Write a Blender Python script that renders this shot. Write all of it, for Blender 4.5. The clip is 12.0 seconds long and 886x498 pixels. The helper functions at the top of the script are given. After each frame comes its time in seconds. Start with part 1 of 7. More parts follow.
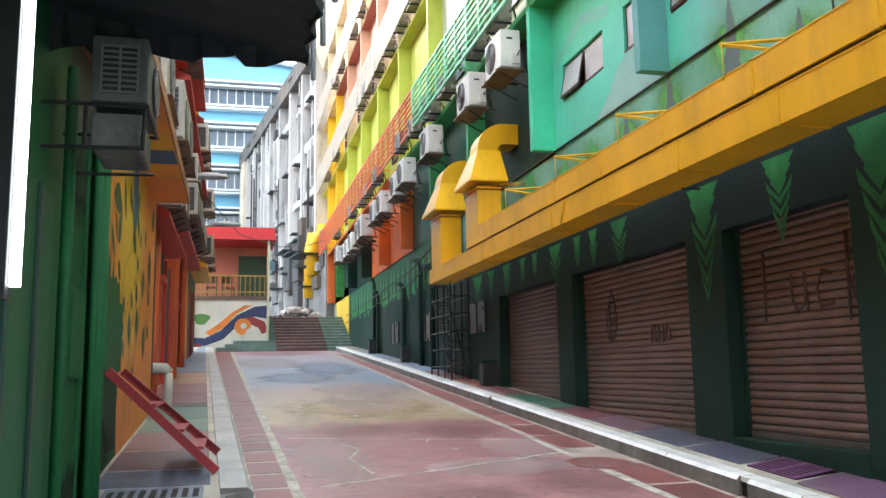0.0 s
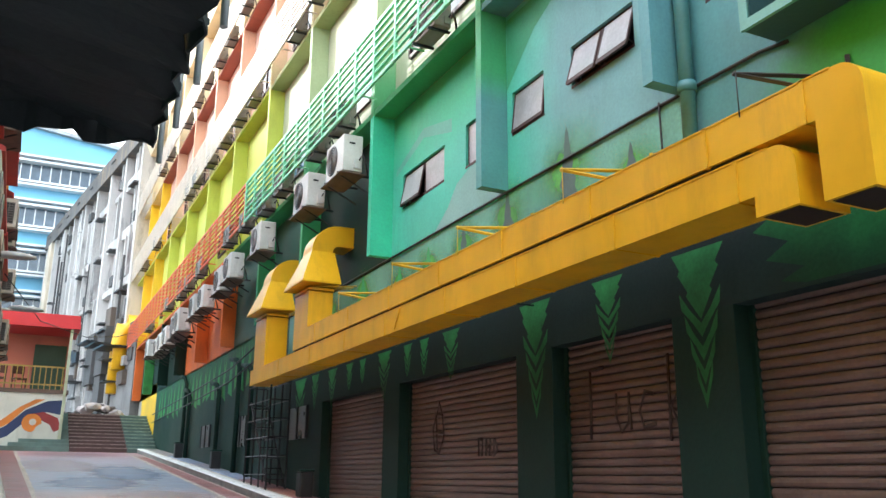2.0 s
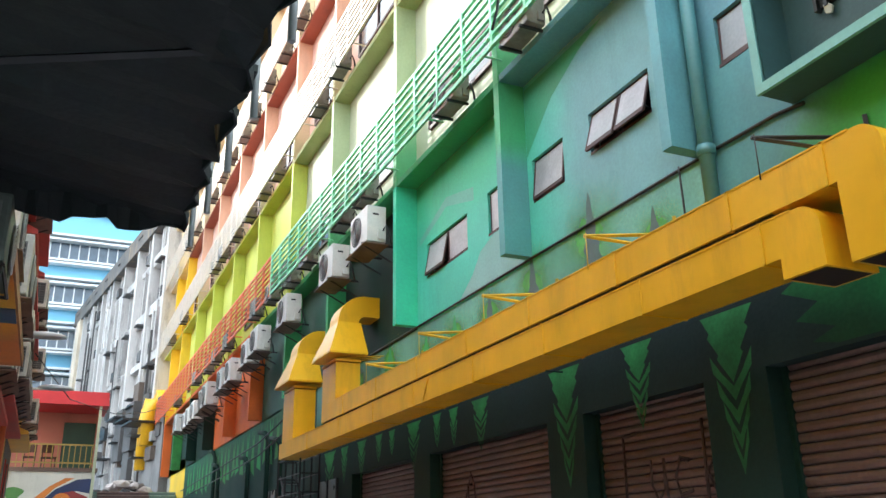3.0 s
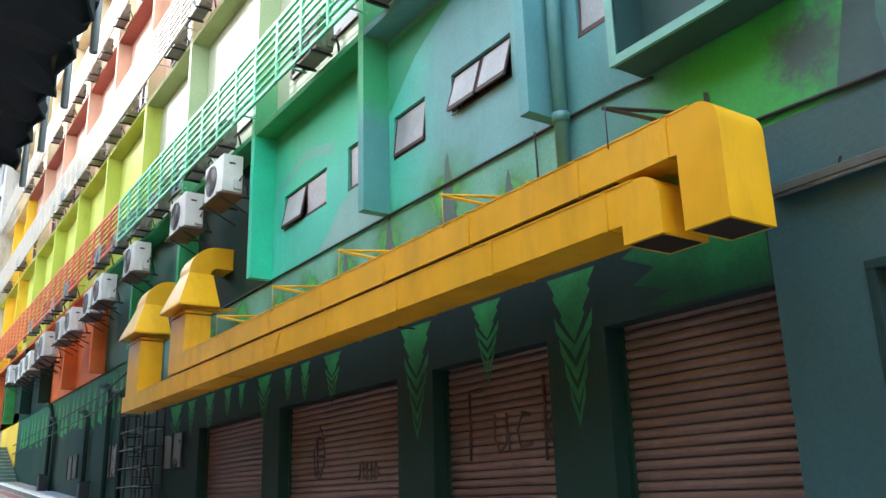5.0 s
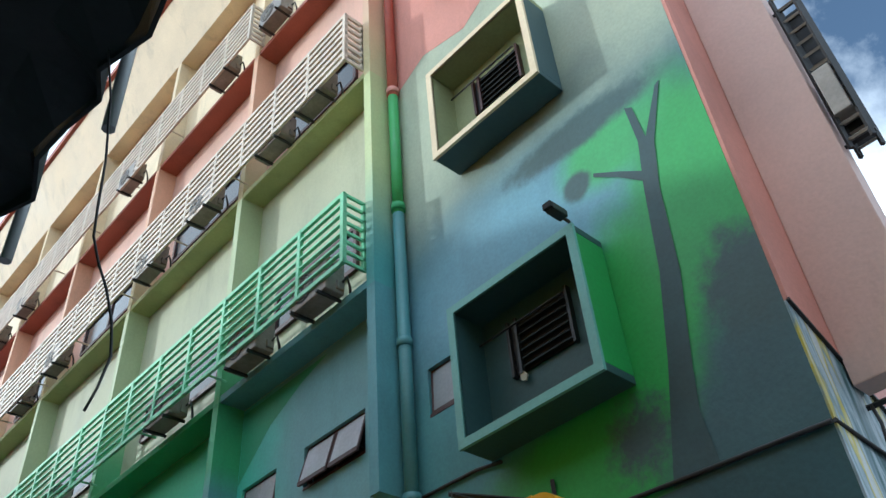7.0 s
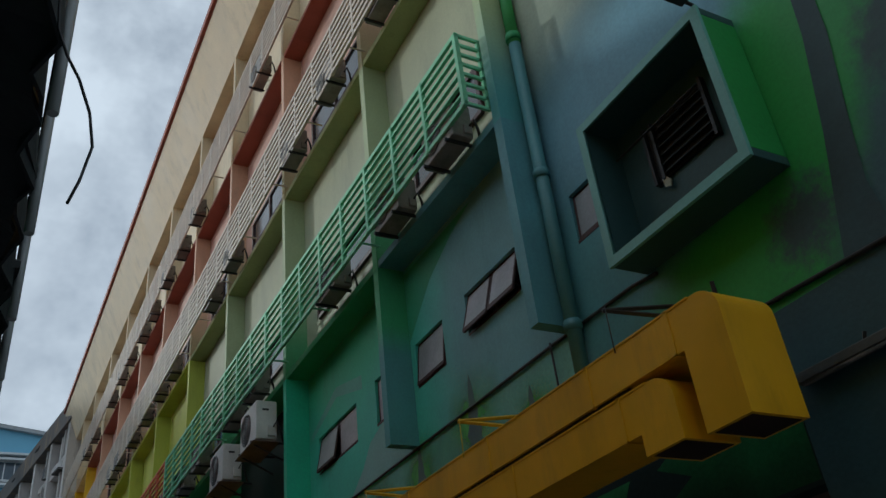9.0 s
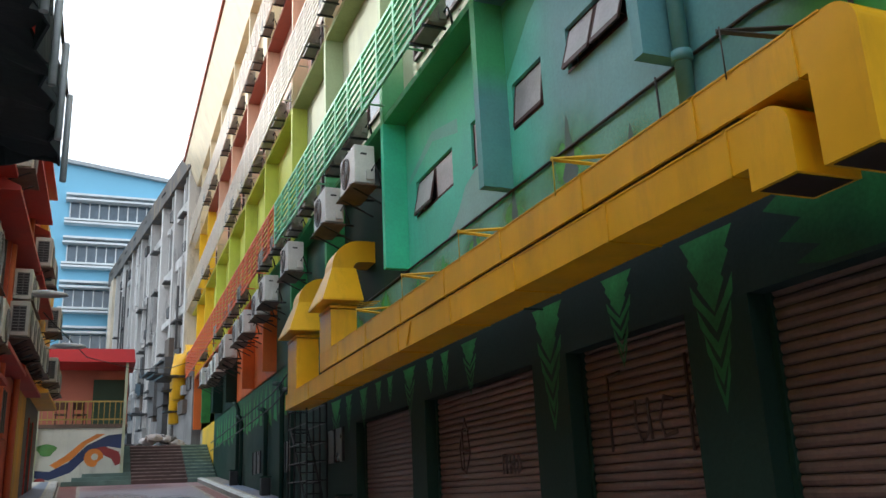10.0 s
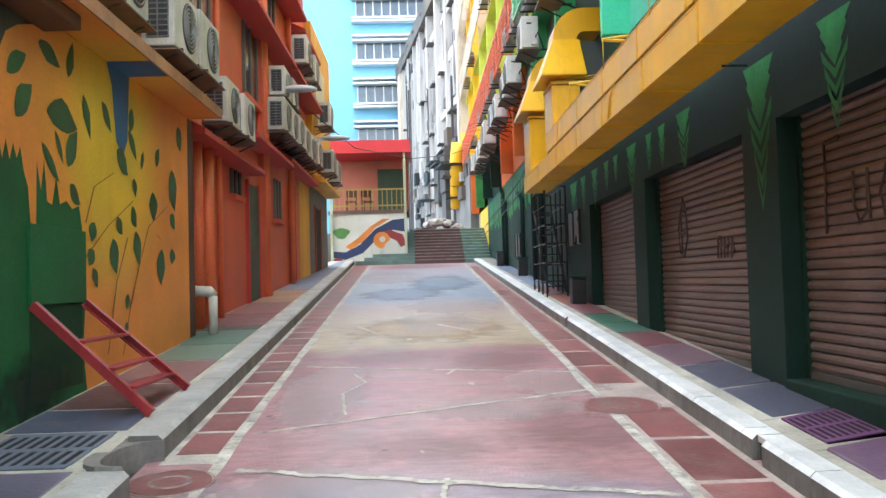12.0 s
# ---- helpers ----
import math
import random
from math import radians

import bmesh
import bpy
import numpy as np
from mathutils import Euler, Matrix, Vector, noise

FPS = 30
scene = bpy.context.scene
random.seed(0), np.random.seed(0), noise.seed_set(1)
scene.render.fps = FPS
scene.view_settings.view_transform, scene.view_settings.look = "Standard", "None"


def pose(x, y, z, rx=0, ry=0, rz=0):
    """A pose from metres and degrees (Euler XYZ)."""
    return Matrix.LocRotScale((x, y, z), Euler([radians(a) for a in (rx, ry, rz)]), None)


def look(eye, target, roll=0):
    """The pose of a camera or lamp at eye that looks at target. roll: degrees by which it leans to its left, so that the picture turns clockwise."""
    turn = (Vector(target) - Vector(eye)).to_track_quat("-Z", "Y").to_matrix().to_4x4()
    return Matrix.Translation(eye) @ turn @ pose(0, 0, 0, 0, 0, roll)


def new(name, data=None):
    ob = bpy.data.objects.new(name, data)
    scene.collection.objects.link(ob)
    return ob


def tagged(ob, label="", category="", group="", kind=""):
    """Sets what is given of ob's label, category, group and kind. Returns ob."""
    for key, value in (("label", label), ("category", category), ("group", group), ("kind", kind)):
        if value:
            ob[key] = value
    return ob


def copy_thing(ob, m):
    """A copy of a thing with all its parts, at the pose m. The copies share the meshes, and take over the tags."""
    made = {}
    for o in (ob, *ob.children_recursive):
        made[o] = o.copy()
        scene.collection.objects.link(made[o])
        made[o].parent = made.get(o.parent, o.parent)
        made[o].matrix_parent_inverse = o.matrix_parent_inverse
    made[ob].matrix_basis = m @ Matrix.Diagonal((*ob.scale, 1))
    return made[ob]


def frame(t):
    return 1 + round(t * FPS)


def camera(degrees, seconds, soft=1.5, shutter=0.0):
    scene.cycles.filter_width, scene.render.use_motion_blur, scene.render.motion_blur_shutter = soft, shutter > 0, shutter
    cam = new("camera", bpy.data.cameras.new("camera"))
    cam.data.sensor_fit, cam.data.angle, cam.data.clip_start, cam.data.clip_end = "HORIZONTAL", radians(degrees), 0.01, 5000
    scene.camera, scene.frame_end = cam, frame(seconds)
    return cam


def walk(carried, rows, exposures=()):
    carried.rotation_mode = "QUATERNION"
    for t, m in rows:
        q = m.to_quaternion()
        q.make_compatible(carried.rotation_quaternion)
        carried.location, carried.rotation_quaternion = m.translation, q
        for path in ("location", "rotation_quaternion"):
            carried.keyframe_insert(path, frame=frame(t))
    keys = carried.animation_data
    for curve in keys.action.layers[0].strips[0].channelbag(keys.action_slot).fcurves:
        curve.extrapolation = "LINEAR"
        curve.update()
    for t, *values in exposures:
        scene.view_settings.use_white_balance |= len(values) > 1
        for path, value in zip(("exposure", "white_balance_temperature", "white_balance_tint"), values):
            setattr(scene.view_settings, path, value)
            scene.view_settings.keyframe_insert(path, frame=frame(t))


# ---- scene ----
cam = camera(55.3, 12.0)

PATH = [
    (0, (-1.168, -0.731, 1.745), (-0.687, 1.189, 2.032), -1.0),
    (0.5, (-1.314, -0.634, 1.696), (-0.688, 1.252, 1.925), 3.0),
    (1, (-1.305, -0.556, 1.756), (-0.562, 1.254, 2.174), 2.5),
    (1.5, (-1.258, -0.542, 1.768), (-0.415, 1.196, 2.286), 1.2),
    (2, (-1.264, -0.542, 1.779), (-0.409, 1.188, 2.305), 0.4),
    (2.5, (-1.253, -0.565, 1.792), (-0.456, 1.173, 2.377), -0.7),
    (2.7, (-1.286, -0.581, 1.825), (-0.501, 1.129, 2.503), -1.1),
    (4.3, (-1.331, -0.594, 1.801), (-0.485, 1.132, 2.353), -1.8),
    (4.5, (-1.316, -0.622, 1.808), (-0.405, 1.077, 2.342), -2.5),
    (5, (-1.267, -0.609, 1.809), (-0.182, 0.973, 2.376), -1.7),
    (5.5, (-1.192, -0.626, 1.843), (0.044, 0.731, 2.637), -1.9),
    (6, (-1.096, -0.618, 1.866), (0.223, 0.619, 2.719), -5.4),
    (6.5, (-1.099, -0.649, 1.924), (0.13, 0.476, 3.031), -6.9),
    (7, (-1.111, -0.713, 1.968), (-0.017, 0.357, 3.255), -5.2),
    (7.2, (-1.136, -0.691, 1.956), (-0.08, 0.381, 3.274), -5.3),
    (9, (-0.743, -0.597, 1.912), (0.141, 0.858, 2.963), -7.1),
    (9.5, (-0.658, -0.437, 1.864), (0.221, 1.173, 2.662), -4.7),
    (10, (-0.451, -0.276, 1.883), (0.269, 1.507, 2.436), -2.6),
    (10.5, (-0.101, -0.096, 1.944), (0.245, 1.836, 2.326), -2.9),
    (11, (0.158, 0.077, 1.915), (0.236, 2.072, 2.045), -2.8),
    (11.5, (0.412, 0.148, 1.894), (0.367, 2.147, 1.965), -2.5),
    (12, (0.769, 0.219, 1.881), (0.823, 2.217, 1.961), -1.6),
]
EXPO = [(0.0, 1.78, 6350, 8), (1.0, 1.7, 6300, 7), (2.0, 1.7, 6230, 6), (2.5, 1.6, 6200, 6), (4.5, 1.65, 6000, 4), (5.5, 1.68, 5700, 2), (6.2, 1.18, 5650, 2), (7.0, 0.2, 5600, 2),
        (9.0, -1.2, 5850, 3), (9.5, -0.9, 6200, 6), (10.0, 0.65, 6250, 7), (10.5, 1.25, 6150, 6), (11.0, 1.85, 6150, 7), (11.5, 2.0, 6200, 7), (12.0, 1.98, 6250, 8)]
walk(cam, [(t, look(e, a, r)) for t, e, a, r in PATH], EXPO)

# ---- world and sun ----
SUN_EL, SUN_AZ = radians(17.5), radians(-38)          # azimuth from +y towards +x
world = bpy.data.worlds.new("hazy_sky")
world.use_nodes = True
scene.world = world
wn, wl = world.node_tree.nodes, world.node_tree.links
bg = wn["Background"]
sky = wn.new("ShaderNodeTexSky")
sky.sky_type, sky.sun_disc = "NISHITA", False
sky.sun_elevation, sky.sun_rotation = SUN_EL, SUN_AZ
sky.dust_density, sky.air_density = 2.0, 1.0
wtc, wno, wra, wmi = wn.new("ShaderNodeTexCoord"), wn.new("ShaderNodeTexNoise"), wn.new("ShaderNodeValToRGB"), wn.new("ShaderNodeMix")
wno.inputs["Scale"].default_value, wno.inputs["Detail"].default_value, wno.inputs["Roughness"].default_value = 2.2, 9, 0.6
wra.color_ramp.elements[0].position, wra.color_ramp.elements[1].position = 0.35, 0.58
wmi.data_type = "RGBA"
wl.new(wtc.outputs["Generated"], wno.inputs["Vector"])
wl.new(wno.outputs["Fac"], wra.inputs["Fac"])
wl.new(wra.outputs["Color"], wmi.inputs[0])
wl.new(sky.outputs["Color"], wmi.inputs[6])
wmi.inputs[7].default_value = (10.6, 11.1, 11.9, 1)
wl.new(wmi.outputs[2], bg.inputs["Color"])
bg.inputs["Strength"].default_value = 0.15
sun = new("sun", bpy.data.lights.new("sun", "SUN"))
sun.data.energy, sun.data.angle, sun.data.color = 1.8, radians(1.6), (1.0, 0.95, 0.88)
sun.matrix_world = look((0, 0, 30), (-math.sin(SUN_AZ) * math.cos(SUN_EL), -math.cos(SUN_AZ) * math.cos(SUN_EL), 30 - math.sin(SUN_EL)))

# ---- materials ----
MATS = {}


def paint(name, col, rough=0.6, var=0.25, scale=1.2, bump=0.15, grime=0.0, grime_col=(0.03, 0.03, 0.028), metal=0.0, col2=None, axis=2, lo=0.0, hi=1.0,
          wobble=0.0, streak=False, rnd=0.0, fine=30.0, emit=None):
    """A painted or raw surface: base colour (or two along an axis), blotches at two scales, grime and fine relief."""
    if name in MATS:
        return MATS[name]
    m = bpy.data.materials.new(name)
    m.use_nodes = True
    n, l = m.node_tree.nodes, m.node_tree.links
    b = n["Principled BSDF"]
    geo = n.new("ShaderNodeNewGeometry")
    big, small = n.new("ShaderNodeTexNoise"), n.new("ShaderNodeTexNoise")
    big.inputs["Scale"].default_value, big.inputs["Detail"].default_value = scale, 6
    small.inputs["Scale"].default_value, small.inputs["Detail"].default_value = fine, 4
    vec = geo.outputs["Position"]
    if streak:
        mp = n.new("ShaderNodeMapping")
        mp.inputs["Scale"].default_value = (1, 1, 0.12)
        l.new(vec, mp.inputs["Vector"])
        vec = mp.outputs["Vector"]
    l.new(vec, big.inputs["Vector"])
    l.new(geo.outputs["Position"], small.inputs["Vector"])
    base = None
    if col2:
        sep, mr = n.new("ShaderNodeSeparateXYZ"), n.new("ShaderNodeMapRange")
        l.new(geo.outputs["Position"], sep.inputs[0])
        if isinstance(axis, tuple):
            dist = n.new("ShaderNodeVectorMath")
            dist.operation = "DISTANCE"
            l.new(geo.outputs["Position"], dist.inputs[0])
            dist.inputs[1].default_value = axis
            src = dist.outputs["Value"]
        else:
            src = sep.outputs[axis]
        if wobble:
            wm, wadd = n.new("ShaderNodeMath"), n.new("ShaderNodeMath")
            wm.operation, wm.inputs[1].default_value = "MULTIPLY_ADD", wobble * 2
            wm.inputs[2].default_value = -wobble
            wadd.operation = "ADD"
            l.new(big.outputs["Fac"], wm.inputs[0])
            l.new(src, wadd.inputs[0])
            l.new(wm.outputs[0], wadd.inputs[1])
            src = wadd.outputs[0]
        mr.inputs["From Min"].default_value, mr.inputs["From Max"].default_value = lo, hi
        mr.interpolation_type = "SMOOTHSTEP"
        l.new(src, mr.inputs["Value"])
        mx = n.new("ShaderNodeMix")
        mx.data_type = "RGBA"
        mx.inputs[6].default_value, mx.inputs[7].default_value = (*col, 1), (*col2, 1)
        l.new(mr.outputs[0], mx.inputs[0])
        base = mx.outputs[2]
    # blotches: darker and lighter patches round the base colour
    va = n.new("ShaderNodeMapRange")
    va.inputs["From Min"].default_value, va.inputs["From Max"].default_value = 0.3, 0.7
    va.inputs["To Min"].default_value, va.inputs["To Max"].default_value = 1 - var, 1 + var * 0.6
    l.new(big.outputs["Fac"], va.inputs["Value"])
    vs = n.new("ShaderNodeMapRange")
    vs.inputs["From Min"].default_value, vs.inputs["From Max"].default_value = 0.3, 0.7
    vs.inputs["To Min"].default_value, vs.inputs["To Max"].default_value = 1 - var * 0.35, 1 + var * 0.3
    l.new(small.outputs["Fac"], vs.inputs["Value"])
    mul = n.new("ShaderNodeMath")
    mul.operation = "MULTIPLY"
    l.new(va.outputs[0], mul.inputs[0])
    l.new(vs.outputs[0], mul.inputs[1])
    val = mul.outputs[0]
    if rnd:
        oi, ma, mb = n.new("ShaderNodeObjectInfo"), n.new("ShaderNodeMath"), n.new("ShaderNodeMath")
        ma.operation, ma.inputs[1].default_value, ma.inputs[2].default_value = "MULTIPLY_ADD", rnd * 2, 1 - rnd
        l.new(oi.outputs["Random"], ma.inputs[0])
        mb.operation = "MULTIPLY"
        l.new(ma.outputs[0], mb.inputs[0])
        l.new(val, mb.inputs[1])
        val = mb.outputs[0]
    sc = n.new("ShaderNodeVectorMath")
    sc.operation = "SCALE"
    if base:
        l.new(base, sc.inputs[0])
    else:
        sc.inputs[0].default_value = col
    l.new(val, sc.inputs["Scale"])
    out = sc.outputs[0]
    if grime:
        gn, gr, gm = n.new("ShaderNodeTexNoise"), n.new("ShaderNodeValToRGB"), n.new("ShaderNodeMix")
        gp = n.new("ShaderNodeMapping")
        gp.inputs["Scale"].default_value = (1.6, 1.6, 0.35)
        gp.inputs["Location"].default_value = (3.1, 7.7, 1.3)
        gn.inputs["Scale"].default_value, gn.inputs["Detail"].default_value, gn.inputs["Roughness"].default_value = 1.5, 10, 0.7
        l.new(geo.outputs["Position"], gp.inputs["Vector"])
        l.new(gp.outputs[0], gn.inputs["Vector"])
        gr.color_ramp.elements[0].position, gr.color_ramp.elements[1].position = 0.52, 0.75
        gr.color_ramp.elements[1].color = (grime, grime, grime, 1)
        l.new(gn.outputs["Fac"], gr.inputs["Fac"])
        gm.data_type = "RGBA"
        l.new(gr.outputs["Color"], gm.inputs[0])
        l.new(out, gm.inputs[6])
        gm.inputs[7].default_value = (*grime_col, 1)
        out = gm.outputs[2]
    l.new(out, b.inputs["Base Color"])
    rr = n.new("ShaderNodeMapRange")
    rr.inputs["To Min"].default_value, rr.inputs["To Max"].default_value = max(0.03, rough - 0.14), min(1, rough + 0.14)
    l.new(big.outputs["Fac"], rr.inputs["Value"])
    l.new(rr.outputs[0], b.inputs["Roughness"])
    b.inputs["Metallic"].default_value = metal
    if bump:
        bp = n.new("ShaderNodeBump")
        bp.inputs["Strength"].default_value, bp.inputs["Distance"].default_value = bump, 0.01
        l.new(small.outputs["Fac"], bp.inputs["Height"])
        l.new(bp.outputs[0], b.inputs["Normal"])
    if emit:
        b.inputs["Emission Color"].default_value, b.inputs["Emission Strength"].default_value = (*emit[:3], 1), emit[3]
    MATS[name] = m
    return m


def glass(name, col=(0.25, 0.3, 0.3), rough=0.12):
    m = paint(name, col, rough=rough, var=0.3, scale=2.0, bump=0.03)
    m.node_tree.nodes["Principled BSDF"].inputs["Specular IOR Level"].default_value = 0.8
    return m


def spray(name, col, rough=0.6, edge=0.45, grain=2.5, flat=False, top=0.95):
    """Sprayed paint that thins out towards the edge of its patch, broken up by noise."""
    m = paint(name, col, rough, 0.3, 2.0, 0.1)
    n, l = m.node_tree.nodes, m.node_tree.links
    tc, mp, ln, no, mr, ad = (n.new(k) for k in ("ShaderNodeTexCoord", "ShaderNodeVectorMath", "ShaderNodeVectorMath", "ShaderNodeTexNoise", "ShaderNodeMapRange", "ShaderNodeMath"))
    mp.operation, ln.operation, ad.operation = "SUBTRACT", "LENGTH", "MULTIPLY_ADD"
    mp.inputs[1].default_value = (0.5, 0.5, 0.0) if flat else (0.0, 0.5, 0.5)
    ml = n.new("ShaderNodeVectorMath")
    ml.operation = "MULTIPLY"
    ml.inputs[1].default_value = (1.0, 1.0, 0.0) if flat else (0.0, 1.0, 1.0)
    no.inputs["Scale"].default_value, no.inputs["Detail"].default_value, no.inputs["Roughness"].default_value = grain, 6, 0.65
    geo = [x for x in n if x.bl_idname == "ShaderNodeNewGeometry"][0]
    l.new(geo.outputs["Position"], no.inputs["Vector"])
    l.new(tc.outputs["Generated"], mp.inputs[0])
    l.new(mp.outputs[0], ml.inputs[0])
    l.new(ml.outputs[0], ln.inputs[0])
    ad.inputs[1].default_value = 0.55
    l.new(no.outputs["Fac"], ad.inputs[0])
    l.new(ln.outputs["Value"], ad.inputs[2])
    mr.inputs["From Min"].default_value, mr.inputs["From Max"].default_value = 0.76, 0.76 - edge * 0.6
    mr.inputs["To Max"].default_value = top
    mr.interpolation_type = "SMOOTHSTEP"
    l.new(ad.outputs[0], mr.inputs["Value"])
    l.new(mr.outputs[0], n["Principled BSDF"].inputs["Alpha"])
    return m


def mural(name, low, high, z_lo, z_hi, blobs):
    """A sprayed wall painting: two ground colours up the wall, then soft clouds (y, z, half width, half height, softness, roughness of edge, colour)."""
    m = paint(name, low, 0.6, 0.2, 0.8, 0.2, grime=0.15, grime_col=(0.03, 0.06, 0.06), col2=high, axis=2, lo=z_lo, hi=z_hi, wobble=0.6)
    n, l = m.node_tree.nodes, m.node_tree.links
    geo = [x for x in n if x.bl_idname == "ShaderNodeNewGeometry"][0]
    sc = [x for x in n if x.bl_idname == "ShaderNodeVectorMath" and x.operation == "SCALE"][0]
    col = sc.inputs[0].links[0].from_socket
    no = n.new("ShaderNodeTexNoise")
    no.inputs["Scale"].default_value, no.inputs["Detail"].default_value, no.inputs["Roughness"].default_value = 5.0, 7, 0.7
    l.new(geo.outputs["Position"], no.inputs["Vector"])
    speck = n.new("ShaderNodeTexNoise")
    speck.inputs["Scale"].default_value, speck.inputs["Detail"].default_value, speck.inputs["Roughness"].default_value = 11.0, 8, 0.75
    l.new(geo.outputs["Position"], speck.inputs["Vector"])
    for y, z, ry, rh, soft, rag, c in blobs:
        a, b, d, e, r, x = (n.new(k) for k in ("ShaderNodeVectorMath", "ShaderNodeVectorMath", "ShaderNodeVectorMath", "ShaderNodeMath", "ShaderNodeMapRange", "ShaderNodeMix"))
        a.operation, b.operation, d.operation, e.operation = "SUBTRACT", "MULTIPLY", "LENGTH", "MULTIPLY_ADD"
        a.inputs[1].default_value, b.inputs[1].default_value = (0, y, z), (0, 1 / ry, 1 / rh)
        l.new(geo.outputs["Position"], a.inputs[0])
        l.new(a.outputs[0], b.inputs[0])
        l.new(b.outputs[0], d.inputs[0])
        e.inputs[1].default_value = rag
        l.new((speck if rag > 2 else no).outputs["Fac"], e.inputs[0])
        l.new(d.outputs["Value"], e.inputs[2])
        r.interpolation_type = "SMOOTHSTEP"
        r.inputs["From Min"].default_value, r.inputs["From Max"].default_value = 1 + rag * 0.5 + soft, 1 + rag * 0.5 - soft
        l.new(e.outputs[0], r.inputs["Value"])
        x.data_type = "RGBA"
        x.inputs[7].default_value = (*c, 1)
        l.new(r.outputs[0], x.inputs[0])
        l.new(col, x.inputs[6])
        col = x.outputs[2]
    l.new(col, sc.inputs[0])
    return m


def dull(m, v=0.25):
    """Chalky paint with little gloss."""
    m.node_tree.nodes["Principled BSDF"].inputs["Specular IOR Level"].default_value = v
    return m


# ---- mesh helpers ----
def bm_box(bm, x0, x1, y0, y1, z0, z1, bevel=0.0, slope=0.0):
    """Adds a box; slope lifts it along y."""
    b = bmesh.new() if bevel else bm
    vs = [b.verts.new((x, y, z + slope * y)) for x in (x0, x1) for y in (y0, y1) for z in (z0, z1)]
    for f in ((0, 1, 3, 2), (4, 6, 7, 5), (0, 4, 5, 1), (2, 3, 7, 6), (0, 2, 6, 4), (1, 5, 7, 3)):
        b.faces.new([vs[i] for i in f])
    if bevel:
        bmesh.ops.recalc_face_normals(b, faces=b.faces)
        bmesh.ops.bevel(b, geom=b.edges[:], offset=bevel, segments=2, affect="EDGES", profile=0.6)
        merge(bm, b)
    return bm


def merge(bm, b):
    me = bpy.data.meshes.new("tmp")
    b.to_mesh(me)
    bm.from_mesh(me)
    bpy.data.meshes.remove(me)
    b.free()


def box(x0, x1, y0, y1, z0, z1, bevel=0.0, slope=0.0):
    return bm_box(bmesh.new(), x0, x1, y0, y1, z0, z1, bevel, slope)


def holed(x0, x1, y0, y1, z0, z1, holes):
    """A wall along y with openings (ya, yb, za, zb) right through it."""
    bm = bmesh.new()
    ys = sorted({y0, y1, *(v for h in holes for v in h[:2])})
    zs = sorted({z0, z1, *(v for h in holes for v in h[2:])})
    for a, b in zip(ys, ys[1:]):
        for c, d in zip(zs, zs[1:]):
            if not any(h[0] < (a + b) / 2 < h[1] and h[2] < (c + d) / 2 < h[3] for h in holes):
                bm_box(bm, x0, x1, a, b, c, d)
    bmesh.ops.remove_doubles(bm, verts=bm.verts, dist=0.0005)
    return bm


def bm_prism(bm, pts, axis, a, b):
    """Adds a prism: a polygon in the plane across the axis, from a to b."""
    def at(p, v):
        q = [p[0], p[1]]
        q.insert(axis, v)
        return q
    lo, hi = [bm.verts.new(at(p, a)) for p in pts], [bm.verts.new(at(p, b)) for p in pts]
    bm.faces.new(lo), bm.faces.new(hi[::-1])
    for i in range(len(pts)):
        j = (i + 1) % len(pts)
        bm.faces.new((lo[j], lo[i], hi[i], hi[j]))
    return bm


def prism(pts, axis, a, b):
    return bm_prism(bmesh.new(), pts, axis, a, b)


def bm_tube(bm, pts, r, seg=8, cap=True):
    """Adds a round bar along a line of points."""
    pts = [Vector(p) for p in pts]
    rings = []
    for i, p in enumerate(pts):
        d = (pts[min(i + 1, len(pts) - 1)] - pts[max(i - 1, 0)]).normalized()
        s = d.cross(Vector((0, 0, 1)) if abs(d.z) < 0.9 else Vector((1, 0, 0))).normalized()
        u = s.cross(d)
        rings.append([bm.verts.new(p + r * (math.cos(2 * math.pi * k / seg) * s + math.sin(2 * math.pi * k / seg) * u)) for k in range(seg)])
    for a, b in zip(rings, rings[1:]):
        for k in range(seg):
            f = bm.faces.new((a[k], a[(k + 1) % seg], b[(k + 1) % seg], b[k]))
            f.smooth = True
    if cap:
        bm.faces.new(rings[0][::-1]), bm.faces.new(rings[-1])
    return bm


def tube(pts, r, seg=8):
    return bm_tube(bmesh.new(), pts, r, seg)


def bar(p, q, w):
    """A square bar from p to q."""
    bm = bm_tube(bmesh.new(), [p, q], w * 0.7, 4)
    for f in bm.faces:
        f.smooth = False
    return bm


def sheet(pts, x, out=-0.003):
    """A painted shape lying on a wall that faces the alley: (y, z) points, 3 mm proud."""
    bm = bmesh.new()
    bm.faces.new([bm.verts.new((x + out, p[0], p[1])) for p in pts])
    return bm


def mesh_of(name, bm, mat):
    bmesh.ops.recalc_face_normals(bm, faces=bm.faces)
    me = bpy.data.meshes.new(name)
    bm.to_mesh(me)
    bm.free()
    me.materials.append(mat)
    return me


def thing(name, at, label, category, group="", kind=""):
    ob = new(name)
    ob.empty_display_size = 0.2
    ob.matrix_world = Matrix.Translation(at)
    return tagged(ob, label, category, group, kind)


def spot(ob):
    m = ob.matrix_basis.copy()
    while ob.parent:
        m = ob.parent.matrix_basis @ ob.matrix_parent_inverse @ m
        ob = ob.parent
    return m


def part(name, bm, mat, parent, label=""):
    """Links a bmesh given in world places as one mesh under a thing or a part."""
    ob = new(name, mesh_of(name, bm, mat))
    ob.parent = parent
    ob.matrix_parent_inverse = spot(parent).inverted()
    return tagged(ob, label)


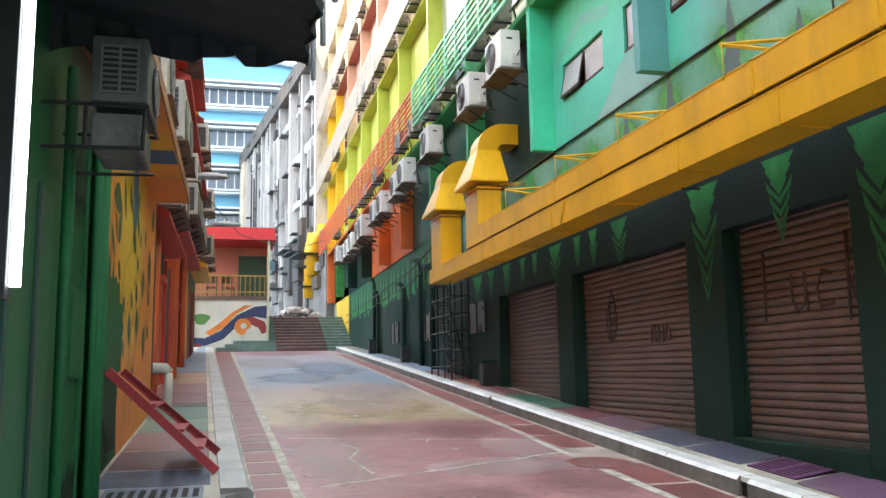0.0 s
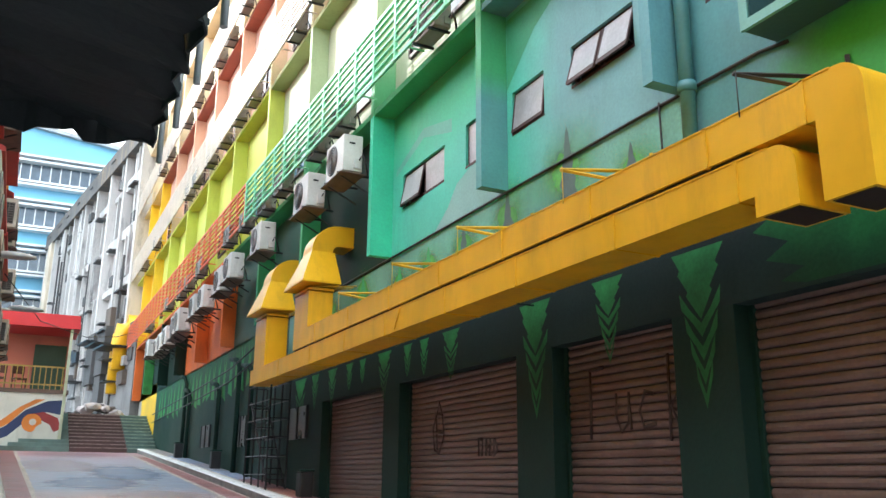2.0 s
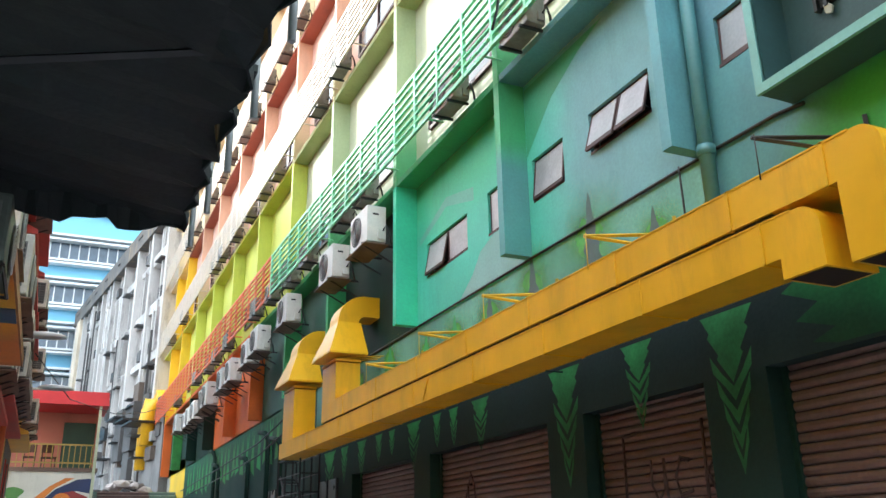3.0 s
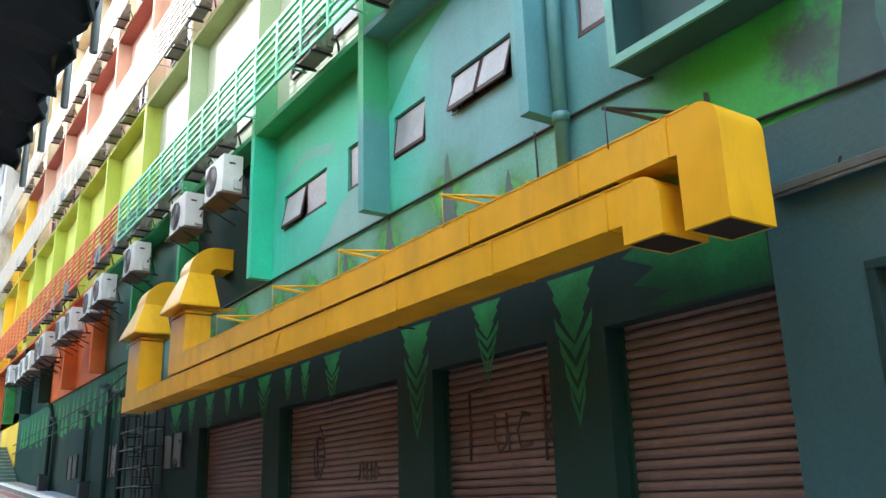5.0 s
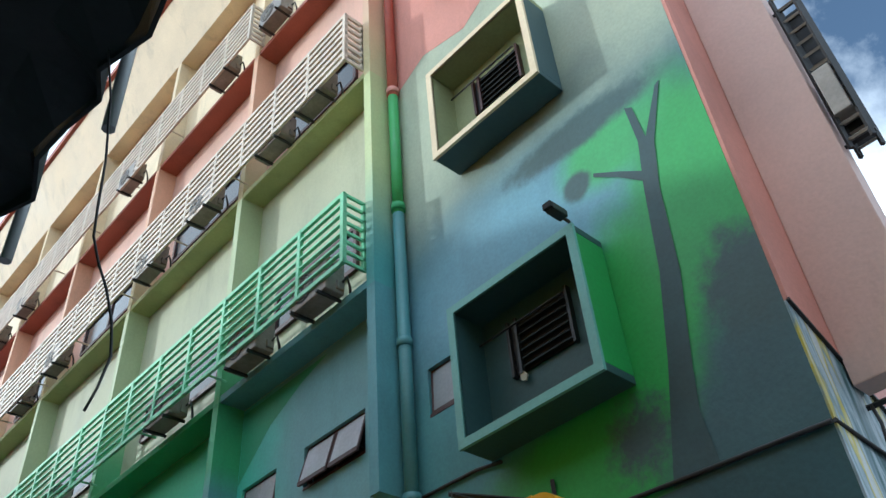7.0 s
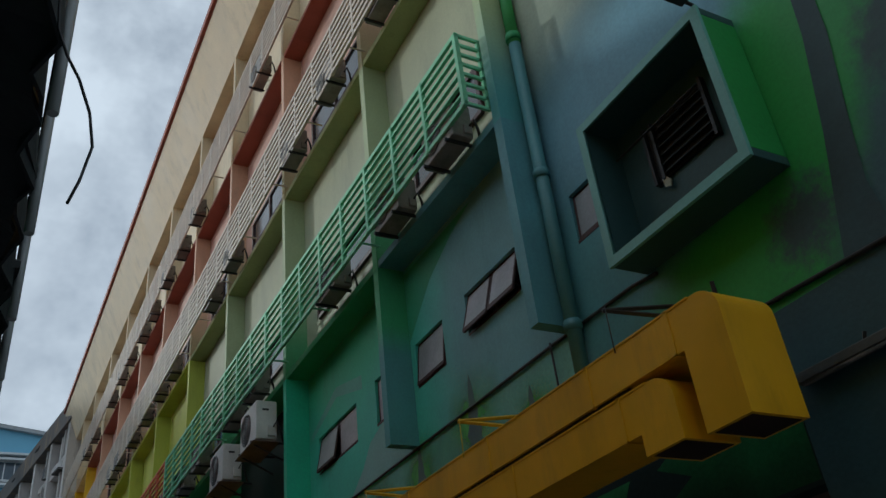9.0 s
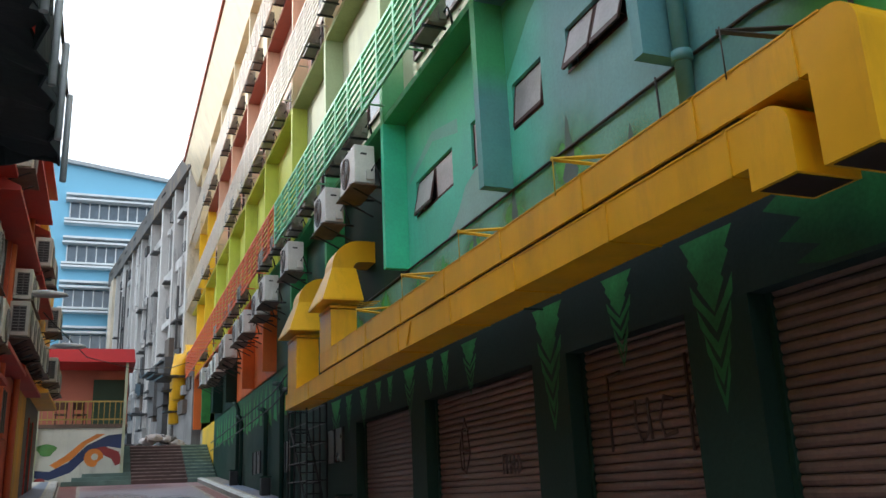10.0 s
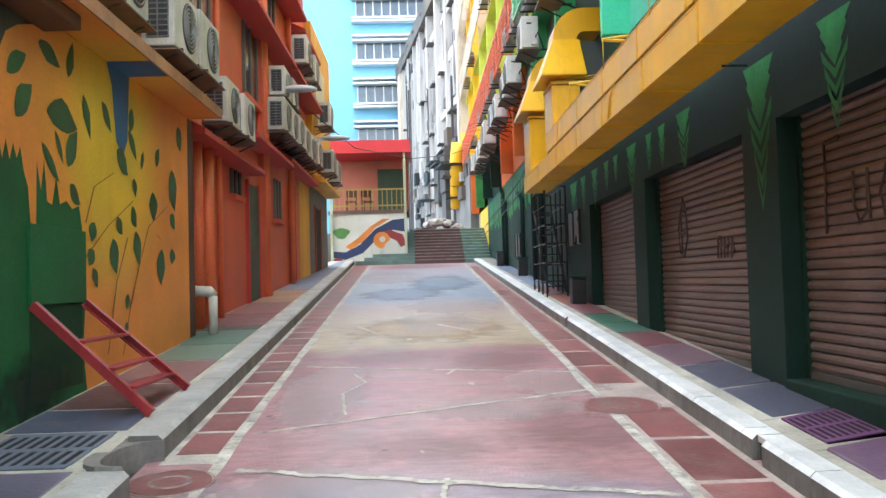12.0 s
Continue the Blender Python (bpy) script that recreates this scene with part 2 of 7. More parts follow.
def solid(name, bm, mat, label, category, kind="", group=""):
    return tagged(new(name, mesh_of(name, bm, mat)), label, category, group, kind)


def piece(name, me, parent, at):
    """One of many alike pieces on shared mesh data."""
    ob = new(name, me)
    ob.parent = parent
    ob.matrix_parent_inverse = spot(parent).inverted()
    ob.matrix_basis = Matrix.Translation(at) if not isinstance(at, Matrix) else at
    return ob


# ---- plan ----
SLOPE, Z0 = 0.0705, 0.31                 # the road climbs along +y
W, F, R = 3.576, 3.215, 2.945            # painted wall, fin fronts, railing plane
FINS = [4.66, 7.66, 11.15, 14.75, 18.0, 21.6, 25.1, 28.7, 32.3, 36.2, 39.6, 42.5]
WINS = {0: [(6.73, 7.42, 5.695, 6.245), (5.16, 6.2, 5.775, 6.262)], 1: [(9.23, 10.63, 5.71, 6.25), (8.25, 8.6, 5.68, 6.29)]}   # openings by bay
SMALLWIN = (3.76, 4.22, 5.72, 6.225)
LEV = [5.05, 7.32, 10.74, 14.16, 17.5]   # fin feet and slab undersides


def rz(y):
    return Z0 + SLOPE * y


def pr(y):
    """Top of the pavement along the shutters."""
    return rz(y) + 0.23 + (0.16 - 0.23) * min(1, max(0, (y - 5.5) / 7.5))


def pl(y):
    return rz(y) + 0.17


def kerb_l(y):
    return -1.0 - 0.031 * (y - 6)


def kerb_r(y):
    return 2.84


def skew(xa, xb, y0, y1, za, zb, step=1.0):
    """A strip along the alley whose edges (functions of y) and heights follow the slope."""
    bm, n = bmesh.new(), max(1, round((y1 - y0) / step))
    prev = None
    for i in range(n + 1):
        y = y0 + (y1 - y0) * i / n
        ring = [bm.verts.new(p) for p in ((xa(y), y, za(y)), (xb(y), y, za(y)), (xb(y), y, zb(y)), (xa(y), y, zb(y)))]
        if prev:
            for k in range(4):
                bm.faces.new((prev[k], prev[(k + 1) % 4], ring[(k + 1) % 4], ring[k]))
        else:
            bm.faces.new(ring[::-1])
        prev = ring
    bm.faces.new(prev)
    return bm

# ---- colours ----
DKGREEN = dull(paint("dark_green_paint", (0.010, 0.038, 0.027), 0.7, 0.35, 0.8, 0.2, grime=0.4, grime_col=(0.005, 0.016, 0.012)))
TEAL = paint("teal_paint", (0.12, 0.33, 0.37), 0.6, 0.2, 0.9, 0.2, grime=0.25)
MINT = paint("mint_paint", (0.07, 0.62, 0.38), 0.6, 0.18, 0.9, 0.2, grime=0.2)
GREEN = paint("green_paint", (0.05, 0.36, 0.13), 0.6, 0.2, 0.9, 0.2, grime=0.25)
LEAFGREEN = paint("leaf_green_paint", (0.04, 0.24, 0.05), 0.6, 0.35, 3, 0.15, grime=0.2)
PALE = paint("pale_green_paint", (0.43, 0.46, 0.31), 0.65, 0.15, 0.8, 0.2, grime=0.25)
LIME = paint("lime_paint", (0.52, 0.58, 0.09), 0.65, 0.15, 0.8, 0.2, grime=0.25)
YELLOW = paint("yellow_wall_paint", (0.80, 0.52, 0.02), 0.6, 0.15, 0.9, 0.2, grime=0.25)
ORANGE = paint("orange_wall_paint", (0.72, 0.15, 0.02), 0.6, 0.2, 0.9, 0.2, grime=0.25)
PEACH = paint("peach_paint", (0.68, 0.43, 0.34), 0.65, 0.15, 0.8, 0.2, grime=0.25)
CREAM = paint("cream_paint", (0.74, 0.62, 0.42), 0.65, 0.15, 0.8, 0.2, grime=0.3)
BRICKRED = paint("brick_red_paint", (0.37, 0.105, 0.07), 0.65, 0.2, 0.9, 0.2, grime=0.3)
PINK = paint("pink_paint", (0.58, 0.26, 0.21), 0.65, 0.15, 0.8, 0.2, grime=0.2)
PALEPINK = paint("pale_pink_paint", (0.66, 0.47, 0.42), 0.65, 0.12, 0.8, 0.2, grime=0.2)
DUCT = paint("yellow_duct_paint", (0.86, 0.47, 0.012), 0.34, 0.16, 1.1, 0.55, fine=3.5, grime=0.35, grime_col=(0.22, 0.10, 0.02), streak=True)
# near-black that stands in for shade in the duct outlets and gap
DUCTDARK = paint("duct_hollow_shade", (0.022, 0.012, 0.007), 0.8, 0.3)
STEEL = paint("dark_steel", (0.03, 0.032, 0.035), 0.5, 0.3, 4, 0.2, metal=0.3)
YSTEEL = paint("yellow_steel", (0.62, 0.40, 0.02), 0.5, 0.35, 4, 0.2, grime=0.4)
WHITEMETAL = paint("white_casing", (0.62, 0.62, 0.58), 0.45, 0.15, 2.5, 0.1, grime=0.5, grime_col=(0.16, 0.13, 0.10), rnd=0.12)
FANDARK = paint("fan_dark", (0.02, 0.02, 0.022), 0.55, 0.3)
SHUTTER = paint("shutter_steel", (0.195, 0.135, 0.118), 0.42, 0.3, 1.3, 0.15, grime=0.45, grime_col=(0.06, 0.035, 0.025), metal=0.25, rnd=0.08)
SPRAY = paint("black_spray", (0.06, 0.037, 0.033), 0.7, 0.4, 8)
WINFRAME = paint("maroon_window_frame", (0.055, 0.018, 0.017), 0.5, 0.3, 5)
PANE = glass("frosted_pane", (0.40, 0.40, 0.43), 0.38)
DARKPANE = glass("dark_pane", (0.02, 0.025, 0.028), 0.1)
RAILGREEN = paint("green_rail_paint", (0.22, 0.62, 0.36), 0.5, 0.15, 3)
RAILCREAM = paint("cream_rail_paint", (0.62, 0.55, 0.46), 0.5, 0.15, 3)
RAILORANGE = paint("orange_rail_paint", (0.72, 0.16, 0.06), 0.5, 0.15, 3)
BLACK = paint("black_void", (0.008, 0.008, 0.009), 0.8, 0.2)
CONCRETE = paint("concrete", (0.30, 0.30, 0.28), 0.75, 0.3, 1.5, 0.35, grime=0.5)
KERBTOP = paint("worn_white_kerb", (0.74, 0.76, 0.74), 0.4, 0.25, 2.2, 0.3, grime=0.45, grime_col=(0.2, 0.2, 0.19))
KERBSIDE = paint("kerb_side_concrete", (0.20, 0.195, 0.18), 0.7, 0.35, 3, 0.4, grime=0.5)
LINE = paint("cream_line_paint", (0.46, 0.43, 0.37), 0.6, 0.4, 4, 0.4, grime=0.85, grime_col=(0.22, 0.15, 0.14))
KERBGREY = paint("worn_grey_kerb", (0.42, 0.43, 0.41), 0.5, 0.3, 2.2, 0.4, grime=0.6, grime_col=(0.16, 0.16, 0.15))
REDSTEEL = paint("red_ladder_paint", (0.30, 0.025, 0.03), 0.45, 0.3, 4, 0.2, grime=0.3)

# ---- ground ----
GROUND = paint("ground_earth", (0.12, 0.11, 0.10), 0.9, 0.3, 0.4)
g = bmesh.new()
gs = [g.verts.new(p) for p in ((-900, -900, -1.2), (900, -900, -1.2), (900, 900, -1.2), (-900, 900, -1.2))]
g.faces.new(gs)
solid("ground", g, GROUND, "bare grey earth under the whole quarter", "ground", "structure")

# the painted carriageway: washed colours one after another along the slope
ROADM = paint("painted_road", (0.3, 0.14, 0.15), 0.42, 0.26, 2.6, 0.45, grime=0.6, grime_col=(0.33, 0.29, 0.27), fine=45)
rn, rlk = ROADM.node_tree.nodes, ROADM.node_tree.links
rgeo = [x for x in rn if x.bl_idname == "ShaderNodeNewGeometry"][0]
rsep, rnoi, radd, rmr, rramp = (rn.new(k) for k in ("ShaderNodeSeparateXYZ", "ShaderNodeTexNoise", "ShaderNodeMath", "ShaderNodeMapRange", "ShaderNodeValToRGB"))
rnoi.inputs["Scale"].default_value, rnoi.inputs["Detail"].default_value = 1.1, 8
radd.operation, radd.inputs[1].default_value = "MULTIPLY_ADD", 2.4
rlk.new(rgeo.outputs["Position"], rsep.inputs[0])
rlk.new(rgeo.outputs["Position"], rnoi.inputs["Vector"])
rlk.new(rnoi.outputs["Fac"], radd.inputs[0])
rlk.new(rsep.outputs[1], radd.inputs[2])
rmr.inputs["From Min"].default_value, rmr.inputs["From Max"].default_value = 1.2, 41.2
rlk.new(radd.outputs[0], rmr.inputs["Value"])
rlk.new(rmr.outputs[0], rramp.inputs["Fac"])
ramp = rramp.color_ramp
bands = [(-2, (0.24, 0.20, 0.25)), (4.9, (0.28, 0.235, 0.28)), (5.6, (0.35, 0.185, 0.195)), (8.9, (0.33, 0.15, 0.165)), (10.4, (0.24, 0.10, 0.115)), (11.2, (0.40, 0.31, 0.19)),
         (14.0, (0.40, 0.33, 0.24)), (15.6, (0.34, 0.25, 0.22)), (17.0, (0.28, 0.27, 0.31)), (18.0, (0.20, 0.27, 0.36)), (23.0, (0.25, 0.31, 0.39)), (29.0, (0.29, 0.27, 0.33)), (31.0, (0.34, 0.20, 0.22))]
for k, (yy, c) in enumerate(bands):
    e = ramp.elements[k] if k < 2 else ramp.elements.new(1)
    e.position, e.color = min(1, max(0, yy / 40)), (*c, 1)
rscale = [x for x in rn if x.bl_idname == "ShaderNodeVectorMath" and x.operation == "SCALE"][0]
rlk.new(rramp.outputs["Color"], rscale.inputs[0])
for x in rn:
    if x.bl_idname == "ShaderNodeMapping":
        x.inputs["Scale"].default_value = (0.7, 2.6, 1.0)      # broom marks across the alley
rwear, rwmap, rwmr, rwmul = (rn.new(k) for k in ("ShaderNodeTexNoise", "ShaderNodeMapping", "ShaderNodeMapRange", "ShaderNodeMath"))
rwear.inputs["Scale"].default_value, rwear.inputs["Detail"].default_value, rwear.inputs["Roughness"].default_value = 7.0, 9, 0.72
rwmap.inputs["Scale"].default_value = (0.55, 1.6, 1.0)          # scuffs run across the alley
rwmr.inputs["From Min"].default_value, rwmr.inputs["From Max"].default_value = 0.34, 0.66
rwmr.inputs["To Min"].default_value, rwmr.inputs["To Max"].default_value = 0.72, 1.25
rwmul.operation = "MULTIPLY"
rlk.new(rgeo.outputs["Position"], rwmap.inputs["Vector"])
rlk.new(rwmap.outputs[0], rwear.inputs["Vector"])
rlk.new(rwear.outputs["Fac"], rwmr.inputs["Value"])
rlk.new(rscale.inputs["Scale"].links[0].from_socket, rwmul.inputs[0])
rlk.new(rwmr.outputs[0], rwmul.inputs[1])
rlk.new(rwmul.outputs[0], rscale.inputs["Scale"])
road = solid("road", skew(lambda y: kerb_l(y) - 0.1, lambda y: kerb_r(y) + 0.1, -14, 34.2, lambda y: rz(y) - 0.4, rz, 1.0), ROADM,
             "sloping alley carriageway painted in worn maroon, ochre and blue patches", "road", "structure")


def line_l(y):
    return -0.64 - 0.021 * (y - 8)


def line_r(y):
    return 2.29 + 0.006 * (y - 8)


def ragged(p, q, w, lift=0.004, n=26, seed=0):
    """A brushed paint line on the road from p to q (x, y), with uneven edges."""
    rnd = random.Random(seed)
    bm, prev = bmesh.new(), None
    d = Vector((q[0] - p[0], q[1] - p[1], 0)).normalized()
    s = Vector((-d.y, d.x, 0))
    for i in range(n + 1):
        c = Vector((p[0] + (q[0] - p[0]) * i / n, p[1] + (q[1] - p[1]) * i / n, 0)) + s * (rnd.uniform(-0.12, 0.12) + 0.3 * math.sin(i * 0.37 + seed) * math.sin(i * 0.11)) * w
        a, b = c + s * w * rnd.uniform(0.3, 0.75), c - s * w * rnd.uniform(0.3, 0.75)
        row = [bm.verts.new((v.x, v.y, rz(v.y) + lift)) for v in (a, b)]
        if prev:
            bm.faces.new((prev[0], prev[1], row[1], row[0]))
        prev = row
    return bm


WORNLINE = paint("worn_line_paint", (0.52, 0.50, 0.43), 0.6, 0.35, 4, 0.4, grime=0.35, grime_col=(0.24, 0.17, 0.16))
wnn, wnl = WORNLINE.node_tree.nodes, WORNLINE.node_tree.links
w_geo = [x for x in wnn if x.bl_idname == "ShaderNodeNewGeometry"][0]
w_no, w_mr = wnn.new("ShaderNodeTexNoise"), wnn.new("ShaderNodeMapRange")
w_no.inputs["Scale"].default_value, w_no.inputs["Detail"].default_value, w_no.inputs["Roughness"].default_value = 7.0, 8, 0.75
w_mr.inputs["From Min"].default_value, w_mr.inputs["From Max"].default_value = 0.36, 0.52
w_mr.inputs["To Min"].default_value = 0.55
wnl.new(w_geo.outputs["Position"], w_no.inputs["Vector"])
wnl.new(w_no.outputs["Fac"], w_mr.inputs["Value"])
wnl.new(w_mr.outputs[0], wnn["Principled BSDF"].inputs["Alpha"])
for k, (p, q, w) in enumerate([
        ((line_l(-5), -5), (line_l(33.8), 33.8), 0.075), ((line_r(-5), -5), (line_r(33.5), 33.5), 0.08), ((line_l(7) - 0.15, 7), (line_l(12) - 0.13, 12), 0.03),
        ((-0.51, 9.65), (2.3, 8.85), 0.06), ((-0.52, 6.68), (2.3, 7.95), 0.05), ((-0.45, 5.72), (2.2, 4.95), 0.07), ((-0.5, 10.85), (2.3, 11.7), 0.045),
        ((0.05, 9.1), (0.2, 8.6), 0.03), ((0.2, 8.6), (0.02, 8.1), 0.03), ((0.02, 8.1), (0.12, 7.2), 0.03), ((1.15, 9.3), (1.0, 8.9), 0.03),
        ((0.9, 5.4), (0.8, 4.4), 0.04), ((-0.3, 13.4), (0.1, 12.4), 0.04), ((1.0, 13.2), (1.5, 12.3), 0.05), ((-0.9, 18.4), (2.2, 17.6), 0.05), ((-1.0, 23.4), (2.2, 24.0), 0.06),
        ((-0.8, 25.5), (0.3, 25.4), 0.12), ((-1.1, 29.4), (2.3, 29.2), 0.06), ((-0.4, 2.5), (2.3, 1.2), 0.06)]):
    part("painted_line", ragged(p, q, w * 0.85, 0.004 + 0.0004 * k, 90, k), WORNLINE, road)
def wash(x0, x1, y0, y1, mat, lift):
    """A thin worn patch of paint on the road."""
    bm = bmesh.new()
    bm.faces.new([bm.verts.new((x, y, rz(y) + lift)) for x, y in ((x0, y0), (x1, y0), (x1, y1), (x0, y1))])
    part("paint_wash", bm, mat, road)


PW, DW, OW, BW = (spray(n, c, 0.45, 0.16 if n == "pale_wash" else 0.5, g, True, o) for n, c, g, o in (("pale_wash", (0.50, 0.43, 0.43), 6.0, 0.34), ("dark_wash", (0.15, 0.075, 0.085), 7.0, 0.22), ("ochre_wash", (0.46, 0.34, 0.2), 2.5, 0.7), ("blue_wash", (0.2, 0.29, 0.4), 2.0, 0.7)))
for k, (x0, x1, y0, y1, m) in enumerate([(-0.6, 0.3, 6.6, 9.9, PW), (-0.5, 0.8, 4.2, 5.9, PW), (0.6, 2.2, 6.8, 7.9, PW), (0.9, 2.3, 9.0, 10.6, DW), (-0.4, 1.2, 9.4, 11.0, DW), (-0.7, 2.4, 10.9, 14.6, OW), (0.2, 1.8, 12.0, 15.0, PW), (1.2, 2.6, 5.5, 7.5, DW),
                                        (-0.9, 1.6, 17.0, 21.5, BW), (0.2, 2.4, 19.0, 26.0, BW), (-1.2, 1.0, 22.0, 28.0, PW), (-1.3, 2.4, 28.5, 33.5, DW), (0.2, 1.4, 5.6, 6.6, DW), (0.3, 2.3, 14.6, 17.5, PW), (1.5, 2.6, 7.6, 9.2, PW), (-0.5, 1.5, 2.0, 4.3, DW)]):
    wash(x0, x1, y0, y1, m, 0.0014 + 0.0001 * k)
rnd = random.Random(31)
FLECK = [paint("pale_fleck", (0.44, 0.38, 0.36), 0.5, 0.4, 4, 0.3), paint("dark_fleck", (0.13, 0.075, 0.08), 0.45, 0.4, 4, 0.3), paint("ochre_fleck", (0.42, 0.31, 0.2), 0.5, 0.4, 4, 0.3)]
bms = [bmesh.new() for _ in FLECK]
for k in range(90):
    cy = 2.5 + 26 * rnd.random() ** 1.6
    cx, a = rnd.uniform(line_l(cy) + 0.1, line_r(cy) - 0.1), rnd.uniform(0.006, 0.03) * (1 + cy * 0.04)
    j = rnd.choice((0, 0, 1, 2))
    st = rnd.uniform(0.5, 3.0)
    bms[j].faces.new([bms[j].verts.new((cx + a * math.cos(t) * r, cy + a * st * math.sin(t) * r, rz(cy + a * st * math.sin(t) * r) + 0.0032 + 0.000004 * k)) for t, r in
                      [(2 * math.pi * i / 11, rnd.uniform(0.4, 1.2)) for i in range(11)]])
for m, b in zip(FLECK, bms):
    tagged(part("worn_flecks", b, m, road), kind="stuff")

# brick-red painted tiles in the gutter strips
TILE = paint("brick_red_tile", (0.22, 0.072, 0.070), 0.45, 0.35, 3.0, 0.4, grime=0.6, grime_col=(0.28, 0.19, 0.17), rnd=0.2)

part("gutter_strip", skew(lambda y: kerb_l(y), line_l, 5.9, 33.9, lambda y: rz(y) - 0.05, lambda y: rz(y) + 0.0025), LINE, road, "cream-painted gutter strip under the tiles")
part("gutter_strip", skew(line_r, kerb_r, -3, 31, lambda y: rz(y) - 0.05, lambda y: rz(y) + 0.0025), paint("worn_gutter", (0.40, 0.33, 0.29), 0.6, 0.35, 2.5, 0.3, grime=0.4, grime_col=(0.2, 0.1, 0.1)), road)


def strip_tile(x0, x1, y0, y1):
    bm = bmesh.new()
    j = 0.012
    vs = [bm.verts.new((x, y, rz(y) + z)) for z in (-0.01, 0.006) for x, y in ((x0(y0), y0), (x1(y0), y0), (x1(y1), y1), (x0(y1), y1))]
    for k in (4, 5, 6, 7):
        vs[k].co.x += j if k in (4, 7) else -j
    bm.faces.new(vs[4:])
    for a in range(4):
        bm.faces.new((vs[a], vs[(a + 1) % 4], vs[4 + (a + 1) % 4], vs[4 + a]))
    return bm


y = 6.15
while y < 33.3:
    part("tile", strip_tile(lambda v: kerb_l(v) + 0.045, lambda v: line_l(v) - 0.05, y, y + 0.58), TILE, road)
    y += 0.66
y = 3.2
while y < 30:
    if not 6.7 < y + 0.5 < 8.1:
        part("tile", strip_tile(lambda v: line_r(v) + 0.07, lambda v: kerb_r(v) - 0.05, y, y + 0.92), TILE, road)
    y += 1.0


# kerbs
def kerb_block(y0, y1, x_in, x_out, top, flip):
    """One kerb stone: upright face, chamfer, flat worn top."""
    bm = bmesh.new()
    s = -1 if flip else 1
    rows = []
    for y in (y0, y1):
        a = x_in(y)
        rows.append([bm.verts.new(p) for p in ((a, y, rz(y) - 0.2), (a, y, top(y) - 0.03), (a + s * 0.03, y, top(y)), (x_out(y), y, top(y) + 0.002), (x_out(y), y, rz(y) - 0.2))])
    for i in range(5):
        j = (i + 1) % 5
        bm.faces.new((rows[0][i], rows[0][j], rows[1][j], rows[1][i]))
    bm.faces.new(rows[0]), bm.faces.new(rows[1][::-1])
    return bm


def two_tone(bm_fn, name, parent, top=None):
    ob = part(name, bm_fn(), KERBSIDE, parent)
    ob.data.materials.append(top or KERBTOP)
    for f in ob.data.polygons:
        if f.normal.z > 0.5:
            f.material_index = 1
    return ob


kl = thing("kerb", (-1.2, 10, rz(10)), "worn grey concrete kerb with a white-painted top along the pavement", "kerb", kind="structure")
y = -6.0
while y < 33.6:
    L = 1.18
    if not (y + L > 5.0 and y < 6.0):
        two_tone(lambda: kerb_block(y + 0.004, y + L - 0.004, kerb_l, lambda v: kerb_l(v) - 0.23, lambda v: rz(v) + 0.17, True), "kerb_stone", kl, KERBGREY)
    y += L
two_tone(lambda: kerb_block(6.02, 7.0, kerb_l, lambda v: kerb_l(v) - 0.23, lambda v: rz(v) + 0.171, True), "kerb_stone", kl, KERBGREY)
two_tone(lambda: kerb_block(4.5, 5.2, lambda v: kerb_l(v) + 0.03, lambda v: kerb_l(v) - 0.23, lambda v: rz(v) + 0.171, True), "kerb_stone", kl, KERBGREY)
inner, outer = [], []                                    # curved throat of the gully in the kerb
for k in range(13):
    t = math.pi * k / 12
    inner.append((kerb_l(5.6) - 0.22 * math.sin(t) ** 0.7, 5.61 + 0.40 * math.cos(t)))
    outer.append((kerb_l(5.6) - 0.05 - 0.28 * math.sin(t) ** 0.7, 5.61 + 0.415 * math.cos(t)))
throat = bmesh.new()
for (p, q), (u, v) in zip(zip(inner, inner[1:]), zip(outer, outer[1:])):
    bm_prism(throat, [p, q, v, u], 2, rz(5.5) - 0.12, rz(5.6) + 0.168)
part("drain_mouth", throat, KERBSIDE, kl, "dark curved concrete throat of a gully")
kr = thing("kerb", (2.9, 10, rz(10)), "white-painted concrete kerb with drain holes below the shutters", "kerb", kind="structure")
y = -6.0
while y < 33.8:
    L = 0.98
    hole = any(y < h < y + L for h in (5.5, 12.35))
    yy = y
    if hole:
        h = 5.5 if y < 8 else 12.35
        two_tone(lambda: kerb_block(y + 0.004, h - 0.07, kerb_r, lambda v: kerb_r(v) + 0.19, lambda v: rz(v) + 0.16, False), "kerb_stone", kr)
        yy = h + 0.07
        part("drain_hole", box(kerb_r(h) + 0.05, kerb_r(h) + 0.19, h - 0.07, h + 0.07, rz(h) - 0.1, rz(h) + 0.155), BLACK, kr, "dark drain hole through the kerb")
        part("drain_lintel", skew(lambda v: kerb_r(v) + 0.035, lambda v: kerb_r(v) + 0.19, h - 0.068, h + 0.068, lambda v: rz(v) + 0.12, lambda v: rz(v) + 0.160), KERBTOP, kr)
    two_tone(lambda: kerb_block(yy + 0.004, y + L - 0.004, kerb_r, lambda v: kerb_r(v) + 0.19, lambda v: rz(v) + 0.16, False), "kerb_stone", kr)
    y += L


# pavements of painted slabs
def slab_col(c):
    return paint("slab_%d_%d_%d" % tuple(int(1000 * v) for v in c), c, 0.5, 0.3, 1.6, 0.3, grime=0.45, grime_col=(0.24, 0.21, 0.2), rnd=0.1)


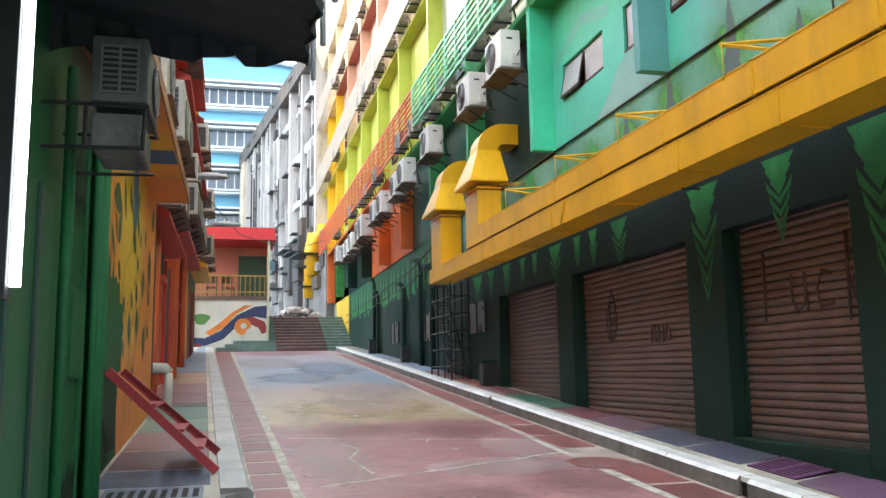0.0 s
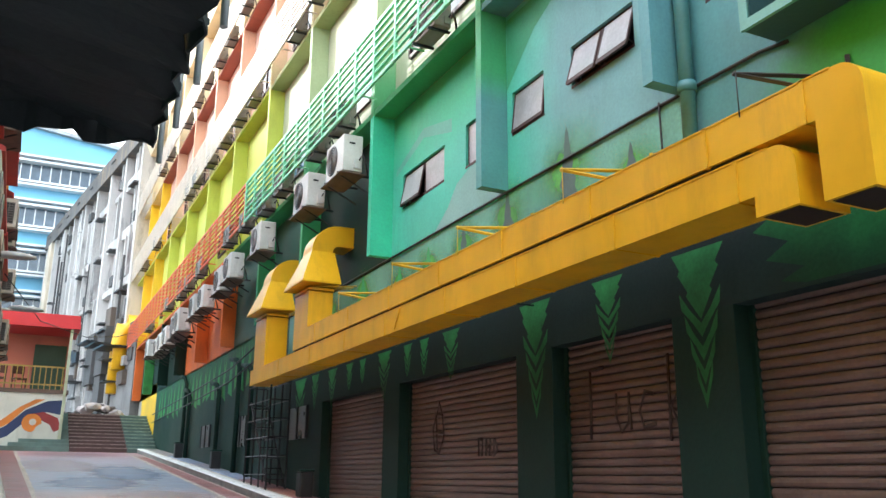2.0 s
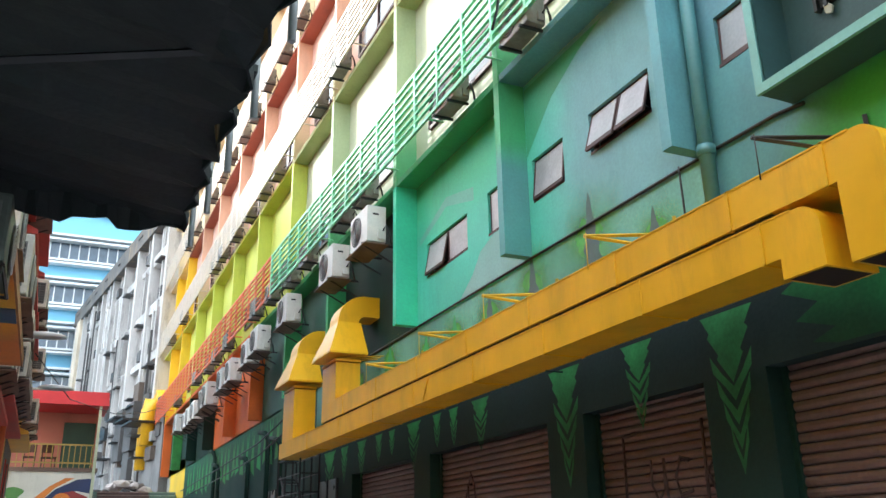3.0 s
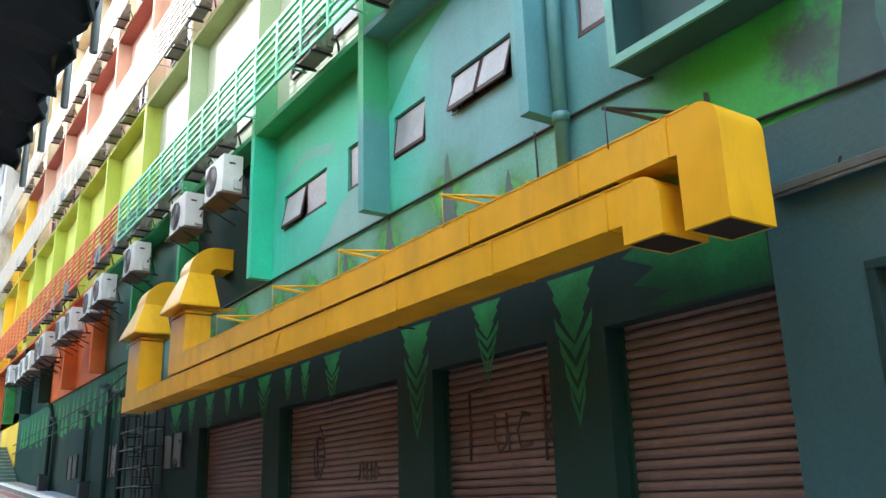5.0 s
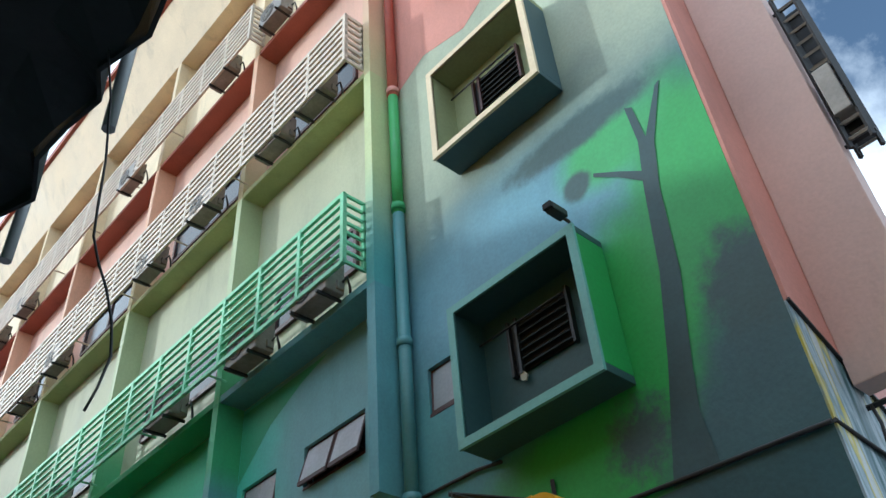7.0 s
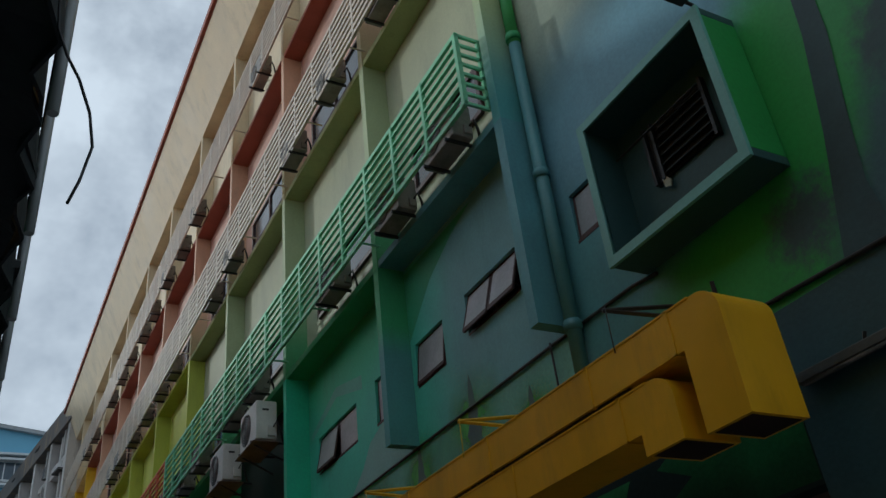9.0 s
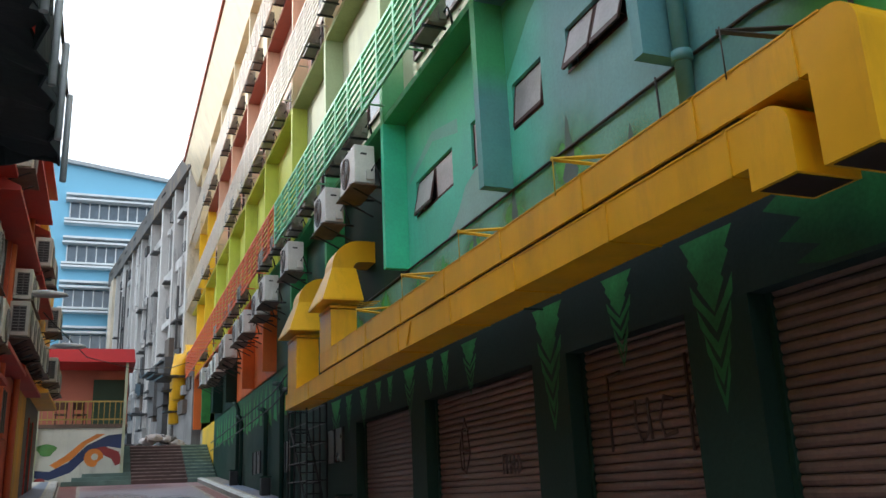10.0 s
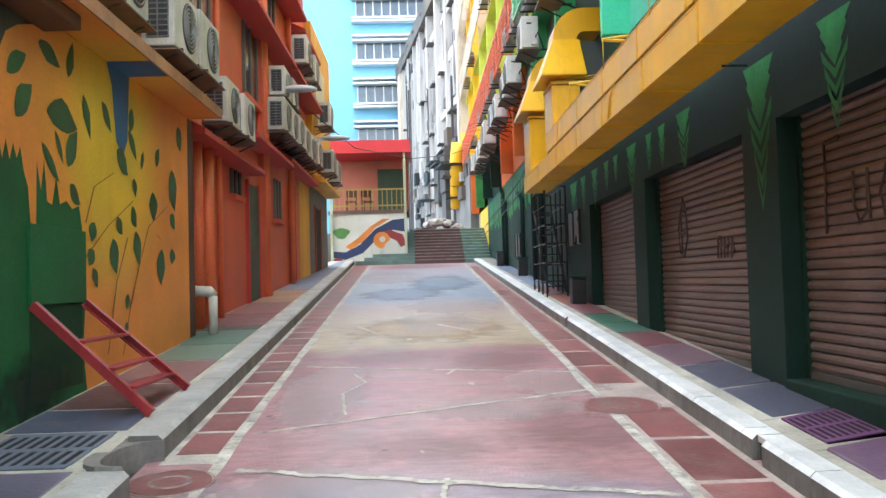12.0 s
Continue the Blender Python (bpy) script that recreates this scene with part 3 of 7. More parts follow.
def pave(x0, x1, y0, y1, z0, z1, lift=0.0):
    """A slab whose two long edges lie at their own heights."""
    bm = bmesh.new()
    b = 0.008
    lo = [bm.verts.new((x(y), y, z(y) - 0.08)) for x, y, z in ((x0, y0, z0), (x1, y0, z1), (x1, y1, z1), (x0, y1, z0))]
    mid = [bm.verts.new((x(y), y, z(y) + lift - b)) for x, y, z in ((x0, y0, z0), (x1, y0, z1), (x1, y1, z1), (x0, y1, z0))]
    hi = [bm.verts.new((x(y) + dx * b, y + dy * b, z(y) + lift)) for x, y, z, dx, dy in ((x0, y0, z0, 1, 1), (x1, y0, z1, -1, 1), (x1, y1, z1, -1, -1), (x0, y1, z0, 1, -1))]
    for a, c in ((lo, mid), (mid, hi)):
        for i in range(4):
            bm.faces.new((a[i], a[(i + 1) % 4], c[(i + 1) % 4], c[i]))
    bm.faces.new(hi)
    return bm


JOINT = paint("cream_joint", (0.50, 0.48, 0.40), 0.7, 0.3, 2, 0.4, grime=0.5)
pav_r = solid("pavement", skew(lambda y: kerb_r(y) + 0.19, lambda y: W + 0.5, -14, 34.5, lambda y: rz(y) - 0.4, lambda y: rz(y) + 0.145), JOINT,
              "raised pavement of worn painted slabs with cream joints", "pavement", "structure")
pav_l = solid("pavement", skew(lambda y: -2.8, lambda y: kerb_l(y) - 0.235, -14, 34.5, lambda y: rz(y) - 0.4, lambda y: pl(y) - 0.006), JOINT,
              "narrow pavement of painted concrete slabs beside the mural wall", "pavement", "structure")
for a in [2.0, 3.3] + [5.97 + 1.0 * k for k in range(28)]:
    part("joint_bed", pave(lambda y: kerb_r(y) + 0.192, lambda y: W + 0.01, a, a + (1.0 if a > 5 else 1.3), lambda y: rz(y) + 0.15, lambda y: pr(y) - 0.016), JOINT, pav_r)
MAROON, SLATE, GRN, RUST, BLUEP, PURP = (0.20, 0.075, 0.085), (0.095, 0.10, 0.15), (0.065, 0.17, 0.12), (0.30, 0.11, 0.075), (0.17, 0.22, 0.32), (0.16, 0.09, 0.16)
for y0, y1, c in [(-2, 0.5, SLATE), (0.5, 2.4, MAROON), (2.4, 3.5, SLATE), (3.5, 4.4, PURP), (4.4, 5.25, PURP), (5.97, 7.0, SLATE), (7.0, 8.1, SLATE), (8.1, 9.35, (0.17, 0.10, 0.13)), (9.35, 10.5, MAROON), (10.5, 11.5, GRN), (11.5, 12.6, (0.04, 0.14, 0.085)),
                  (12.6, 14.2, MAROON), (14.2, 16.0, RUST), (16.0, 18.2, MAROON), (18.2, 21.0, BLUEP), (21.0, 24.0, (0.2, 0.2, 0.24)), (24.0, 28.0, BLUEP), (28.0, 33.6, (0.26, 0.24, 0.22))]:
    part("paving_slab", pave(lambda y: kerb_r(y) + 0.31, lambda y: W + 0.02, y0 + 0.03, y1 - 0.03, lambda y: rz(y) + 0.165, lambda y: pr(y), 0.0), slab_col(c), pav_r)
for y0, y1, c in [(-2, 0.5, SLATE), (0.5, 2.6, SLATE), (2.6, 4.2, SLATE), (4.2, 5.25, (0.12, 0.11, 0.16)), (6.2, 6.95, (0.07, 0.095, 0.15)), (6.95, 8.0, (0.15, 0.075, 0.085)), (8.0, 9.3, (0.21, 0.10, 0.105)), (9.3, 10.5, (0.13, 0.21, 0.16)), (10.5, 11.9, (0.09, 0.19, 0.145)),
                  (11.9, 12.4, (0.06, 0.06, 0.05)), (12.4, 14.0, MAROON), (14.0, 16.0, (0.25, 0.11, 0.11)), (16.0, 19.0, (0.36, 0.22, 0.13)), (19.0, 23.5, BLUEP), (23.5, 28.0, (0.15, 0.18, 0.28)), (28.0, 33.6, BLUEP)]:
    part("paving_slab", pave(lambda y: -2.17 if y < 11.3 else -2.42, lambda y: kerb_l(y) - 0.30, y0 + 0.025, y1 - 0.025, pl, pl), slab_col(c), pav_l)


def drain_grate(x0, x1, y0, y1, zf, mat, label, rows, cols):
    ob = thing("drain_grate", ((x0 + x1) / 2, (y0 + y1) / 2, zf(y0)), label, "grate")
    part("pit", skew(lambda y: x0, lambda y: x1, y0, y1, lambda y: zf(y) - 0.15, lambda y: zf(y) - 0.003), BLACK, ob)
    pw, ph = (x1 - x0) / (cols + 0.3), (y1 - y0) / (rows + 0.15)
    for r in range(rows + 1):
        ya = y0 + r * ph
        part("cross_bar", skew(lambda y: x0, lambda y: x1, ya, ya + ph * 0.18, lambda y: zf(y) - 0.05, lambda y: zf(y) + 0.004), mat, ob)
    for r in range(rows):
        for c in range(cols + 1):
            xa = x0 + c * pw
            part("bar", skew(lambda y: xa, lambda y: xa + pw * 0.42, y0 + r * ph + ph * 0.18, y0 + (r + 1) * ph, lambda y: zf(y) - 0.05, lambda y: zf(y) + 0.003), mat, ob)
    return ob


drain_grate(-2.06, -1.36, 5.3, 6.15, pl, paint("blue_grate_paint", (0.14, 0.17, 0.225), 0.5, 0.3, 4, grime=0.4, grime_col=(0.3, 0.3, 0.3)), "worn blue-grey slotted drain cover set in the pavement", 2, 9)
purple = drain_grate(3.19, 3.56, 5.3, 5.93, lambda y: rz(y) + 0.197, paint("purple_grate_paint", (0.16, 0.06, 0.16), 0.5, 0.3, 4, grime=0.3), "purple-painted slotted drain cover in the pavement", 2, 8)
purple.matrix_basis = purple.matrix_basis @ Matrix.Rotation(radians(-8.3), 4, "Y")     # lies on the tilted slabs
part("joint_bed", pave(lambda y: kerb_r(y) + 0.192, lambda y: W + 0.01, 5.22, 5.98, lambda y: rz(y) + 0.145, lambda y: pr(y) - 0.03), JOINT, pav_r)


def manhole(cx, cy, r):
    ob = thing("manhole_cover", (cx, cy, rz(cy)), "round maroon-painted manhole cover with worn cream rim", "manhole")
    for nm, ra, rb, h, m in (("rim", r, r * 0.95, 0.008, paint("worn_ring_paint", (0.30, 0.22, 0.20), 0.6, 0.6, 7, grime=0.7, grime_col=(0.15, 0.06, 0.06))), ("lid", r * 0.92, 0, 0.009, TILE), ("worn_ring", r * 0.5, r * 0.38, 0.0105, paint("worn_ring_paint", (0.30, 0.22, 0.20), 0.6, 0.6, 7, grime=0.7, grime_col=(0.15, 0.06, 0.06)))):
        bm = bmesh.new()
        def ring(q, z):
            return [bm.verts.new((cx + q * math.cos(2 * math.pi * k / 36), cy + q * math.sin(2 * math.pi * k / 36), rz(cy + q * math.sin(2 * math.pi * k / 36)) + z)) for k in range(36)]
        top, low = ring(ra, h), ring(ra, -0.01)
        for k in range(36):
            bm.faces.new((low[k], low[(k + 1) % 36], top[(k + 1) % 36], top[k]))
        if rb:
            inn = ring(rb, h)
            for k in range(36):
                bm.faces.new((top[k], top[(k + 1) % 36], inn[(k + 1) % 36], inn[k]))
        else:
            bm.faces.new(top)
        part(nm, bm, m, ob)


manhole(-0.80, 5.5, 0.27)
manhole(2.40, 7.25, 0.33)

# ---- the painted shop building on the right ----
shop = thing("shop_building", (W + 3, 20, rz(20)), "five-storey shop building painted in bands of green, lime, orange and peach", "building")
END = 42.6
# solid core behind the painted bays
core = part("core_wall", box(W + 0.6, W + 3.6, 0.9, END, 3.2, 19.0), CREAM, shop)
# lower wall: piers and fascia round the shutter openings
OPEN = [(2.62, 4.2), (4.9, 6.72), (7.42, 10.62), (11.2, 14.05)]
FASCIA = dull(paint("dark_fascia", (0.036, 0.105, 0.118), 0.65, 0.3, 0.8, 0.2, grime=0.3, grime_col=(0.005, 0.02, 0.017), col2=(0.010, 0.034, 0.026), axis=1, lo=2.2, hi=2.9, wobble=0.2))
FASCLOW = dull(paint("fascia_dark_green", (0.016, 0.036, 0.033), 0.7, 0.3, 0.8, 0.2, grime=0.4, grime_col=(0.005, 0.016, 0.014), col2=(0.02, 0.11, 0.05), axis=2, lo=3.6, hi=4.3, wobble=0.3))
BANDP = paint("corner_band_paint", (0.035, 0.10, 0.115), 0.6, 0.25, 0.8, 0.2, grime=0.4, grime_col=(0.018, 0.055, 0.06))
edges = [2.0] + [v for o in OPEN for v in o] + [16.4]
for a, b in zip(edges[::2], edges[1::2]):
    part("pier", box(W, W + 0.6, a, b, rz(a) - 0.3, 3.1), BANDP if a < 2.5 else FASCIA, shop, "dark green rendered pier" if a > 2.5 else "dusky teal rendered pier")
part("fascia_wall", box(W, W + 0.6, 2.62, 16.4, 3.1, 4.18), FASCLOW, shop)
part("fascia_wall", box(W, W + 0.6, FINS[0] - 0.12, 16.4, 4.18, 5.0), paint("fascia_mural", (0.04, 0.16, 0.09), 0.6, 0.3, 0.8, 0.2, grime=0.3, grime_col=(0.05, 0.13, 0.12), col2=(0.17, 0.44, 0.38), axis=2, lo=4.0, hi=4.7, wobble=0.5), shop)
for a, b in OPEN[:2]:
    part("plinth", box(W - 0.02, W + 0.6, a - 0.0, b + 0.0, rz(a) - 0.2, pr((a + b) / 2) + 0.12, 0.015), DKGREEN, shop, "dark green concrete plinth")
# white door near the corner
DOORFR = dull(paint("dark_teal_frame", (0.018, 0.05, 0.055), 0.6, 0.3))
part("corner_pier", box(W, W + 0.6, 0.885, 1.2, -0.6, 3.1), BANDP, shop)
door = part("door", box(W + 0.10, W + 0.14, 1.2, 2.0, rz(1), 3.02, 0.006), paint("white_door", (0.74, 0.80, 0.86), 0.45, 0.08, 1.5, 0.05, grime=0.15, grime_col=(0.4, 0.42, 0.42)), shop, "plain off-white door")
part("door_frame", box(W - 0.015, W + 0.10, 1.2, 1.26, rz(1), 3.1, 0.005), DOORFR, shop)
part("door_frame", box(W - 0.015, W + 0.10, 1.94, 2.0, rz(1), 3.1, 0.005), DOORFR, shop)
part("door_frame", box(W - 0.02, W + 0.10, 1.2, 2.0, 3.04, 3.1, 0.005), DOORFR, shop)
part("stay_rod", tube([(W + 0.09, 1.55, 3.0), (W + 0.07, 1.53, 2.86)], 0.006), STEEL, shop)
# green street wall further up
STREETM = paint("street_wall_green", (0.012, 0.042, 0.030), 0.6, 0.25, 0.8, 0.2, grime=0.35, grime_col=(0.008, 0.02, 0.016), col2=(0.03, 0.13, 0.06), axis=2, lo=3.9, hi=5.1, wobble=0.5)
part("street_wall", box(W, W + 0.6, 16.4, 34.6, 0.8, 5.05), dull(STREETM), shop)
part("street_wall", box(W, W + 0.6, 34.6, 38.9, 0.8, 5.4), YELLOW, shop, "bright yellow painted wall end")
part("street_wall", box(W, W + 0.6, 38.9, END, 0.8, 5.4), CONCRETE, shop)
# corner wall with the boxed windows
LIMEP, SLATEP, FOLP = (0.05, 0.40, 0.08), (0.060, 0.135, 0.155), (0.06, 0.115, 0.12)
CORNER = mural("corner_wall_mural", (0.058, 0.165, 0.19), (0.40, 0.46, 0.34), 7.1, 9.0, [
    (2.9, 6.75, 1.5, 1.0, 0.5, 0.3, (0.16, 0.35, 0.45)), (3.9, 5.2, 0.9, 0.9, 0.5, 0.3, (0.10, 0.30, 0.33)),
    (1.85, 5.5, 0.55, 1.0, 0.35, 0.3, LIMEP), (2.45, 4.6, 1.05, 0.5, 0.35, 0.4, LIMEP), (1.15, 6.3, 0.55, 1.25, 0.3, 0.2, (0.07, 0.43, 0.12)), (1.8, 7.25, 0.5, 0.38, 0.4, 0.3, (0.09, 0.45, 0.16)),
    (0.85, 4.35, 0.85, 1.15, 0.25, 0.5, SLATEP), (1.5, 4.2, 0.5, 0.5, 0.4, 0.6, SLATEP),
    (1.05, 5.35, 0.30, 0.42, 0.5, 1.8, FOLP), (2.12, 4.62, 0.26, 0.26, 0.6, 2.4, FOLP), (2.17, 7.05, 0.15, 0.16, 0.3, 0.8, FOLP), (2.05, 7.66, 0.85, 0.2, 0.35, 0.9, FOLP)])
part("corner_wall", holed(W, W + 0.6, 0.885, FINS[0] - 0.12, 4.18, 19.0, [SMALLWIN]), CORNER, shop)
part("corner_band", box(W, W + 0.6, 0.885, 2.62, 3.1, 4.18), BANDP, shop, "dusky teal rendered wall above the door")
SIDEM = paint("side_wall_mural", (0.23, 0.29, 0.33), 0.6, 0.2, 1.6, 0.2)
sn, sl = SIDEM.node_tree.nodes, SIDEM.node_tree.links
sgeo = [x for x in sn if x.bl_idname == "ShaderNodeNewGeometry"][0]
smap, snoi, sramp = sn.new("ShaderNodeMapping"), sn.new("ShaderNodeTexNoise"), sn.new("ShaderNodeValToRGB")
smap.inputs["Scale"].default_value = (5.0, 1.0, 0.7)          # brush streaks falling down the wall
smap.inputs["Rotation"].default_value = (0, radians(9), 0)
snoi.inputs["Scale"].default_value, snoi.inputs["Detail"].default_value = 1.6, 3
sl.new(sgeo.outputs["Position"], smap.inputs["Vector"])
sl.new(smap.outputs[0], snoi.inputs["Vector"])
sl.new(snoi.outputs["Fac"], sramp.inputs["Fac"])
for k, (pos, c) in enumerate(((0.34, (0.04, 0.12, 0.12)), (0.42, (0.16, 0.26, 0.30)), (0.5, (0.42, 0.52, 0.58)), (0.56, (0.20, 0.30, 0.34)), (0.61, (0.55, 0.48, 0.06)), (0.68, (0.55, 0.60, 0.60)))):
    e = sramp.color_ramp.elements[k] if k < 2 else sramp.color_ramp.elements.new(1)
    e.position, e.color = pos, (*c, 1)
sl.new(sramp.outputs["Color"], [x for x in sn if x.bl_idname == "ShaderNodeVectorMath" and x.operation == "SCALE"][0].inputs[0])
part("side_wall", prism([(W + 0.004, -0.6), (W + 3.6, -0.6), (W + 3.6, 3.1), (W + 0.004, 5.04)], 1, 0.87, 0.90), SIDEM, shop, "side wall with streaked blue, white and yellow paint")
part("side_wall", prism([(W + 0.004, 5.04), (W + 3.6, 3.1), (W + 3.6, 19.0), (W + 0.004, 19.0)], 1, 0.855, 0.90), PINK, shop, "pink upper side wall with a slanting foot")
part("wall_edge_trim", prism([(W + 0.004, 5.03), (W + 3.6, 3.09), (W + 3.6, 3.11), (W + 0.004, 5.05)], 1, 0.845, 0.87), STEEL, shop)
part("side_fin", box(W + 0.5, W + 0.72, 0.25, 0.854, 4.57, 18.0, 0.01), PALEPINK, shop, "pale pink vertical fin")
part("side_fin", box(W + 0.62, W + 0.9, 0.33, 0.853, 5.6, 18.0, 0.01), PINK, shop)

# colour schemes by bay
def scheme(i, k):
    """Paint of bay i (between fins i and i+1) on floor k: back wall, fin, slab."""
    y = FINS[i]
    if k == 0:
        if y < 5:
            return (paint("bay_teal", (0.17, 0.39, 0.42), 0.6, 0.18, 0.9, 0.2, grime=0.2, col2=(0.11, 0.54, 0.42), axis=1, lo=6.2, hi=7.6, wobble=0.5), TEAL, TEAL)
        if y < 8:
            return (paint("bay_mint", (0.11, 0.62, 0.47), 0.6, 0.18, 0.9, 0.2, grime=0.2, col2=(0.07, 0.50, 0.24), axis=2, lo=5.6, hi=7.4, wobble=0.5),
                    paint("fin_teal_green", (0.10, 0.31, 0.31), 0.6, 0.18, 0.9, 0.2, grime=0.2, col2=(0.07, 0.40, 0.17), axis=2, lo=6.1, hi=6.6, wobble=0.1), GREEN)
        if y < 12:
            return (DKGREEN, MINT, GREEN)
        if y < 20:
            return (paint("bay_dull_green", (0.03, 0.11, 0.07), 0.6, 0.3, 1, 0.2), GREEN, GREEN)
        if y < 28:
            return (ORANGE, ORANGE, ORANGE)
        if y < 35:
            return (DKGREEN, DKGREEN, ORANGE)
        if y < 38:
            return (DKGREEN, LEAFGREEN, ORANGE)
        return (ORANGE, ORANGE, ORANGE)
    if k == 1:
        if y < 17:
            return (PALE, paint("fin_pale_mix", (0.12, 0.44, 0.20), 0.6, 0.15, 0.8, 0.2, grime=0.2, col2=(0.40, 0.48, 0.28), axis=2, lo=7.7, hi=9.0, wobble=0.2), paint("pale_olive_paint", (0.38, 0.44, 0.20), 0.65, 0.15, 0.8, 0.2, grime=0.25))
        if y < 35:
            return (LIME, LIME, LIME)
        return (YELLOW, YELLOW, LIME)
    if k == 2:
        return (PEACH, paint("fin_peach_mix", (0.55, 0.52, 0.30), 0.6, 0.15, 0.8, 0.2, grime=0.2, col2=(0.70, 0.44, 0.30), axis=2, lo=10.9, hi=12.5, wobble=0.3), BRICKRED) if y < 36 else (YELLOW, YELLOW, CREAM)
    return (CREAM, CREAM, CREAM)


for i in range(len(FINS) - 1):
    ya, yb = FINS[i], FINS[i + 1]
    for k in range(4):
        wall, fin, slab = scheme(i, k)
        z0, z1 = LEV[k], LEV[k + 1]
        part("bay_wall", holed(W, W + 0.6, ya - 0.12, yb - 0.12, z0 - (0.05 if k == 0 else 0), z1, WINS.get(i, []) if k == 0 else []), wall, shop)
        if i == 0 and k == 1:
            fin = paint("fin_teal_to_lime", (0.10, 0.36, 0.36), 0.6, 0.15, 0.8, 0.2, grime=0.2, col2=(0.50, 0.58, 0.30), axis=2, lo=7.5, hi=9.4, wobble=0.2)
        part("fin", box(F, W - 0.002, ya - 0.13, ya, z0, z1), fin, shop)
        if k < 3:
            part("ledge_slab", box(F + 0.012, W - 0.002, ya + 0.001, yb - 0.131, z1, z1 + 0.10, 0.006), slab, shop)
        if k in (1, 2):
            wa, wb = ya + 0.6, yb - 0.75
            win = part("window", box(W - 0.02, W + 0.03, wa, wb, z0 + 0.8, z0 + 1.42), DARKPANE, shop)
            for q in (wa, (wa + wb) / 2, wb):
                part("frame", box(W - 0.05, W + 0.0, q - 0.03, q + 0.03, z0 + 0.8, z0 + 1.42), WINFRAME, win)
            for q in (z0 + 0.8, z0 + 1.42):
                part("frame", box(W - 0.048, W + 0.0, wa, wb, q - 0.03, q + 0.03), WINFRAME, win)
            part("wall_pipe", tube([(W - 0.06, ya + 0.28, z0 + 0.1), (W - 0.06, ya + 0.28, z1 - 0.02)], 0.04), slab, shop)
part("fin", box(F, W - 0.002, FINS[-1] - 0.13, FINS[-1], LEV[0], LEV[4], 0.008), ORANGE, shop)
# sloping cream eave with a red edge
part("eave", prism([(F, 17.5), (W + 3, 17.5), (W + 3, 19.3), (2.62, 19.12), (2.62, 18.95)], 1, FINS[0] - 0.3, END), CREAM, shop, "cream sloping eave")
part("eave_edge", box(2.53, 2.68, FINS[0] - 0.35, END + 0.05, 18.98, 19.22, 0.01), BRICKRED, shop, "dark red roof edge")
part("roof", box(2.7, W + 3.8, 0.7, END + 0.1, 19.2, 19.34), BRICKRED, shop)


# painted trees on the dark fascia and above the cable
def down_tree(y, z, w, h, tiers, mat):
    """A stencilled fir hanging point down: a wedge, then chevrons that shrink."""
    part("painted_chevron", sheet([(y + w / 2, z), (y + w * 0.36, z - h * 0.14), (y + w * 0.40, z - h * 0.18), (y + w * 0.22, z - h * 0.34), (y + w * 0.26, z - h * 0.37), (y, z - h * 0.58), (y - w * 0.24, z - h * 0.36), (y - w * 0.20, z - h * 0.33), (y - w * 0.38, z - h * 0.18), (y - w * 0.33, z - h * 0.14), (y - w / 2, z)], W), mat, shop)
    for k in range(1, tiers + 1):
        zz, ww, t = z - h * (0.40 + 0.19 * k), w * (0.95 - 0.16 * k), h * 0.15
        part("painted_chevron", sheet([(y + ww / 2, zz + t * 1.7), (y + ww * 0.46, zz + t * 0.75), (y + ww * 0.2, zz - t * 0.1), (y, zz - t * 0.9), (y - ww * 0.2, zz - t * 0.1), (y - ww * 0.46, zz + t * 0.75), (y - ww / 2, zz + t * 1.7), (y - ww * 0.24, zz + t * 0.6), (y, zz - t * 0.15), (y + ww * 0.24, zz + t * 0.6)], W, -0.0034), mat, shop)


CHEV = dull(paint("chevron_green", (0.022, 0.13, 0.045), 0.6, 0.4, 3, 0.15, col2=(0.05, 0.30, 0.09), axis=2, lo=2.95, hi=3.65, wobble=0.1))
for y, w, h in [(15.4, 0.75, 0.75), (14.5, 0.45, 0.5), (13.55, 0.5, 0.5), (12.1, 0.3, 0.35), (11.2, 0.55, 0.55), (10.35, 0.3, 0.42), (9.8, 0.3, 0.45), (9.0, 0.5, 0.5), (7.02, 0.62, 0.95), (5.75, 0.48, 0.62), (4.55, 0.6, 1.0), (12.7, 0.35, 0.4)]:
    down_tree(y, 3.62, w, h, 4 if h > 0.45 else 3, CHEV)
DUSK = dull(paint("dusky_green_paint", (0.012, 0.075, 0.030), 0.65, 0.35, 1.5, 0.2, grime=0.4, grime_col=(0.008, 0.03, 0.02), col2=(0.025, 0.21, 0.06), axis=2, lo=3.15, hi=3.75, wobble=0.2))
part("painted_field", sheet([(2.63, 3.13), (2.63, 4.1), (4.15, 4.1), (3.92, 3.9), (4.06, 3.84), (3.76, 3.68), (3.94, 3.6), (3.62, 3.46), (3.84, 3.36), (3.5, 3.25), (3.72, 3.18), (3.5, 3.13)], W, -0.0025), DUSK, shop)
PALEMTN = paint("pale_mountain_paint", (0.26, 0.47, 0.45), 0.6, 0.2, 1.2, 0.15, col2=(0.15, 0.46, 0.36), axis=2, lo=5.2, hi=6.3, wobble=0.3)
part("painted_hill", sheet([(9.5, 5.06), (9.1, 5.3), (8.85, 5.55), (8.45, 5.67), (7.68, 5.67), (7.68, 5.06)], W), PALEMTN, shop)
part("painted_hill", sheet([(10.9, 6.4), (9.9, 6.75), (9.0, 6.55), (9.0, 6.35), (9.9, 6.6), (10.9, 6.3)], W), PALEMTN, shop)
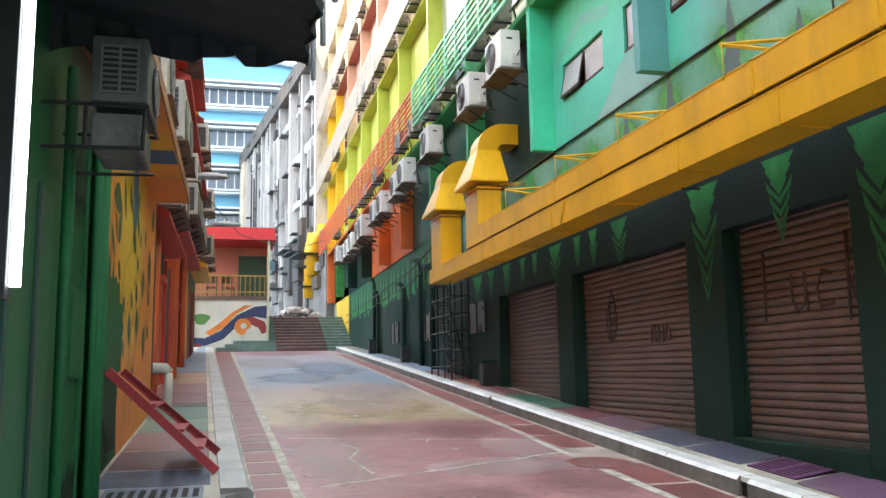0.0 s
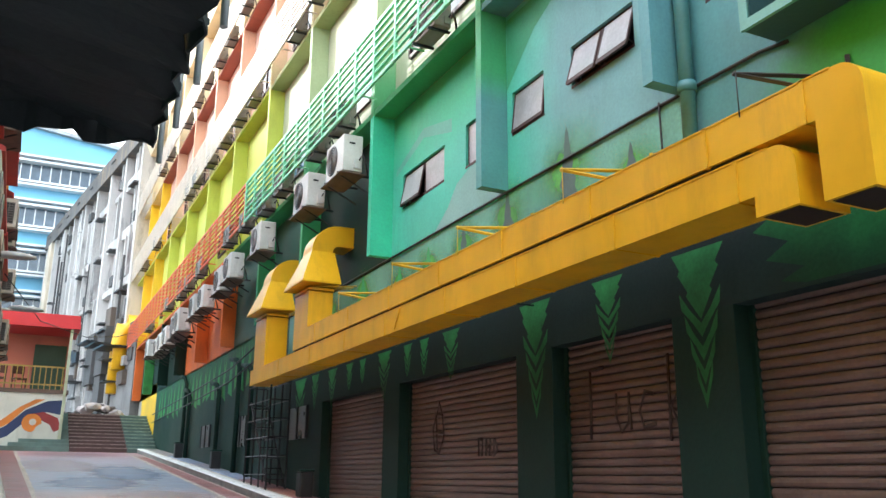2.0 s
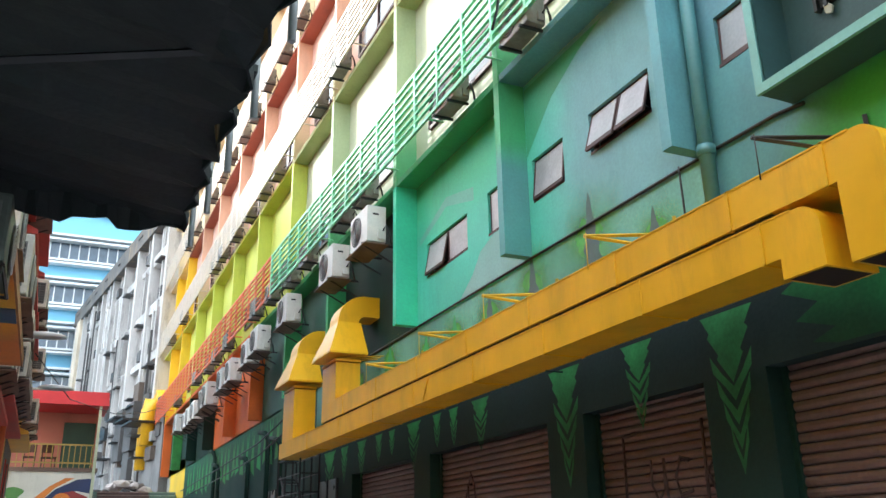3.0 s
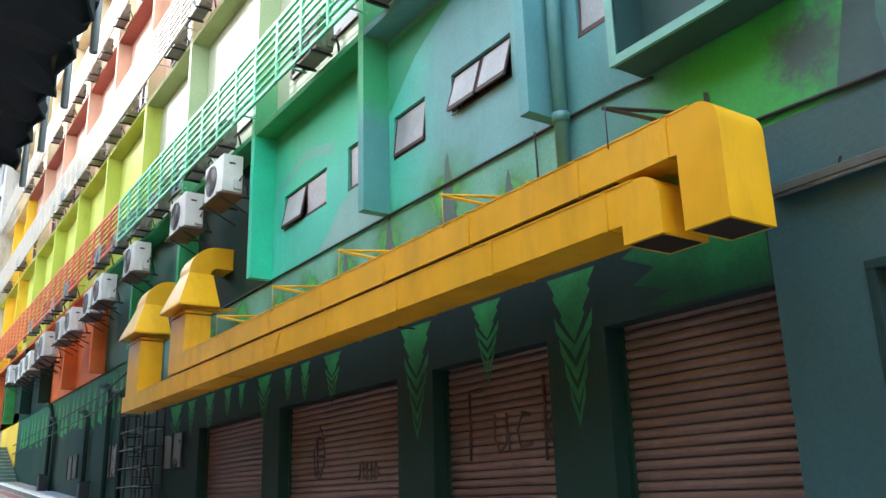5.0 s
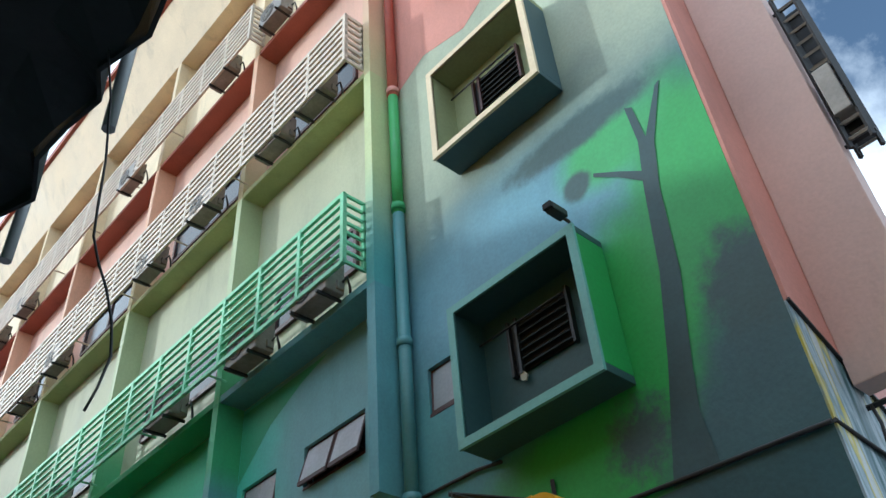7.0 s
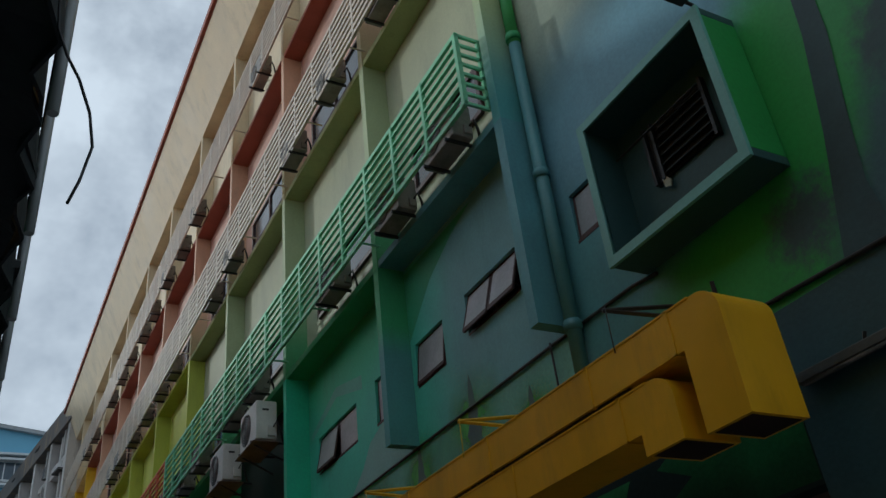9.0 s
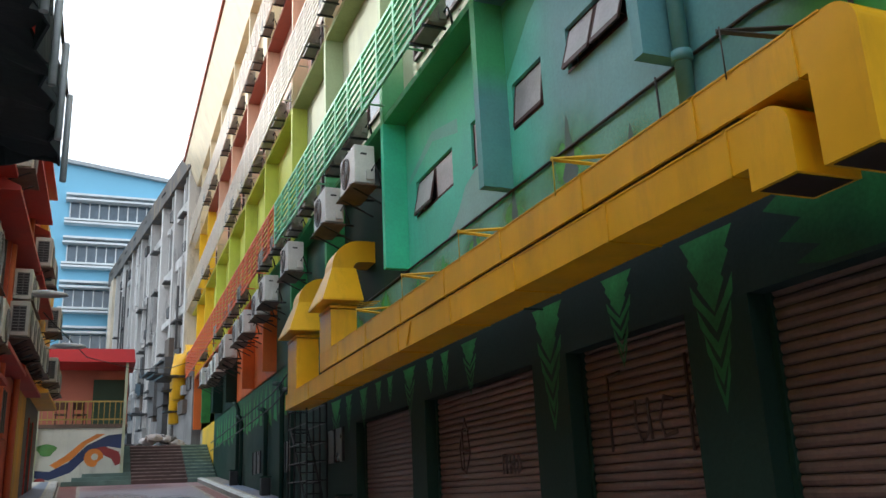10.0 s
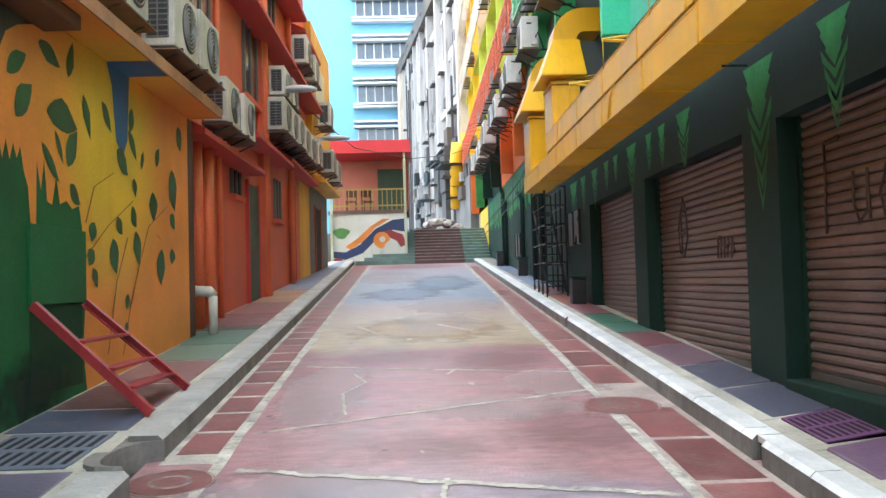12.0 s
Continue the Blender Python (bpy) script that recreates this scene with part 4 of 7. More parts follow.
part("painted_hill", sheet([(7.52, 6.33), (6.9, 6.85), (6.3, 7.12), (5.8, 7.26), (7.52, 7.26)], W), paint("hill_edge_green", (0.06, 0.36, 0.20), 0.6, 0.2), shop)


def up_tree(y, z, w, h, mat, seed):
    rnd = random.Random(seed)
    L, Rr = [], []
    for k in range(6):
        f = k / 6
        L += [(y + w / 2 * (1 - f) * rnd.uniform(0.85, 1.1), z + h * f), (y + w / 2 * (1 - f) * 0.55, z + h * (f + 0.1))]
        Rr += [(y - w / 2 * (1 - f) * rnd.uniform(0.85, 1.1), z + h * f), (y - w / 2 * (1 - f) * 0.55, z + h * (f + 0.1))]
    part("painted_fir", sheet(L + [(y, z + h)] + Rr[::-1], W, -0.004), mat, shop)


GREYFIR = paint("grey_fir_paint", (0.075, 0.12, 0.125), 0.6, 0.3, 3)
HALO = spray("lime_halo_spray", (0.14, 0.50, 0.10), 0.6, 0.95, 2.2, top=0.9)
for k, (y, w, h) in enumerate([(6.32, 0.72, 1.25), (7.55, 0.6, 0.95), (8.65, 0.6, 0.8), (9.7, 0.7, 0.75), (10.7, 0.7, 0.7), (5.3, 0.5, 0.7), (12.2, 0.8, 0.9), (13.8, 0.9, 0.8)]):
    za, zc = 4.15, 4.15 + h * 1.22
    part("lime_halo", sheet([(y - w * 0.95, za), (y + w * 0.95, za), (y + w * 0.95, zc), (y - w * 0.95, zc)], W, -0.0025), HALO, shop)
    if k in (0, 1, 2, 5):
        up_tree(y, za, w * 0.85, h, GREYFIR, k)
    else:
        up_tree(y, za, w * 0.85, h, GREEN, k)

# grass blades painted along the top of the street wall
rnd = random.Random(5)
for k in range(26):
    y = 17 + k * 0.66 + rnd.uniform(-0.1, 0.1)
    h = rnd.uniform(0.5, 1.5)
    part("painted_grass", sheet([(y - 0.25, 3.7 + rnd.uniform(0, 0.5)), (y + 0.25, 3.9), (y + 0.12, 4.3 + h * 0.4), (y + 0.2, 4.98), (y, 4.6), (y - 0.15, 4.97), (y - 0.1, 4.3)], W, -0.003 - 0.0004 * (k % 3)), CHEV if k % 2 else LEAFGREEN, shop)
# painted tree and meadow on the corner wall
TRUNKP = paint("trunk_grey_paint", (0.042, 0.088, 0.098), 0.6, 0.25, 2.5)
part("painted_trunk", sheet([(1.99, 4.19), (1.785, 5.05), (1.65, 5.77), (1.57, 6.59), (1.50, 7.05), (1.53, 7.5), (1.46, 7.45), (1.42, 7.05), (1.2, 7.5), (1.15, 7.52), (1.36, 6.95), (1.44, 6.49), (1.49, 5.67), (1.61, 4.96), (1.66, 4.6), (1.62, 4.19)], W, -0.0065), TRUNKP, shop)
part("painted_branch", sheet([(1.54, 6.74), (1.75, 6.90), (1.98, 7.06), (1.99, 7.02), (1.76, 6.84), (1.54, 6.62)], W, -0.0067), TRUNKP, shop)
part("painted_pink", sheet([(4.5, 10.4), (3.9, 10.7), (3.2, 10.5), (2.4, 11.0), (0.9, 10.6), (0.9, 19), (4.5, 19)], W), PINK, shop)


# boxed windows
def window_box(z0, z1, mat, label):
    ya, yb, x0, t = 2.07, 3.52, 3.205, 0.07
    ob = thing("window_box", (x0, (ya + yb) / 2, z0), label, "window")
    fm = paint("box_edge_paint", (0.17, 0.42, 0.38), 0.55, 0.15) if z0 < 6 else CREAM
    part("floor", box(x0, W - 0.01, ya, yb, z0, z0 + t, 0.006), mat if z0 < 6 else paint("box_slate_side", (0.05, 0.10, 0.11), 0.6, 0.2), ob)
    part("top", box(x0, W - 0.01, ya, yb, z1 - t, z1, 0.006), mat, ob)
    part("side", box(x0, W - 0.01, ya, ya + t, z0 + t, z1 - t, 0.006), paint("box_bright_green", (0.04, 0.33, 0.07), 0.55, 0.2, 1, 0.15) if z0 < 6 else paint("box_slate_side", (0.05, 0.10, 0.11), 0.6, 0.2), ob)
    part("side", box(x0, W - 0.01, yb - t, yb, z0 + t, z1 - t, 0.006), mat, ob)
    for a in (box(x0 - 0.012, x0 + 0.02, ya - 0.006, yb + 0.006, z0 - 0.006, z0 + t), box(x0 - 0.012, x0 + 0.02, ya - 0.006, yb + 0.006, z1 - t, z1 + 0.006),
              box(x0 - 0.012, x0 + 0.02, ya - 0.006, ya + t, z0 + t, z1 - t), box(x0 - 0.012, x0 + 0.02, yb - t, yb + 0.006, z0 + t, z1 - t)):
        part("edge", a, fm, ob)
    part("back", box(W - 0.03, W - 0.008, ya + t, yb - t, z0 + t, z1 - t), mat, ob)
    w = part("window", box(W - 0.05, W - 0.03, 2.46, 3.12, z0 + 0.58, z0 + 1.08), BLACK, ob)
    for k in range(6):
        zz = z0 + 0.6 + k * 0.078
        part("louvre", prism([(W - 0.08, zz), (W - 0.05, zz + 0.035), (W - 0.05, zz + 0.042), (W - 0.08, zz + 0.007)], 1, 2.48, 3.02), dull(paint("louvre_dark", (0.022, 0.028, 0.028), 0.7, 0.3), 0.1), w)
    for q in (2.46, 3.03, 3.12):
        part("frame", box(W - 0.085, W - 0.03, q - 0.014, q + 0.014, z0 + 0.56, z0 + 1.1), STEEL if z0 < 6 else WINFRAME, w)
    part("rod", tube([(W - 0.14, 2.45, z0 + 1.0), (W - 0.16, 3.38, z0 + 0.97)], 0.01), STEEL, ob)
    if z0 < 6:
        part("rag", prism([(3.02, z0 + 0.58), (3.06, z0 + 0.58), (3.05, z0 + 0.5), (3.0, z0 + 0.48), (2.98, z0 + 0.53)], 0, W - 0.075, W - 0.06), paint("pale_rag", (0.5, 0.5, 0.4), 0.8, 0.3), ob, "scrap of pale cloth caught in the window")
    return ob


window_box(5.0, 6.34, paint("box_dark_teal", (0.030, 0.085, 0.09), 0.6, 0.2, 1, 0.2), "projecting dark teal window box with a bright green side")
window_box(8.25, 9.62, paint("box_olive", (0.30, 0.34, 0.18), 0.6, 0.2, 1, 0.2), "projecting olive and cream window box on the upper wall")
window_box(11.6, 13.0, PEACH, "projecting peach window box high on the wall")
cctv = thing("security_camera", (3.15, 2.1, 6.34), "small black security camera on the corner of a window box", "camera")
part("bracket", tube([(3.3, 2.12, 6.34), (3.25, 2.12, 6.42), (3.18, 2.13, 6.44)], 0.015), STEEL, cctv)
part("housing", box(3.02, 3.2, 2.08, 2.17, 6.42, 6.49, 0.012), STEEL, cctv)
part("lens_hood", box(2.99, 3.03, 2.085, 2.165, 6.43, 6.485), BLACK, cctv)


# top-hung windows set back in the teal wall
def hung_window(opening, panes, tilt, label, pane=PANE):
    """A window in a reveal: dark frame, one sash for each pane, hung at its top and pushed out by tilt."""
    y0, y1, z0, z1 = opening
    ob = thing("window", (W + 0.06, (y0 + y1) / 2, z0), label, "window")
    part("recess", box(W + 0.13, W + 0.16, y0 - 0.02, y1 + 0.02, z0 - 0.02, z1 + 0.02), BLACK, ob)
    xa, xb, t = W + 0.045, W + 0.095, 0.028
    for a in (box(xa, xb, y0, y1, z1 - t, z1, 0.003), box(xa - 0.05, xb, y0, y1, z0 - 0.004, z0 + t, 0.003), box(xa, xb, y0, y0 + t, z0 + t, z1 - t), box(xa, xb, y1 - t, y1, z0 + t, z1 - t)):
        part("frame", a, WINFRAME, ob)
    n = len(panes)
    for k, openpane in enumerate(panes):
        a, b = y0 + (y1 - y0) * k / n + 0.03, y0 + (y1 - y0) * (k + 1) / n - 0.022
        if k:
            part("mullion", box(xa - 0.01, xb, a - 0.05, a - 0.02, z0 + t, z1 - t), WINFRAME, ob)
        o, x1, zt, zl = (tilt if openpane else 0.0), W + 0.05, z1 - 0.035, z0 + 0.03
        p = part("sash", prism([(x1, zt), (x1 - o, zl), (x1 - o - 0.012, zl + 0.004), (x1 - 0.012, zt + 0.004)], 1, a, b), pane, ob)
        part("sash_rail", prism([(x1 - o - 0.018, zl + 0.03), (x1 - o - 0.018, zl - 0.012), (x1 - o + 0.012, zl - 0.012), (x1 - o + 0.012, zl + 0.03)], 1, a, b), WINFRAME, p)
        for q in (a, b):
            part("sash_stile", prism([(x1 + 0.004, zt), (x1 - o + 0.004, zl), (x1 - o - 0.018, zl), (x1 - 0.018, zt)], 1, q - 0.011, q + 0.011), WINFRAME, p)
        if openpane and tilt > 0.06:
            part("stay", bar((x1 - o * 0.8, a + 0.02, zl + 0.06), (xb, a + 0.02, zl + 0.02), 0.012), STEEL, p)


hung_window(WINS[1][0], (0, 1), 0.09, "maroon-framed window with one frosted pane pushed open")
hung_window(WINS[0][0], (1,), 0.055, "small frosted top-hung window pushed slightly open")
hung_window(WINS[0][1], (1, 1), 0.12, "pair of frosted top-hung panes pushed open")
hung_window(SMALLWIN, (1,), 0.02, "small frosted window beside the window box", glass("dim_frosted_pane", (0.20, 0.22, 0.24), 0.35))
hung_window(WINS[1][1], (0,), 0.0, "narrow frosted slot window")


# roller shutters
def roller_shutter(y0, y1, z0, z1, label):
    ob = thing("roller_shutter", (W + 0.2, (y0 + y1) / 2, z0), label, "shutter", "shutters along the alley")
    xs, pitch = W + 0.19, 0.078
    bm = bmesh.new()
    prof = [(xs, 0), (xs - 0.014, 0.012), (xs - 0.02, 0.035), (xs - 0.014, 0.058), (xs, 0.07), (xs + 0.01, 0.072), (xs + 0.01, 0)]
    bm_prism(bm, prof, 1, y0, y1)
    for f in bm.faces:
        f.smooth = False
    me = mesh_of("slat", bm, SHUTTER)
    z = z0 + 0.06
    while z + pitch < z1 + 0.08:
        piece("slat", me, ob, Matrix.Translation((0, 0, z)))
        z += pitch
    part("backing", box(xs + 0.012, xs + 0.04, y0, y1, z0, z1 + 0.1), paint("shutter_groove", (0.05, 0.035, 0.03), 0.6), ob)
    part("bottom_rail", box(xs - 0.025, xs + 0.02, y0, y1, z0, z0 + 0.06, 0.005), paint("shutter_rail", (0.12, 0.11, 0.10), 0.5, 0.3), ob)
    for q in (y0, y1 - 0.05):
        part("guide", box(xs - 0.04, xs + 0.03, q, q + 0.05, z0, z1, 0.004), DKGREEN, ob)
    return ob


for k, (a, b) in enumerate(OPEN):
    bot = pr((a + b) / 2) + (0.12 if k < 2 else -0.12)
    roller_shutter(a, b, bot, 3.1, ["closed brown steel roller shutter beside the corner door", "closed brown steel roller shutter with sprayed lettering", "closed brown steel roller shutter with a small sprayed mark", "closed reddish-brown steel roller shutter near the steel stair"][k])


def graffiti(text_strokes, y, z, s, parent_label):
    ob = thing("graffiti", (W + 0.16, y, z), parent_label, "graffiti")
    for st in text_strokes:
        pts = [(W + 0.166, y - p[0] * s, z + p[1] * s) for p in st]
        bm = bm_tube(bmesh.new(), pts, 0.02, 6)
        for v in bm.verts:
            v.co.x = W + 0.168 + (v.co.x - W - 0.166) * 0.25
        part("stroke", bm, SPRAY, ob)


FU = [[(0, 0), (0.02, 1.0)], [(0.02, 1.0), (0.35, 1.02)], [(0.62, 0.62), (0.6, 0.3), (0.72, 0.08), (0.88, 0.2), (0.9, 0.62)], [(0.9, 0.4), (0.93, 0.1)],
      [(1.42, 0.55), (1.25, 0.6), (1.12, 0.35), (1.2, 0.12), (1.45, 0.16)], [(1.72, -0.08), (1.74, 1.05)], [(1.98, 0.66), (1.76, 0.36), (2.0, -0.06)]]
graffiti(FU, 6.32, 2.16, 0.66, "black sprayed word FUCK across a roller shutter")
graffiti([[(0.0, 0.4), (0.1, 0.62), (0.3, 0.6), (0.36, 0.3), (0.2, 0.05), (0.05, 0.1), (0.0, 0.4)], [(0.1, 0.62), (0.14, 0.1)], [(0.05, 0.35), (0.34, 0.34)], [(0.3, 0.6), (0.2, 0.78), (0.12, 0.6)]], 9.85, 2.06, 0.9, "small black sprayed emblem on a roller shutter")
graffiti([[(k * 0.14, 0), (k * 0.14 + 0.02, 0.3)] for k in range(5)] + [[(0, 0.3), (0.16, 0.3)], [(0.3, 0.15), (0.45, 0.16)], [(0.56, 0), (0.7, 0.1), (0.6, 0.28)]], 8.6, 2.05, 0.66, "illegible black sprayed marks on a roller shutter")

# cable along the wall and down the corner
cab = thing("wall_cable", (W, 6, 5.0), "black cable clipped along the painted wall", "cable")
part("run", tube([(W - 0.02, y, z) for y, z in ((18, 5.02), (11, 5.03), (8, 5.03), (4.8, 5.02), (3.7, 5.0), (3.42, 4.96))], 0.016, 6), STEEL, cab)
part("run", tube([(W - 0.02, y, z) for y, z in ((3.2, 4.3), (2.85, 4.26), (1.5, 4.2), (0.885, 4.175))], 0.016, 6), STEEL, cab)
part("run", tube([(W - 0.005, 0.87, 4.18), (W + 0.6, 0.85, 4.1), (W + 2.5, 0.85, 4.0)], 0.016, 6), STEEL, cab)
part("drop", tube([(W - 0.03, 4.85, 5.05), (W - 0.035, 4.83, 4.2)], 0.01, 6), STEEL, cab)

# batten lamp above the door
bat = thing("batten_lamp", (W - 0.05, 2.1, 3.66), "unlit weathered batten lamp on the wall above the door", "lamp")
part("channel", box(W - 0.10, W - 0.002, 1.66, 2.52, 3.655, 3.715, 0.006), paint("batten_grey", (0.07, 0.08, 0.078), 0.5, 0.3, 3, grime=0.5), bat)
part("tube", tube([(W - 0.08, 1.7, 3.645), (W - 0.08, 2.48, 3.645)], 0.014), paint("grimy_tube", (0.17, 0.18, 0.17), 0.5, 0.4, 6), bat)
part("bracket", bar((W - 0.03, 2.05, 3.71), (W - 0.03, 2.02, 3.78), 0.02), STEEL, bat)

# downpipe
dp = thing("downpipe", (W - 0.09, 4.42, 4.3), "downpipe painted teal, then green and red up the wall", "pipe")
for z0, z1, c in ((4.25, 8.3, (0.09, 0.26, 0.28)), (8.3, 10.3, (0.06, 0.36, 0.10)), (10.3, 18.5, (0.50, 0.12, 0.09))):
    part("pipe", tube([(W - 0.09, 4.42, z0), (W - 0.09, 4.42, z1)], 0.065, 14), paint("downpipe_%d" % int(z0), c, 0.45, 0.15, 2), dp)
for z in (4.95, 6.55, 8.35, 10.35, 13.0):
    part("collar", tube([(W - 0.09, 4.42, z), (W - 0.09, 4.42, z + 0.09)], 0.082, 14), paint("downpipe_4", (0.09, 0.26, 0.28)) if z < 8 else GREEN if z < 10 else PINK, dp)


# ---- railings in front of the air-conditioner ledges ----
def railing(y0, y1, z0, mat, label, post=0.82, near_return=True, slat=0.014):
    ob = thing("metal_railing", (R, y0, z0), label, "railing")
    h, n = 0.95, 7
    for k in range(n + 1):
        z = z0 + h * k / n
        t = max(0.028, slat) if k in (0, n) else slat
        part("top_rail" if k == n else "slat", box(R - 0.02, R + 0.02, y0, y1, z - t, z + t), mat, ob)
    m = max(2, round((y1 - y0) / post))
    me = mesh_of("post", box(R - 0.026, R + 0.026, -0.026, 0.026, z0 - 0.02, z0 + h + 0.02), mat)
    for k in range(m + 1):
        piece("post", me, ob, Matrix.Translation((0, y0 + 0.026 + (y1 - y0 - 0.052) * k / m, 0)))
    if near_return:
        for k in range(n + 1):
            z = z0 + h * k / n
            part("slat", box(R + 0.026, F + 0.02, y0, y0 + 0.03, z - max(0.018, slat), z + max(0.018, slat)), mat, ob)
        part("post", box(F - 0.02, F + 0.02, y0, y0 + 0.04, z0, z0 + h), mat, ob)
    k = y0 + 1.0
    while k < y1:
        part("arm", bar((R, k, z0 + 0.02), (F + 0.01, k, z0 + 0.02), 0.025), mat, ob)
        k += 1.75
    return ob


railing(4.68, 18.45, 7.55, RAILGREEN, "green painted steel slat railing screening the air conditioners")
railing(18.47, 42.3, 7.55, RAILORANGE, "orange painted steel slat railing on the same ledge", near_return=False)
railing(4.68, 42.3, 10.92, RAILCREAM, "cream painted steel slat railing screening upper air conditioners", slat=0.032)
railing(7.4, 42.3, 14.3, RAILCREAM, "cream painted steel slat railing on the top ledge", slat=0.032)


# ---- air conditioners ----
# grille grey taken darker to show the units' side as unlit
GRILLE = paint("unlit_grille_grey", (0.15, 0.155, 0.15), 0.5, 0.3, 4, 0.2, grime=0.5)
TRAY = paint("rusty_tray", (0.17, 0.12, 0.09), 0.6, 0.4, 4, 0.3, metal=0.3, grime=0.5)
AGED = paint("aged_casing", (0.24, 0.225, 0.205), 0.5, 0.3, 3, 0.15, grime=0.7, grime_col=(0.07, 0.055, 0.045), rnd=0.2)
def ac_unit(at, w, h, d, label, group, bracket=2, case=None, grille=False, flip=False):
    """An outdoor unit: fan towards -x, its width along y; at is the middle of its foot."""
    x, y, z = at
    ob = thing("air_conditioner", at, label, "air conditioner", group)
    part("casing", box(x - d / 2, x + d / 2, y - w / 2, y + w / 2, z, z + h, 0.02), case or WHITEMETAL, ob)
    cy, r = y + w * 0.12, h * 0.41
    bm = bmesh.new()
    bm_tube(bm, [(x - d / 2 - 0.004, cy, z + h / 2), (x - d / 2 + 0.02, cy, z + h / 2)], r, 24)
    part("fan_well", bm, FANDARK, ob)
    spiral = [(x - d / 2 - 0.014, cy + r * (1 - 0.8 * k / 90) * math.cos(0.35 * k), z + h / 2 + r * (1 - 0.8 * k / 90) * math.sin(0.35 * k)) for k in range(91)]
    part("fan_guard", bm_tube(bmesh.new(), spiral, 0.006, 4), paint("guard_grey", (0.32, 0.32, 0.31), 0.5), ob)
    bm = bmesh.new()
    hub = bm.verts.new((x - d / 2 - 0.008, cy, z + h / 2))
    for k in range(3):
        t = 2 * math.pi * k / 3
        c, s = math.cos(t), math.sin(t)
        vs = [bm.verts.new((x - d / 2 - 0.006 - e, cy + r * 0.85 * (a * c - b * s), z + h / 2 + r * 0.85 * (a * s + b * c))) for a, b, e in ((0.95, -0.25, 0.004), (0.9, 0.35, 0), (0.2, 0.2, 0.003))]
        bm.faces.new([hub] + vs)
    part("fan_blade", bm, paint("fan_grey", (0.12, 0.12, 0.12), 0.5), ob)
    if grille:                                 # coil side: dark slots between pressed bars
        part("side_grille", box(x - d * 0.32, x + d * 0.32, y - w / 2 - 0.003, y - w / 2 + 0.01, z + h * 0.12, z + h * 0.86), FANDARK, ob)
        for k in range(9):
            zz = z + h * (0.14 + 0.087 * k)
            part("grille_bar", box(x - d * 0.34, x + d * 0.34, y - w / 2 - 0.014, y - w / 2 - 0.004, zz - 0.006, zz + 0.006), GRILLE, ob)
        for k in (-1, 0, 1):
            part("grille_bar", box(x + d * 0.32 * k - 0.006, x + d * 0.32 * k + 0.006, y - w / 2 - 0.015, y - w / 2 - 0.004, z + h * 0.12, z + h * 0.86), GRILLE, ob)
    else:                                      # plain pipe side: recessed grip, valve cover and pipes
        part("grip", box(x - d * 0.2, x + d * 0.1, y - w / 2 - 0.004, y - w / 2 + 0.01, z + h * 0.74, z + h * 0.79), FANDARK, ob)
        part("valve_cover", box(x + d * 0.05, x + d * 0.42, y - w / 2 - 0.03, y - w / 2 + 0.01, z + h * 0.08, z + h * 0.34, 0.008), case or WHITEMETAL, ob)
        part("pipe", tube([(x + d * 0.3, y - w / 2 - 0.02, z + h * 0.3), (x + d * 0.42, y - w / 2 - 0.07, z + h * 0.45), (x + d * 0.6, y - w / 2 - 0.06, z + h * 0.2), (x + d * 0.75, y - w / 2 - 0.03, z - 0.04)], 0.016, 6), STEEL, ob)
    if bracket:
        for q in (y - w * 0.36, y + w * 0.36):
            part("bracket_arm", box(x - d / 2 - 0.05, x + d / 2 + (0.2 if bracket == 2 else 0.02), q - 0.014, q + 0.014, z - 0.035, z - 0.002), STEEL, ob)
            if bracket == 2:
                part("bracket_brace", bar((x - d / 2, q, z - 0.05), (x + d / 2 + 0.18, q, z - 0.3), 0.02), STEEL, ob)
    if bracket == 2:
        part("tray", box(x - d / 2 - 0.06, x + d / 2 + 0.02, y - w / 2 - 0.06, y + w / 2 + 0.06, z - 0.06, z - 0.046), TRAY, ob, "rusty galvanised tray")
    if flip:                                   # fan towards +x
        for c in ob.children:
            c.data.transform(Matrix(((-1, 0, 0, 2 * x), (0, 1, 0, 0), (0, 0, 1, 0), (0, 0, 0, 1))))
            c.data.flip_normals()
    return ob


ac = ac_unit((3.04, 11.86, 6.5), 0.85, 0.62, 0.33, "white outdoor air conditioner on a steel bracket over the alley", "air conditioners along the alley")
rnd = random.Random(3)
def put_ac(y, z, x=3.04, sc=1.0):
    copy_thing(ac, pose(x + rnd.uniform(-0.03, 0.03), y, z) @ Matrix.Scale(sc, 4))


for y, z in ((13.6, 6.42), (16.9, 6.42), (19.6, 6.38), (20.75, 6.3), (22.9, 6.25), (24.0, 6.2), (26.3, 6.1), (27.3, 6.1), (28.9, 6.05), (30.0, 6.0), (31.2, 6.0), (33.2, 6.2)):
    put_ac(y, z, 3.02, 1.15 if 26 < y < 28.5 else 1.0)
small = ac_unit((3.08, 5.35, 7.42), 0.66, 0.44, 0.25, "small white outdoor air conditioner behind the slat railing", "air conditioners on the ledges", 1, AGED)
for k in range(len(FINS) - 2):
    for j, lev in enumerate((7.42, 10.83, 14.24)):
        for f in (0.24, 0.68):
            if (k, j, f) != (0, 0, 0.24) and rnd.random() < (0.86 if k < 7 else 0.45):
                y = FINS[k] + (FINS[k + 1] - FINS[k]) * f + rnd.uniform(-0.2, 0.2)
                copy_thing(small, pose(3.08 + rnd.uniform(-0.04, 0.04), y, lev + rnd.uniform(-0.02, 0.05)))


